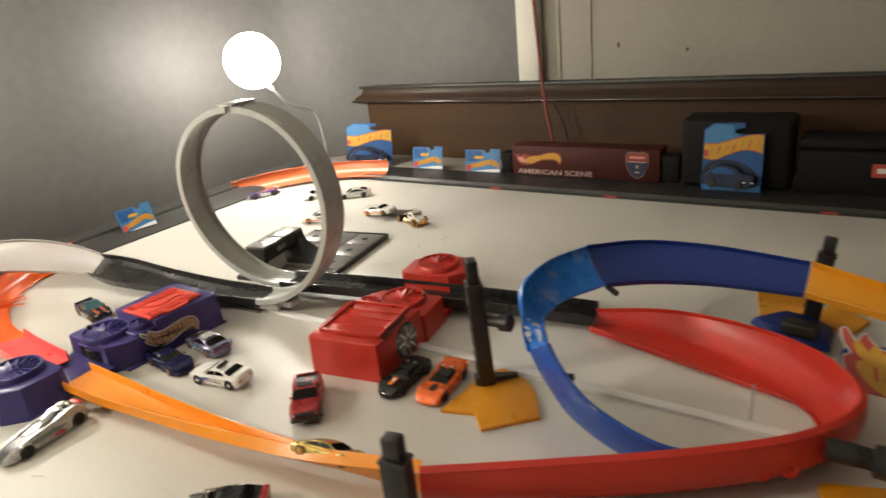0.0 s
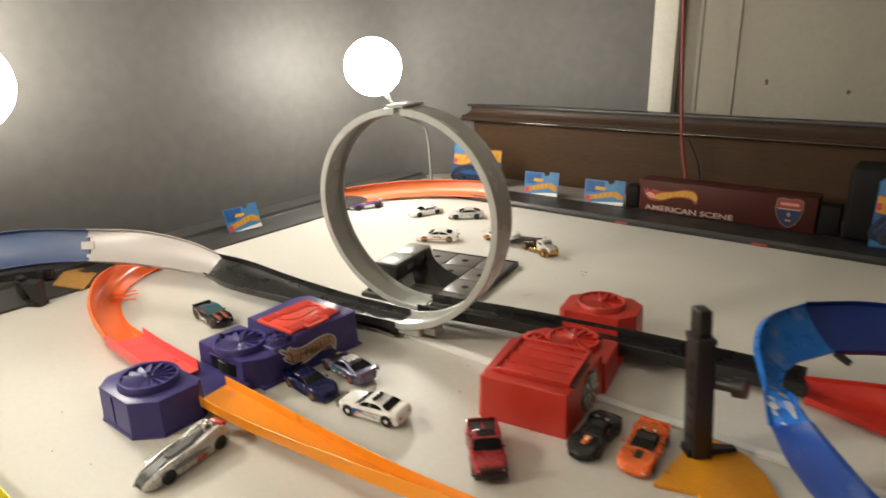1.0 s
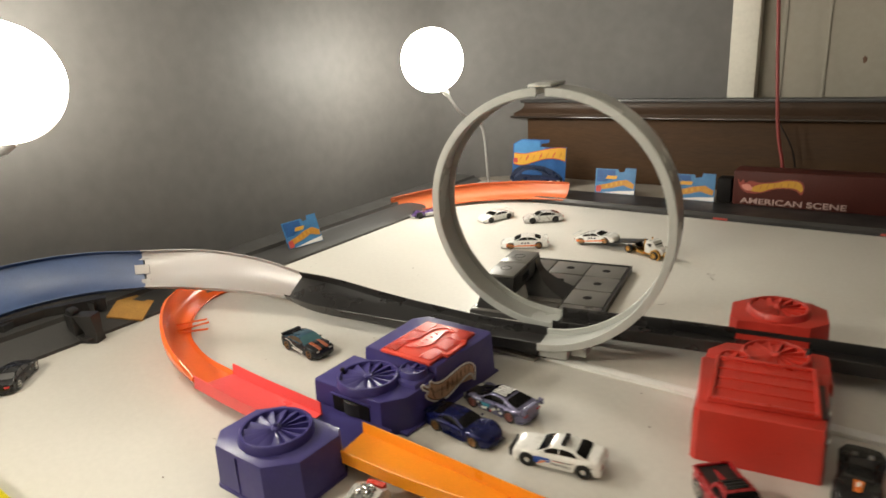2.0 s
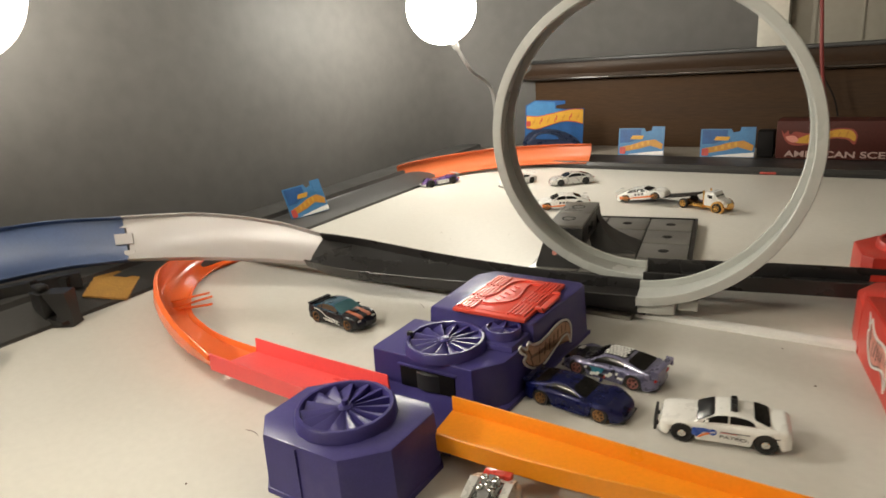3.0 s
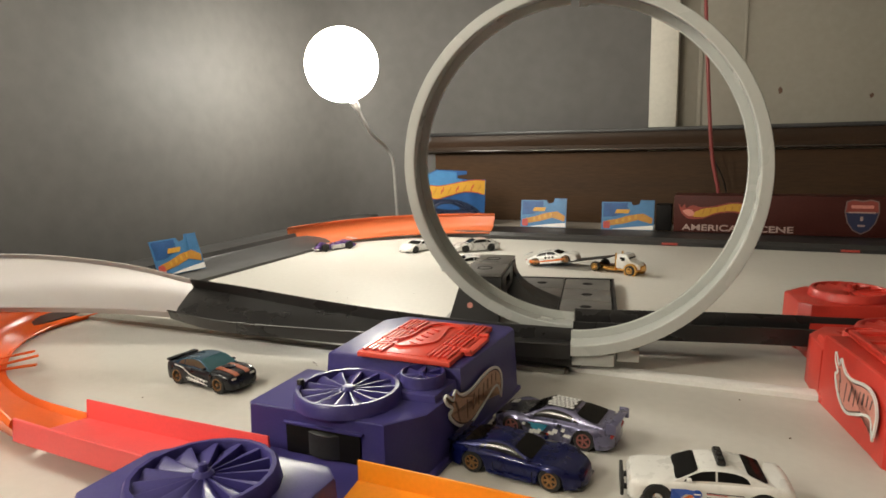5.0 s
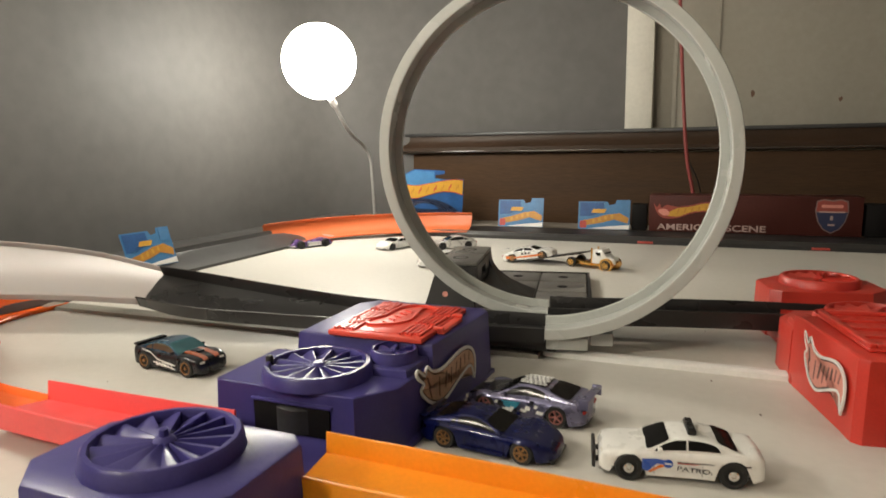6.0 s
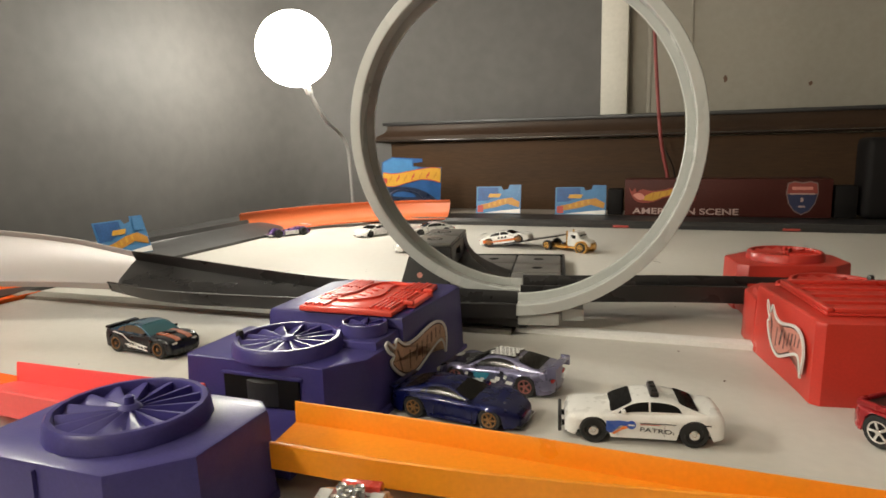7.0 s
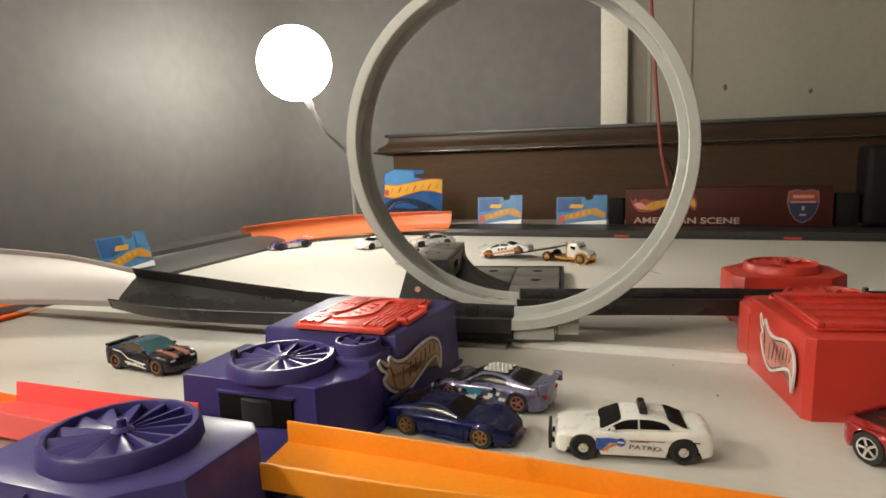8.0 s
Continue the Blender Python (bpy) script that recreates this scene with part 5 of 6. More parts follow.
            part(nm, bm, glass_mat, car)
    if cabin in (SEDAN, CRUISER, GT, COUPE, LOW, PICKUP) or (cabin and cabin.get("split")):
        # nose grille, bumper lip, door seams, handles and mirrors
        zg = H * interp(top, 0.49) * 0.62
        part("grille", box(B(), L * 0.480, L * 0.4985, -W * 0.17, W * 0.17, zg - 0.0014, zg + 0.0014, 0.0004), M_BLACK, car)
        part("bumper_lip", box(B(), L * 0.455, L * 0.496, -W * 0.36, W * 0.36, zb - 0.0002, zb + 0.0012, 0.0004), M_BLACK, car)

        def side_at(x):
            return W / 2 * interp(plan, x / L) * (1 + flare * sum(math.exp(-((x - xc) / (r * 1.4)) ** 2) for xc, r in ((xw[0], wr), (xw[1], wf))))
        zt = H * interp(top, 0.0)
        for sg in (1, -1):
            for q in (0.16, -0.13):
                x = q * L
                part("door_seam", box(B(), x - 0.00007, x + 0.00007, sg * side_at(x) - 0.0003, sg * side_at(x) + 0.00005, zb + 0.0014, zb + (zt - zb) * 0.60), M_BLACK, car)
            x = -0.085 * L
            part("door_handle", box(B(), x - 0.0014, x + 0.0014, sg * side_at(x) * 0.985 - 0.0004, sg * side_at(x) * 0.985 + 0.0004, zb + (zt - zb) * 0.66, zb + (zt - zb) * 0.72, 0.0001), body_mat, car)
            x = 0.125 * L
            part("mirror", box(B(), x - 0.0010, x + 0.0012, sg * (W * 0.475) - 0.0013, sg * (W * 0.475) + 0.0013, zt + 0.0002, zt + 0.0019, 0.0005), body_mat, car)
    if heads:
        for s in (1, -1):
            z = H * interp(top, 0.47) - 0.0016
            part("headlight", box(B(), L * 0.462, L * 0.487, s * W * 0.30 - 0.0022, s * W * 0.30 + 0.0022, z - 0.0010, z + 0.0012, 0.0005), M_HEADLIGHT, car)
    if tails:
        for s in (1, -1):
            z = H * 0.50
            part("taillight", box(B(), -L * 0.5 - 0.0003, -L * 0.48, s * W * 0.30 - 0.0026, s * W * 0.30 + 0.0026, z - 0.001, z + 0.001, 0.0004), M_TAIL, car)
    return car


def side_plate(car, name, pts, material, y, z, x, s=1, lean=0.0, label=""):
    """A thin decal on the car's side; s is +1 on its left."""
    m = Matrix.Translation((x, y, z)) @ (pose(0, 0, 0, 90 - lean, 0, 180) if s > 0 else pose(0, 0, 0, 90 - lean, 0, 0))
    return flat(name, pts, material, car, m, 0.00015, label)


def hood_plate(car, name, top, L, H, x0, x1, y, hw, material, label=""):
    """A thin plate following the line of the hood from x0 to x1."""
    rows = []
    for i in range(9):
        x = x0 + (x1 - x0) * i / 8
        z = H * interp(top, x / L)
        rows.append([(x, y - hw, z), (x, y + hw, z), (x, y + hw, z + 0.0010), (x, y - hw, z + 0.0010)])
    return part(name, loft(B(), rows), material, car, label)


def at(x, y, deg, z=0.0, pitch=0.0):
    return pose(x, y, z, 0, -pitch, deg)


# white patrol car
pc = toy_car(at(-0.2025, 0.9326, 161.2), "white toy patrol car with light bar and blue stripe", 0.0722, 0.0287, 0.0212, 0.0455, 0.0064, mats=(P_WHITE, M_DGLASS), wheels="patrol", wheel_w=0.82, zb=0.0034,
             top=[(-0.5, 0.64), (-0.490, 0.71), (-0.455, 0.752), (-0.34, 0.752), (-0.05, 0.715), (0.18, 0.695), (0.30, 0.69), (0.42, 0.655), (0.482, 0.60), (0.5, 0.46)], cabin=CRUISER,
             plan=[(-0.5, 0.86), (-0.485, 0.92), (-0.45, 0.96), (-0.3, 1.0), (0.25, 0.99), (0.4, 0.96), (0.475, 0.90), (0.5, 0.74)])
part("bull_bar", box(B(), 0.0376, 0.0393, -0.010, 0.010, 0.003, 0.0115, 0.0006), M_BLACK, pc, "black push bar")
for s in (1, -1):
    part("bar_bracket", box(B(), 0.0358, 0.0375, s * 0.006 - 0.001, s * 0.006 + 0.001, 0.005, 0.007), M_BLACK, pc)
lb = part("light_bar", box(B(), -0.0075, -0.0035, -0.0075, 0.0075, 0.0212, 0.0238, 0.0007), M_BLACK, pc, "black roof light bar")
for y in (-0.005, 0, 0.005):
    part("lens", box(B(), -0.0069, -0.0041, y - 0.0016, y + 0.0016, 0.0239, 0.0244, 0.0002), M_DGLASS, lb)
for s in (1, -1):
    yy = s * 0.01440
    side_plate(pc, "blue_stripe", [(-0.0125, 0.0018), (-0.006, 0.0022), (0.0, 0.0016), (0.0, -0.0002), (-0.006, -0.0002), (-0.010, -0.0042), (-0.0125, -0.003)] if s > 0 else [(0.0125, 0.0018), (0.006, 0.0022), (0, 0.0016), (0, -0.0002), (0.006, -0.0002), (0.010, -0.0042), (0.0125, -0.003)], D_BLUE, yy, 0.0098, 0.0045, s)
    side_plate(pc, "orange_stripe", [(-0.0045, -0.0005), (0.0, -0.0004), (-0.005, -0.0022), (-0.0088, -0.0046), (-0.0098, -0.0042)] if s > 0 else [(0.0045, -0.0005), (0, -0.0004), (0.005, -0.0022), (0.0088, -0.0046), (0.0098, -0.0042)], D_ORANGE, yy, 0.0098, 0.0045, s)
    side_plate(pc, "round_badge", [(0.0021 * math.cos(a), 0.0021 * math.sin(a)) for a in [2 * math.pi * k / 20 for k in range(20)]], D_BLUE, yy * 1.012, 0.0101, 0.0055, s)
    side_plate(pc, "badge_bar", rounded(0.003, 0.0007, 0.0002, 1), D_WHITE, yy * 1.025, 0.0101, 0.0055, s)
    side_plate(pc, "dark_line", rounded(0.016, 0.0004, 0.0001, 1), D_BLACK, yy, 0.0111, -0.0065, s)
    side_plate(pc, "red_line", rounded(0.009, 0.0003, 0.0001, 1), D_RED, yy, 0.0105, -0.003, s)
    side_plate(pc, "small_marks", rounded(0.0075, 0.0006, 0.0002, 1), D_BLACK, s * 0.0142, 0.0112, -0.0262, s)
    words("PATROL", 0.0029, D_BLACK, "patrol_lettering", pc, Matrix.Translation((-0.0066, s * 0.01490, 0.0078)) @ (pose(0, 0, 0, 90, 0, 180) if s > 0 else pose(0, 0, 0, 90, 0, 0)) @ Matrix(((1.62, 0.22, 0, 0), (0, 1, 0, 0), (0, 0, 1, 0), (0, 0, 0, 1))), 0.0001, bold=0.00001)

# dark blue sports car
bc = toy_car(at(-0.2836, 0.9722, -34.5), "metallic dark blue toy sports car with bronze wheels", 0.074, 0.030, 0.0185, 0.0425, 0.0060, mats=(P_BLUE, M_DGLASS), wheels="bronze", wheel_w=0.9, flare=0.07,
             top=[(-0.5, 0.50), (-0.485, 0.68), (-0.40, 0.74), (-0.22, 0.72), (0.0, 0.69), (0.2, 0.68), (0.34, 0.625), (0.44, 0.53), (0.485, 0.42), (0.5, 0.30)], cabin=LOW, heads=False, tails=False,
             plan=[(-0.5, 0.72), (-0.47, 0.86), (-0.36, 0.97), (-0.1, 0.93), (0.1, 0.93), (0.28, 0.97), (0.38, 0.92), (0.45, 0.78), (0.485, 0.60), (0.5, 0.40)])
for s in (1, -1):
    part("side_sill", box(B(), -0.012, 0.012, s * 0.0148 - 0.0008, s * 0.0148 + 0.0008, 0.0024, 0.0042, 0.0004), P_BLUE, bc)
part("spoiler", box(B(), -0.0365, -0.0325, -0.013, 0.013, 0.0140, 0.0152, 0.0005), P_BLUE, bc)
# lavender racing coupe with checkered roof
LC_TOP = [(-0.5, 0.56), (-0.485, 0.70), (-0.42, 0.745), (-0.3, 0.72), (-0.1, 0.675), (0.15, 0.64), (0.3, 0.59), (0.42, 0.51), (0.48, 0.40), (0.5, 0.28)]
lc = toy_car(at(-0.2539, 1.0112, 144), "lavender toy racing coupe with checkered roof and rear wing", 0.074, 0.030, 0.0205, 0.0435, 0.0062, mats=(P_LAV, M_DGLASS), wheels="pink", wheel_w=0.9, flare=0.06,
             top=LC_TOP, cabin=GT,
             plan=[(-0.5, 0.66), (-0.475, 0.84), (-0.40, 0.96), (-0.28, 1.0), (0.0, 0.95), (0.25, 0.98), (0.38, 0.92), (0.46, 0.76), (0.5, 0.48)], group="toy cars")
part("roof_patch", box(B(), -0.0135, 0.0030, -0.0080, 0.0080, 0.0196, 0.0206, 0.0003), P_BLACK, lc)
for i in range(6):
    for j in range(5):
        x, y = -0.0122 + i * 0.0026 + (j % 2) * 0.0013, -0.0064 + j * 0.0032
        flat("roof_check", scaled([(-1, -0.75), (-0.55, 0.95), (1, 0.75), (0.55, -0.95)], 0.00108, 0.00135), D_WHITE, lc, Matrix.Translation((x, y, 0.02058)), 0.0003)
random.seed(8)
for s in (1, -1):
    side_plate(lc, "cyan_graphic", [(0.011, 0.0016), (-0.001, 0.0022), (0.002, -0.0020), (0.008, -0.0024)] if s < 0 else [(-0.011, 0.0016), (-0.008, -0.0024), (-0.002, -0.0020), (0.001, 0.0022)], D_CYAN, s * 0.0153, 0.0092, 0.0, s)
    for k in range(12):
        x, z, w, h = -0.0125 + 0.0024 * k, 0.0058 + random.uniform(0, 0.0062), random.uniform(0.0026, 0.0052), random.uniform(0.0014, 0.0026)
        if -0.002 < x < 0.010 and z > 0.0072:
            z = 0.0055
        side_plate(lc, "graphic", [(-w / 2, -h / 2), (w / 2 - 0.001, -h * 0.7), (w / 2, h / 2), (-w / 2 + 0.001, h * 0.7)], D_RED if k == 5 else D_BLACK if k % 4 == 2 else D_WHITE, s * 0.01535, z, x, s)
    part("wing_end", box(B(), -0.0395, -0.0340, s * 0.0130 - 0.0006, s * 0.0130 + 0.0006, 0.0125, 0.0186, 0.0005), P_LAV, lc)
part("wing", box(B(), -0.0398, -0.0350, -0.0128, 0.0128, 0.0172, 0.0182, 0.0004), P_LAV, lc, "lavender rear wing")
hood_plate(lc, "hood_panel", LC_TOP, 0.074, 0.0205, 0.0125, 0.0335, 0.0, 0.0105, P_BLACK, "black hood panel")
for k in range(4):
    part("hood_louvre", box(B(), 0.026 + 0.0012 * k, 0.0265 + 0.0012 * k, -0.009, -0.004, 0.0115, 0.0131 - 0.0003 * k), D_WHITE, lc)
# black muscle car with teal glass
MC_TOP = [(-0.5, 0.56), (-0.485, 0.745), (-0.36, 0.755), (-0.2, 0.70), (0.12, 0.685), (0.3, 0.665), (0.45, 0.60), (0.49, 0.50), (0.5, 0.34)]
mc = toy_car(at(-0.4816, 1.1270, -35), "black toy muscle car with teal windows and orange stripes", 0.067, 0.0285, 0.0216, 0.0425, 0.0067, roof_mat=P_DEEPTEAL, mats=(P_TEALBLACK, M_TEALGLASS), wheels="ring", wheel_w=0.9, flare=0.04, zb=0.0030,
             top=MC_TOP, cabin=dict(COUPE, front=(0.03, 0.19), sq=4.0, glass=1.12, roof=0.74),
             plan=[(-0.5, 0.86), (-0.485, 0.93), (-0.4, 0.98), (-0.2, 1.0), (0.25, 0.99), (0.4, 0.97), (0.48, 0.90), (0.5, 0.78)])
for s in (1, -1):
    hood_plate(mc, "hood_stripe", MC_TOP, 0.067, 0.0216, 0.013, 0.032, s * 0.0050, 0.0020, D_RUST, "rust orange hood stripe")
    for pts in ([(-0.0125, 0.0055), (-0.0060, 0.0012), (0.0120, -0.0012)], [(-0.0215, 0.0068), (-0.0125, 0.0055)], [(-0.0100, -0.0012), (0.0120, -0.0040)]):
        q = pts if s < 0 else [(-x, y) for x, y in pts]
        side_plate(mc, "silver_line", [(x, y + 0.00035) for x, y in q] + [(x, y - 0.00035) for x, y in reversed(q)], D_WHITE, s * 0.01475, 0.0088, 0.0, s)
    words("SAFETY", 0.0044, D_WHITE, "side_lettering", mc, Matrix.Translation((0.001, s * 0.0148, 0.0066)) @ (pose(0, 0, 0, 90, 0, 180) if s > 0 else pose(0, 0, 0, 90, 0, 0)) @ Matrix.Diagonal((1.25, 0.9, 1, 1)), 0.0001, bold=0.00004)
for ch in mc.children:
    if ch.name.startswith("side_window"):
        ch.data.materials[0] = M_TANGLASS
    elif ch.name.startswith("rear_window"):
        ch.data.materials[0] = M_DGLASS
part("roof_edge", box(B(), 0.0012, 0.0024, -0.0088, 0.0088, 0.0204, 0.0212, 0.0003), M_TEALGLASS, mc, "pale blue roof edge")
part("deck_spoiler", box(B(), -0.0335, -0.0285, -0.0125, 0.0125, 0.0160, 0.0178, 0.0006), P_TEALBLACK, mc)
part("hood_scoop", box(B(), 0.014, 0.022, -0.0032, 0.0032, 0.0146, 0.0162, 0.0007), P_TEALBLACK, mc)
# long silver dragster
sc = toy_car(at(-0.3532, 0.8355, -110.6), "long silver toy dragster with red and grey panels", 0.088, 0.029, 0.0215, 0.0555, 0.0068, wf=0.0066, mats=(P_SILVER, M_SILVERGLASS), wheels="black", wheel_w=0.9, shift=-0.003,
             top=[(-0.5, 0.55), (-0.47, 0.80), (-0.38, 0.86), (-0.28, 0.82), (-0.1, 0.78), (0.1, 0.70), (0.3, 0.60), (0.42, 0.51), (0.48, 0.43), (0.5, 0.30)], cabin=POD, tails=False, heads=False,
             plan=[(-0.5, 0.70), (-0.46, 0.92), (-0.3, 1.0), (0.0, 0.96), (0.28, 0.90), (0.42, 0.78), (0.48, 0.68), (0.5, 0.58)])
for s in (1, -1):
    side_plate(sc, "grey_panel", [(-0.020, -0.002), (0.012, -0.003), (0.018, 0.0), (0.006, 0.0025), (-0.018, 0.003)], M_SILVERGLASS, s * 0.01465, 0.0115, 0.0, s)
    side_plate(sc, "red_panel", rounded(0.012, 0.0035, 0.0008, 2), D_RED, s * 0.0147, 0.0058, -0.009, s)
    part("nose_fin", loft(B(), [[(x, s * y - 0.0014, z - 0.003), (x, s * y + 0.0014, z - 0.003), (x, s * y + 0.0008, z + 0.0010), (x, s * y - 0.0008, z + 0.0010)] for x, y, z in ((-0.012, 0.0108, 0.0176), (0.006, 0.0104, 0.0170), (0.020, 0.0090, 0.0156), (0.033, 0.0080, 0.0130), (0.043, 0.0070, 0.0086), (0.0458, 0.0062, 0.0062))]), P_SILVER, sc)
    part("rear_haunch", loft(B(), [[(x, s * 0.0095 - w, z - 0.005), (x, s * 0.0095 + w, z - 0.005), (x, s * 0.0095 + w * 0.6, z), (x, s * 0.0095 - w * 0.6, z)] for x, w, z in ((-0.041, 0.002, 0.0180), (-0.032, 0.004, 0.0225), (-0.020, 0.0036, 0.0212), (-0.008, 0.0016, 0.0178))]), P_SILVER, sc)
part("canopy", loft(B(), [[(x, -y, z), (x, y, z), (x, y * 0.55, z + 0.0030), (x, -y * 0.55, z + 0.0030)] for x, y, z in ((-0.016, 0.0052, 0.0166), (-0.006, 0.0076, 0.0162), (0.006, 0.0076, 0.0152), (0.016, 0.0050, 0.0140))]), M_SILVERGLASS, sc, "long grey canopy")
part("nose_wedge", loft(B(), [[(x, -y, z - 0.004), (x, y, z - 0.004), (x, y, z), (x, -y, z)] for x, y, z in ((0.0165, 0.0030, 0.0158), (0.026, 0.0056, 0.0148), (0.036, 0.0058, 0.0128), (0.0425, 0.0052, 0.0104), (0.0450, 0.0046, 0.0076))]), M_BLACK, sc, "black wedge between the nose rails")
part("tail_cap", box(B(), -0.0440, -0.039, -0.008, 0.008, 0.0165, 0.0205, 0.0010), D_RED, sc, "red tail cap")
for s in (1, -1):
    part("red_flank", loft(B(), [[(x, s * y - 0.0012, z), (x, s * y + 0.0012, z), (x, s * y + 0.0010, z + 0.0014), (x, s * y - 0.0010, z + 0.0014)] for x, y, z in ((-0.040, 0.0075, 0.0168), (-0.032, 0.0060, 0.0186), (-0.024, 0.0048, 0.0188))]), D_RED, sc, "red deck stripe")
for k, (x, y) in enumerate(((-0.0265, 0.0), (-0.0225, 0.0032), (-0.0225, -0.0032), (-0.0305, 0.0032), (-0.0305, -0.0032))):
    part("engine_stack", turned(B(), [(0.0020, 0.0190), (0.0021, 0.0248), (0.0016, 0.0254), (0.0010, 0.0248)], 12, x, y), M_CHROME, sc)
part("engine_cover", loft(B(), [[(x, -y, 0.0175), (x, y, 0.0175), (x, y * 0.6, z), (x, -y * 0.6, z)] for x, y, z in ((-0.036, 0.004, 0.0225), (-0.028, 0.0055, 0.0250), (-0.018, 0.0048, 0.0230), (-0.010, 0.003, 0.0190))]), M_SILVERGLASS, sc)
# red pickup
rp = toy_car(at(-0.0850, 0.8775, -77), "dark red toy pickup truck with roof lights", 0.072, 0.031, 0.026, 0.0445, 0.0078, mats=(P_RED, M_DGLASS), wheels="chrome", wheel_w=0.95, zb=0.005,
             top=[(-0.5, 0.56), (-0.49, 0.66), (-0.1, 0.67), (0.12, 0.66), (0.25, 0.66), (0.44, 0.62), (0.485, 0.52), (0.5, 0.40)], cabin=PICKUP)
part("bed_floor", box(B(), -0.033, -0.0095, -0.0115, 0.0115, 0.0174, 0.0179), M_BLACK, rp)
for s in (1, -1):
    part("bed_side", box(B(), -0.034, -0.009, s * 0.0134 - 0.0014, s * 0.0134 + 0.0014, 0.0170, 0.0198, 0.0006), P_RED, rp)
part("tailgate", box(B(), -0.0352, -0.0330, -0.012, 0.012, 0.0172, 0.0196, 0.0006), P_RED, rp)
part("roof_glass", box(B(), -0.0065, 0.0035, -0.0080, 0.0080, 0.0256, 0.0266, 0.0005), M_DGLASS, rp, "dark glossy roof panel")
for k in range(3):
    part("roof_rib", box(B(), -0.0050 + 0.0030 * k, -0.0044 + 0.0030 * k, -0.0072, 0.0072, 0.0266, 0.0269), M_BLACK, rp)
part("front_grille", box(B(), 0.0330, 0.0362, -0.0100, 0.0100, 0.0110, 0.0150, 0.0006), M_BLACK, rp)
part("bumper", box(B(), 0.0345, 0.0385, -0.0145, 0.0145, 0.0065, 0.0105, 0.0008), M_BLACK, rp)
# black and orange cars by the red booster
kc = toy_car(at(0.0120, 0.9150, -118), "glossy black open toy roadster with an orange hood mark", 0.074, 0.030, 0.0180, 0.043, 0.0061, mats=(P_BLACK, M_DGLASS), wheels="black", wheel_w=0.9, roof_mat=M_BLACK, flare=0.06,
             top=[(-0.5, 0.48), (-0.47, 0.70), (-0.36, 0.76), (-0.2, 0.74), (0.1, 0.68), (0.3, 0.62), (0.42, 0.52), (0.48, 0.40), (0.5, 0.26)], cabin=OPEN, heads=False, tails=False,
             plan=[(-0.5, 0.60), (-0.46, 0.84), (-0.34, 1.0), (0.0, 0.93), (0.25, 0.98), (0.38, 0.90), (0.46, 0.68), (0.5, 0.40)])
flat("hood_mark", [(-0.006, -0.0032), (0.006, -0.0024), (0.007, 0.0), (0.006, 0.0024), (-0.006, 0.0032)], D_ORANGE, kc, Matrix.Translation((0.019, 0, 0.0130)) @ pose(0, 0, 0, 0, 6, 0), 0.0003)
flat("hood_mark", [(-0.002, -0.0012), (0.003, -0.0012), (0.003, 0.0012), (-0.002, 0.0012)], D_WHITE, kc, Matrix.Translation((0.017, 0, 0.0135)) @ pose(0, 0, 0, 0, 6, 0), 0.0002)
for s in (1, -1):
    part("headrest", box(B(), -0.0165, -0.0125, s * 0.0052 - 0.0022, s * 0.0052 + 0.0022, 0.0150, 0.0188, 0.0012), M_SILVERGLASS, kc)
oc = toy_car(at(0.0540, 0.9015, -113), "bright orange toy sports car with black open cockpit", 0.074, 0.031, 0.0165, 0.044, 0.0062, mats=(P_ORANGE, M_DGLASS), wheels="black", wheel_w=0.95,
             top=[(-0.5, 0.55), (-0.47, 0.82), (-0.36, 0.88), (-0.2, 0.80), (0.1, 0.72), (0.3, 0.66), (0.44, 0.55), (0.5, 0.28)], cabin=OPEN, roof_mat=M_BLACK)
for s in (1, -1):
    part("headrest", box(B(), -0.016, -0.012, s * 0.005 - 0.002, s * 0.005 + 0.002, 0.0155, 0.019, 0.001), M_CHROME, oc)
    part("mirror", box(B(), 0.006, 0.009, s * 0.0165 - 0.0012, s * 0.0165 + 0.0012, 0.0125, 0.0138, 0.0004), P_ORANGE, oc)
part("hood_vent", box(B(), 0.012, 0.024, -0.0035, 0.0035, 0.0112, 0.0122, 0.0004), M_BLACK, oc)
part("wing", box(B(), -0.0365, -0.031, -0.014, 0.014, 0.0142, 0.0153, 0.0005), P_ORANGE, oc)
# black hot rod at the near end
hr = toy_car(at(-0.112, 0.728, 190), "black toy hot rod with exposed chrome engine", 0.070, 0.029, 0.0205, 0.044, 0.0066, mats=(P_BLACK, M_DGLASS), wheels="chrome", wheel_w=1.0, heads=False)
part("engine", box(B(), 0.012, 0.026, -0.006, 0.006, 0.0135, 0.0205, 0.001), M_CHROME, hr, "chrome engine block")
for k in range(4):
    part("intake", turned(B(), [(0.0014, 0.0203), (0.0014, 0.0245), (0.0018, 0.025)], 10, 0.014 + 0.003 * k, 0.0025), M_CHROME, hr)
part("tail_panel", box(B(), -0.0362, -0.0300, -0.0115, 0.0115, 0.0075, 0.0150, 0.0012), P_RED, hr, "red tail panel")
for s in (1, -1):
    for k in range(4):
        x = 0.001 + 0.0040 * k
        part("exhaust_pipe", tube(B(), [(x + 0.006, s * 0.0085, 0.0165), (x + 0.004, s * 0.0135, 0.0160), (x, s * 0.0155, 0.0125), (x - 0.004, s * 0.0158, 0.0112)], 0.0011, 8), M_CHROME, hr)
# gold car on the orange track
toy_car(at(-0.030, 0.7615, -21, 0.0235), "metallic gold toy car running on the orange track", 0.070, 0.028, 0.0165, 0.042, 0.0056, mats=(P_GOLD, M_DGLASS), wheels="gold", wheel_w=0.8).matrix_basis = at(-0.030, 0.7615, -21, 0.0235) @ pose(0, 0, 0, -32)
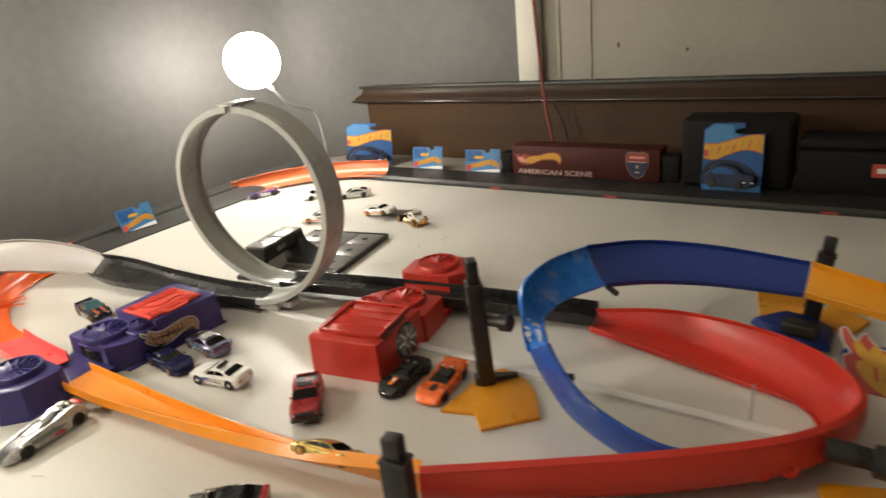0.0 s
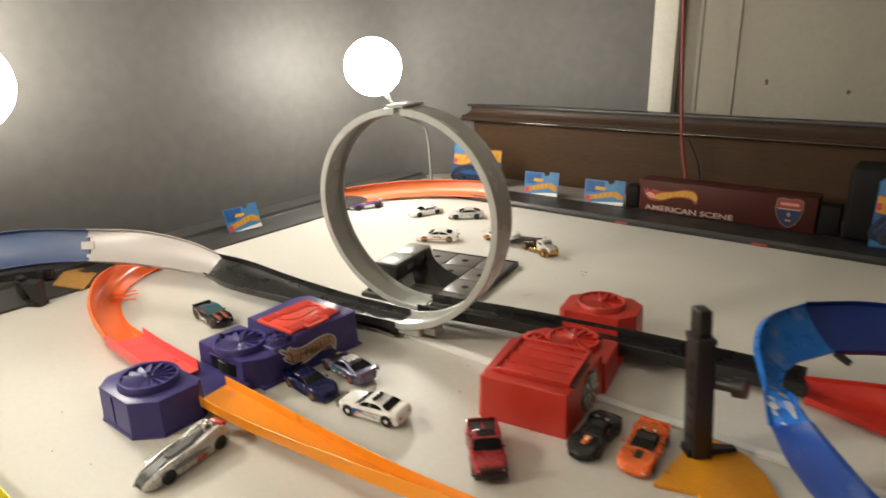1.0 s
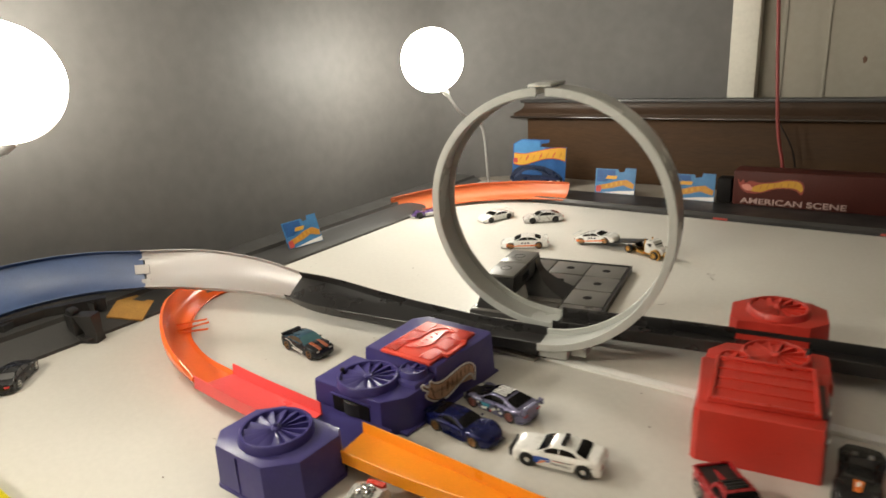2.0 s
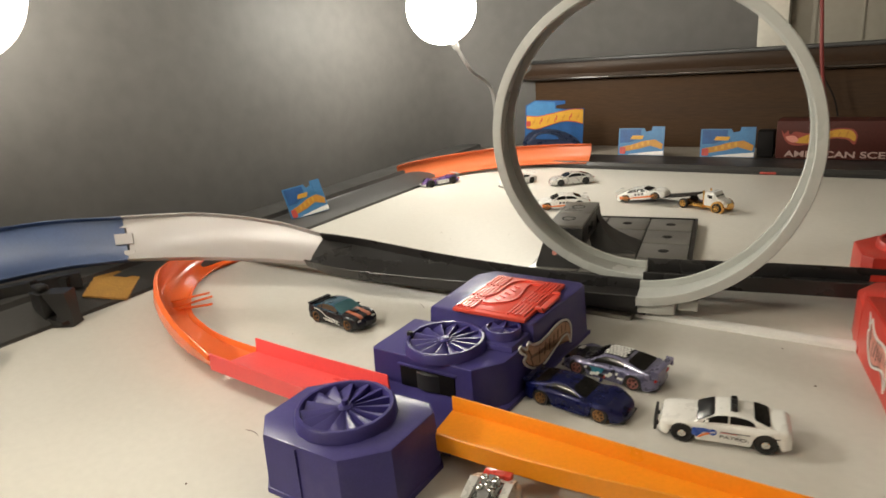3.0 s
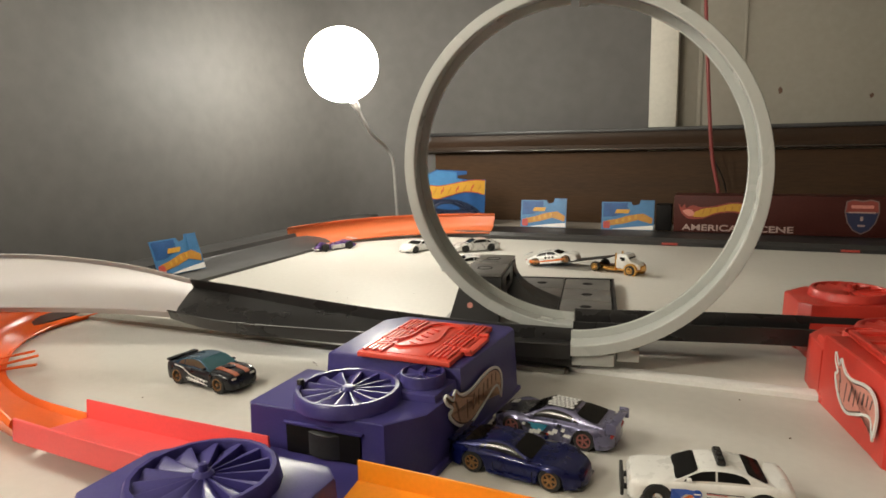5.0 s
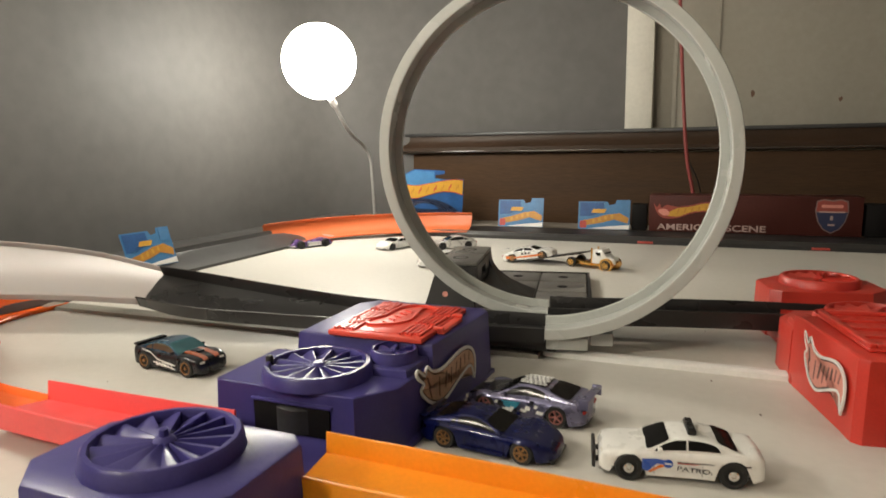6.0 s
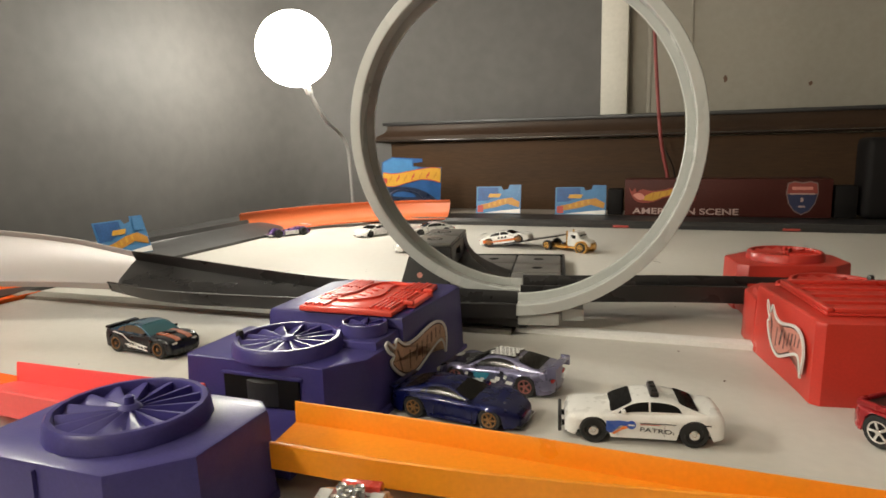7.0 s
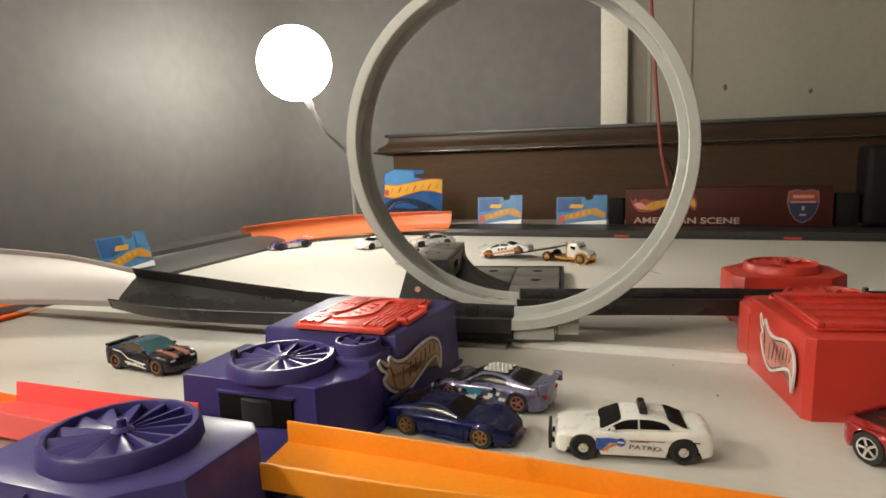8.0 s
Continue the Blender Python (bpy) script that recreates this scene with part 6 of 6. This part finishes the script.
# far cars
fc = toy_car(at(-0.436, 1.728, 212), "purple and silver toy formula car with open wheels", 0.072, 0.028, 0.014, 0.044, 0.0065, mats=(P_PURPLE, M_SILVERGLASS), wheels="black", wheel_w=1.1,
             plan=[(-0.5, 0.6), (-0.4, 0.62), (-0.2, 0.62), (0.1, 0.5), (0.3, 0.38), (0.5, 0.3)], top=[(-0.5, 0.5), (-0.3, 0.95), (-0.1, 0.85), (0.2, 0.65), (0.5, 0.4)], cabin=None)
part("rear_wing", box(B(), -0.037, -0.030, -0.013, 0.013, 0.0155, 0.0168, 0.0004), P_SILVER, fc)
part("front_wing", box(B(), 0.033, 0.038, -0.013, 0.013, 0.0035, 0.0048, 0.0004), P_SILVER, fc)
for s in (1, -1):
    part("side_pod", box(B(), -0.014, 0.010, s * 0.0098 - 0.003, s * 0.0098 + 0.003, 0.003, 0.0095, 0.001), P_SILVER, fc)
wc = toy_car(at(-0.296, 1.688, 222), "white toy racing car with dark windows", 0.072, 0.030, 0.0175, 0.043, 0.006, mats=(P_WHITE, M_DGLASS), wheels="black")
part("wing", box(B(), -0.037, -0.032, -0.013, 0.013, 0.0155, 0.0165, 0.0004), P_WHITE, wc)
toy_car(at(-0.206, 1.668, 190), "silver white toy coupe with dark windows", 0.074, 0.030, 0.020, 0.043, 0.006, mats=(P_SILVER, M_DGLASS), wheels="black",
             cabin=COUPE)
w2 = toy_car(at(-0.238, 1.510, 181), "white toy rally car with orange stripes", 0.078, 0.030, 0.0205, 0.046, 0.006, mats=(P_WHITE, M_DGLASS), wheels="bronze")
w3 = toy_car(at(-0.119, 1.513, -33, 0.0045, 9), "white toy racing car with orange stripes parked on a ramp", 0.072, 0.030, 0.0185, 0.043, 0.006, mats=(P_WHITE, M_DGLASS), wheels="bronze")
for c in (w2, w3):
    for s in (1, -1):
        side_plate(c, "orange_stripe", [(-0.030, -0.002), (0.018, -0.002), (0.022, 0.0008), (-0.016, -0.0002), (-0.030, 0.0028)], D_ORANGE, s * 0.0149, 0.0068, 0.0, s)
        for k in range(3):
            side_plate(c, "mark", rounded(0.0032, 0.0028, 0.0006, 2), D_BLACK, s * 0.0150, 0.0102, -0.006 + 0.005 * k, s)
    part("wing", box(B(), -0.038, -0.033, -0.0135, 0.0135, 0.0160, 0.0171, 0.0004), P_WHITE, c)
# gold and white flatbed truck with a lowered ramp
ft = root("toy_truck", at(-0.048, 1.457, -50), "gold and white toy flatbed truck with a tilted black ramp", "toy truck", "toy cars")
part("chassis", box(B(), -0.034, 0.028, -0.0095, 0.0095, 0.004, 0.0090, 0.001), M_GOLD_CHROME, ft, "gold chrome chassis")
bm = B()
rows = []
for x, w, z in ((0.003, 0.0115, 0.0245), (0.008, 0.0122, 0.0262), (0.016, 0.0118, 0.0262), (0.021, 0.0105, 0.0180), (0.030, 0.0095, 0.0155), (0.033, 0.007, 0.0120)):
    rows.append([(x, -w, 0.008), (x, w, 0.008), (x, w, z * 0.75), (x, w * 0.8, z), (x, -w * 0.8, z), (x, -w, z * 0.75)])
part("cab", loft(bm, rows), P_WHITE, ft, "white truck cab")
for s in (1, -1):
    part("side_window", box(B(), 0.008, 0.0150, s * 0.0117 - 0.0004, s * 0.0117 + 0.0004, 0.0180, 0.0225, 0.0002), M_DGLASS, ft)
    part("fender", turned(B(), [(0.009, 0.0), (0.009, 0.004), (0.007, 0.005)], 20), M_GOLD_CHROME, ft).matrix_basis = Matrix.Translation((0.023, s * 0.0115 - 0.002, 0.0065)) @ pose(0, 0, 0, -90)
    part("stack", turned(B(), [(0.0012, 0.009), (0.0012, 0.027), (0.0008, 0.027)], 10, 0.0005, s * 0.0085), M_GOLD_CHROME, ft)
    part("tank", tube(B(), [(-0.012, s * 0.0105, 0.0065), (0.002, s * 0.0105, 0.0065)], 0.003, 12), M_GOLD_CHROME, ft)
part("windscreen", box(B(), 0.0185, 0.0195, -0.008, 0.008, 0.0185, 0.0225), M_DGLASS, ft)
part("grille", box(B(), 0.0335, 0.0348, -0.006, 0.006, 0.005, 0.0125, 0.0004), M_GOLD_CHROME, ft)
part("ramp", loft(B(), [[(x, -0.013, z), (x, 0.013, z), (x, 0.013, z + 0.0018), (x, -0.013, z + 0.0018)] for x, z in ((-0.098, 0.001), (-0.012, 0.0185))]), M_BLACK, ft, "tilted black ramp")
for x in (-0.027, 0.023):
    for s in (1, -1):
        add_wheel(ft, x, s * 0.0125, 0.0066, "gold", 0.9, s)
# dark car inside the blue turn
toy_car(at(-0.795, 1.048, 108), "dark grey toy car standing by the blue turn", 0.072, 0.030, 0.019, 0.043, 0.006, mats=(P_BLACK, M_SILVERGLASS), wheels="chrome")


# ---- cards, cartons and cord along the back ----
def hang_card(m, w, h, label, big=False, tilt=0.0):
    """A blister card with a hook tab; faces local -y, stands on local z 0."""
    c = root("blister_card", m @ pose(0, 0, 0, -tilt), label, "card", "blister cards")
    up = pose(0, 0, 0, 90)

    def fl(name, pts, material, depth, lab=""):
        return flat(name, pts, material, c, up @ Matrix.Translation((0, 0, depth)), 0.0004, lab)
    if big:
        pts = [(-w / 2, 0), (w / 2, 0), (w / 2, h * 0.86), (w * 0.18, h * 0.84), (w * 0.02, h * 0.86), (w * 0.02, h * 0.91), (w * 0.17, h * 0.94), (w * 0.17, h), (-w * 0.34, h), (-w * 0.5, h * 0.90)]
    else:
        pts = [(-w / 2, 0), (w / 2, 0), (w / 2, h), (w * 0.24, h), (w * 0.22, h * 0.86), (w * 0.10, h * 0.82), (w * 0.06, h * 0.94), (-w * 0.5, h * 0.93)]
    fl("board", pts, M_CARD_SKY if not big else M_CARD_BLUE, 0.0)
    if big:
        fl("upper_field", [(-w * 0.48, h * 0.70), (w * 0.1, h * 0.72), (w * 0.1, h * 0.84), (0, h * 0.85), (0, h * 0.97), (-w * 0.33, h * 0.985), (-w * 0.48, h * 0.89)], M_CARD_SKY, 0.0005)
        low = spline([(-0.48, 0.49), (-0.30, 0.47), (-0.10, 0.54), (0.14, 0.62), (0.34, 0.62), (0.485, 0.58)], 4)
        high = spline([(-0.48, 0.70), (-0.30, 0.69), (-0.10, 0.735), (0.14, 0.80), (0.34, 0.835), (0.485, 0.83)], 4)
        fl("red_edge", [(p[0] * w, p[1] * h - 0.0016) for p in low] + [(p[0] * w, p[1] * h + 0.0016) for p in reversed(high)], M_CARD_RED, 0.0010, "red band edge")
        fl("yellow_band", [(p[0] * w, p[1] * h) for p in low] + [(p[0] * w, p[1] * h) for p in reversed(high)], M_CARD_GOLD, 0.0015, "wavy yellow flame band")
        for k in range(7):
            x, y = -0.36 + 0.125 * k, 0.595 + 0.0215 * k - (0.02 if k > 5 else 0)
            fl("band_mark", [((x + q * 0.22) * w, (y + r) * h) for q, r in ((-0.10, -0.060), (-0.02, -0.066), (0.02, -0.01), (0.10, -0.02), (0.16, 0.055), (0.07, 0.060), (0.03, 0.015), (-0.05, 0.010))], M_CARD_RED if k % 2 else M_CARD_YELLOW, 0.0020)
        fl("red_badge", scaled(rounded(w * 0.08, h * 0.10, 0.002, 2), 1, 1, -w * 0.445, h * 0.56), M_CARD_RED, 0.0020)
        fl("lower_field", [(-w * 0.48, h * 0.02), (w * 0.48, h * 0.02), (w * 0.48, h * 0.11), (-w * 0.48, h * 0.15)], M_CARD_SKY, 0.0006)
        fl("shade_field", smooth_ring([(-w * 0.48, h * 0.10), (w * 0.30, h * 0.06), (w * 0.46, h * 0.20), (w * 0.30, h * 0.36), (w * 0.02, h * 0.46), (-w * 0.30, h * 0.45), (-w * 0.47, h * 0.34)], 3), M_CARD_DARK, 0.0008, "dark picture field")
        car_pts = smooth_ring([(-0.44, 0.15), (-0.36, 0.08), (-0.10, 0.10), (0.16, 0.06), (0.36, 0.09), (0.44, 0.17), (0.42, 0.25), (0.22, 0.285), (0.10, 0.375), (-0.12, 0.415), (-0.30, 0.385), (-0.40, 0.28), (-0.46, 0.22)], 4)
        bm = B()
        loft(bm, [[(x * w, y * h, 0.0) for x, y in car_pts], [(x * w * 0.97, y * h, 0.006) for x, y in car_pts], [(x * w * 0.88, y * h * 0.93 + 0.002, 0.012) for x, y in car_pts]])
        pk = part("packed_car", bm, M_CARD_DARK, c, "dark toy car in the pack")
        pk.matrix_basis = up @ Matrix.Translation((0, 0, 0.0022))
        for x, y in ((-0.29, 0.125), (0.15, 0.105)):
            whl = part("packed_wheel", turned(B(), [(h * 0.058, 0.0), (h * 0.058, 0.0025), (h * 0.03, 0.003)], 18), M_RUBBER, pk)
            whl.matrix_basis = Matrix.Translation((x * w, h * y, 0.0118))
        flat("packed_window", smooth_ring([(-0.30 * w, 0.285 * h), (0.06 * w, 0.28 * h), (0.02 * w, 0.345 * h), (-0.12 * w, 0.375 * h), (-0.25 * w, 0.355 * h)], 3), M_CARD_BLUE, pk, Matrix.Translation((0, 0, 0.0122)), 0.0003)
        flat("packed_bonnet", smooth_ring([(0.06 * w, 0.255 * h), (0.32 * w, 0.225 * h), (0.36 * w, 0.19 * h), (0.10 * w, 0.20 * h)], 3), M_SHIELD, pk, Matrix.Translation((0, 0, 0.0122)), 0.0003)
        for x in (0.24, 0.37):
            flat("packed_lamp", scaled(rounded(w * 0.055, h * 0.02, 0.0006, 1), 1, 1, x * w, h * 0.165), M_CARD_WHITE, pk, Matrix.Translation((0, 0, 0.0126)), 0.0003)
    else:
        fl("yellow_band", [(-w * 0.44, h * 0.10), (-w * 0.05, h * 0.22), (w * 0.2, h * 0.34), (w * 0.46, h * 0.22), (w * 0.48, h * 0.40), (w * 0.3, h * 0.56), (w * 0.05, h * 0.50), (-w * 0.22, h * 0.36), (-w * 0.40, h * 0.30)], M_CARD_YELLOW, 0.0006, "orange yellow flame band")
        fl("upper_field", [(-w * 0.47, h * 0.42), (-w * 0.25, h * 0.44), (w * 0.0, h * 0.60), (w * 0.0, h * 0.90), (-w * 0.47, h * 0.90)], M_CARD_BLUE, 0.0006)
        fl("yellow_patch", [(x + 0.5 * y, y) for x, y in scaled(rounded(w * 0.26, h * 0.13, 0.001, 2), 1, 1, -w * 0.28, h * 0.62)], M_CARD_GOLD, 0.0011)
        fl("white_corner", [(w * 0.26, h * 0.62), (w * 0.46, h * 0.62), (w * 0.46, h * 0.95), (w * 0.28, h * 0.95)], M_CARD_SKY, 0.0011)
        fl("white_foot", [(-w * 0.30, h * 0.02), (w * 0.49, h * 0.02), (w * 0.49, h * 0.17), (w * 0.1, h * 0.11)], M_CARD_WHITE, 0.0011)
        fl("red_badge", scaled(rounded(w * 0.13, h * 0.24, 0.002, 2), 1, 1, -w * 0.40, h * 0.16), M_CARD_RED, 0.0011)
        for k in range(4):
            fl("band_mark", scaled(rounded(w * 0.05, h * 0.13, 0.001, 1), 1, 1, -w * 0.2 + k * w * 0.12, h * (0.29 + 0.05 * k)), M_CARD_GOLD, 0.0011)
    return c


hang_card(TF @ Matrix.Translation((-0.920, 1.576, 0.0125)), 0.086, 0.054, "blue and orange blister card standing on the black rail", tilt=8)
hang_card(TF @ Matrix.Translation((-0.7675, 1.576, 0.0125)), 0.090, 0.053, "blue and orange blister card standing beside a maroon carton", tilt=6)
hang_card(TF @ Matrix.Translation((-1.2520, 1.024, 0.0135)) @ pose(0, 0, 0, 0, 0, 82), 0.070, 0.050, "blue and orange blister card standing on the side rail", tilt=20)
hang_card(TF @ Matrix.Translation((-1.098, 1.574, 0.0125)) @ pose(0, 0, 0, 0, 4, 26), 0.117, 0.106, "large blue blister card behind the orange bank", True, tilt=5)
hang_card(TF @ Matrix.Translation((-0.239, 1.548, 0.0125)), 0.099, 0.121, "large blue blister card leaning on a black case", True, tilt=4)


def carton():
    c = root("carton", TF @ Matrix.Translation((-0.525, 1.5755, 0.0095)), "maroon printed carton with pale capital lettering", "carton")
    part("body", box(B(), -0.165, 0.153, 0.0, 0.050, 0.003, 0.066, 0.0012), M_MAROON, c)
    up = pose(0, 0, 0, 90)

    def put(name, pts, material, x, z, d, lab=""):
        flat(name, pts, material, c, up @ Matrix.Translation((x, z, d)), 0.0003, lab)
    flame = smooth_ring([(-0.056, 0.011), (-0.050, -0.006), (-0.038, -0.015), (-0.016, -0.014), (0.004, -0.006), (0.024, -0.003), (0.040, -0.005), (0.050, -0.013), (0.0535, 0.001), (0.046, 0.012), (0.026, 0.0135), (0.004, 0.008), (-0.018, 0.005), (-0.034, 0.008), (-0.043, 0.003), (-0.046, 0.010), (-0.051, 0.004)], 3)
    put("flame_edge", flame, M_FLAME_RED, -0.102, 0.0410, 0.0004, "dull red flame edge")
    put("yellow_flame", smooth_ring([(-0.036, -0.009), (-0.016, -0.0115), (0.004, -0.0035), (0.024, -0.0005), (0.041, -0.002), (0.0495, -0.0075), (0.0510, 0.001), (0.044, 0.0100), (0.026, 0.0112), (0.004, 0.0055), (-0.018, 0.0020)], 3), M_CARD_GOLD, -0.102, 0.0410, 0.0008, "yellow flame emblem")
    put("flame_swirl", smooth_ring([(-0.049, -0.002), (-0.040, -0.010), (-0.030, -0.008), (-0.034, 0.000), (-0.042, 0.001)], 3), M_EMBLEM_PINK, -0.102, 0.0410, 0.0012)
    for k in range(6):
        put("flame_mark", [(x + 0.25 * y, y) for x, y in rounded(0.0026, 0.009, 0.0006, 1)], M_CARD_YELLOW, -0.118 + 0.011 * k, 0.0385 + 0.0014 * k, 0.0012)
    m = up @ Matrix.Translation((-0.0665, 0.0108, 0.0005))
    words("AMERICAN SCENE", 0.0152, M_CARTON_TEXT, "carton_lettering", c, m @ Matrix.Diagonal((1.36, 0.95, 1, 1)), 0.0002, bold=0.0003, label="pale pink capital lettering")
    k = 1.14
    sh = scaled([(-0.019, 0.024), (-0.010, 0.027), (0.0, 0.025), (0.010, 0.027), (0.019, 0.024), (0.0205, 0.008), (0.017, -0.008), (0.010, -0.020), (0.0, -0.026), (-0.010, -0.020), (-0.017, -0.008), (-0.0205, 0.008)], k, 1.04)
    put("shield_edge", sh, M_SHIELD_EDGE, 0.110, 0.0345, 0.0004, "dull pale edge of the road shield")
    put("shield_top", scaled([(-0.0175, 0.0225), (-0.010, 0.0250), (0.0, 0.023), (0.010, 0.0250), (0.0175, 0.0225), (0.019, 0.008), (-0.019, 0.008)], k, 1.04), M_FLAME_RED, 0.110, 0.0345, 0.0008)
    put("shield_field", scaled([(-0.0188, 0.0065), (0.0188, 0.0065), (0.0155, -0.008), (0.009, -0.0185), (0.0, -0.024), (-0.009, -0.0185), (-0.0155, -0.008)], k, 1.04), M_SHIELD, 0.110, 0.0345, 0.0008)
    for z, w, t in ((0.0075, 0.036, 0.0022), (-0.002, 0.004, 0.007), (-0.013, 0.010, 0.0030)):
        put("shield_mark", rounded(w, t, 0.0008, 1), M_CARTON_TEXT, 0.110, 0.0345 + z, 0.0012)
    put("shield_mark", rounded(0.030, 0.005, 0.001, 1), M_EMBLEM_PINK, 0.110, 0.0345 + 0.0165, 0.0012)


carton()
single("small_case", box(B(), -0.720, -0.694, 1.580, 1.612, 0.0125, 0.058, 0.002), M_BOX_BLACK, TF, "small dark case between a card and the carton", "case")
cs = root("black_case", TF, "black plastic case standing on the back ledge", "case", "black cases")
part("shell", box(B(), -0.331, -0.1470, 1.566, 1.640, 0.0125, 0.139, 0.010, 3), M_BOX_BLACK, cs)
part("latch", box(B(), -0.25, -0.226, 1.5635, 1.5658, 0.122, 0.133, 0.0008), M_BLACK, cs)
single("small_case", box(B(), -0.368, -0.336, 1.578, 1.612, 0.0125, 0.064, 0.002), M_BOX_BLACK, TF, "small dark case between the carton and a black case", "case")
cs = root("black_case", TF, "long low dark case with a small red label", "case", "black cases")
part("shell", box(B(), -0.140, 0.30, 1.572, 1.655, 0.0085, 0.086, 0.008, 3), M_BOX_BLACK, cs)
part("lid", box(B(), -0.139, 0.299, 1.573, 1.654, 0.0865, 0.104, 0.006, 3), M_BOX_BLACK, cs)
flat("red_label", rounded(0.05, 0.022, 0.002, 2), M_CARD_RED, cs, Matrix.Translation((-0.006, 1.5718, 0.055)) @ pose(0, 0, 0, 90), 0.0004, "small red label")
flat("label_bar", rounded(0.036, 0.008, 0.001, 1), M_CARD_WHITE, cs, Matrix.Translation((-0.006, 1.5712, 0.055)) @ pose(0, 0, 0, 90), 0.0003)
single("hanging_cord", tube(B(), [tuple(TF @ Vector(p)) for p in spline([(-0.690, 1.66, 0.9), (-0.664, 1.645, 0.55), (-0.6535, 1.64, 0.375), (-0.6365, 1.64, 0.16), (-0.6215, 1.64, 0.078), (-0.618, 1.642, 0.030), (-0.60, 1.645, 0.0105)], 8)], 0.0032, 10), M_CORD, Matrix.Identity(4), "red electric cord hanging down behind the carton", "cord")
single("thin_cord", tube(B(), [tuple(TF @ Vector(p)) for p in spline([(-0.640, 1.695, 0.145), (-0.612, 1.69, 0.09), (-0.600, 1.685, 0.0105)], 6)], 0.0014, 8), M_BOX_BLACK, Matrix.Identity(4), "thin dark cord in front of the brown panel", "cord")
for u in (-0.69, -0.44, -0.08):
    single("red_mark", box(B(), u - 0.012, u + 0.012, V1 - 0.0026, V1 - 0.0012, 0.0015, 0.005, 0.0004), M_CARD_RED, TF, "small red tape mark on the back rail", "mark", "rail marks")

# ---- specks and fine scratches on the table ----
def table_wear():
    rs = random.Random(11)
    bm = B()
    spots = [(rs.uniform(-0.62, 0.45), rs.uniform(0.62, 1.45), rs.uniform(0.0003, 0.0008)) for _ in range(46)]
    spots += [(-0.487, 0.835, 0.0008), (-0.437, 0.822, 0.0009), (-0.505, 0.746, 0.0006)]
    for x, y, r in spots:
        if (TF.inverted() @ Vector((x, y, 0))).x < -1.2:
            continue
        n = 6
        loft(bm, [[(x + r * q * rs.uniform(0.7, 1.3) * math.cos(2 * math.pi * k / n), y + r * q * rs.uniform(0.7, 1.3) * math.sin(2 * math.pi * k / n), z) for k in range(n)] for q, z in ((1, 0.0001), (0.6, 0.0005))])
    for k in range(9):
        x, y, a, l = rs.uniform(-0.55, 0.3), rs.uniform(0.66, 1.4), rs.uniform(0, 6.28), rs.uniform(0.008, 0.02)
        pts = [(x + l * s * math.cos(a + 0.5 * s), y + l * s * math.sin(a + 0.5 * s), 0.0003) for s in (0, 0.35, 0.7, 1.0)]
        tube(bm, pts, 0.00018, 4)
    single("table_specks", bm, M_SPECK, Matrix.Identity(4), "tiny dark specks and hairs lying on the pale table", "specks", kind="stuff")


table_wear()
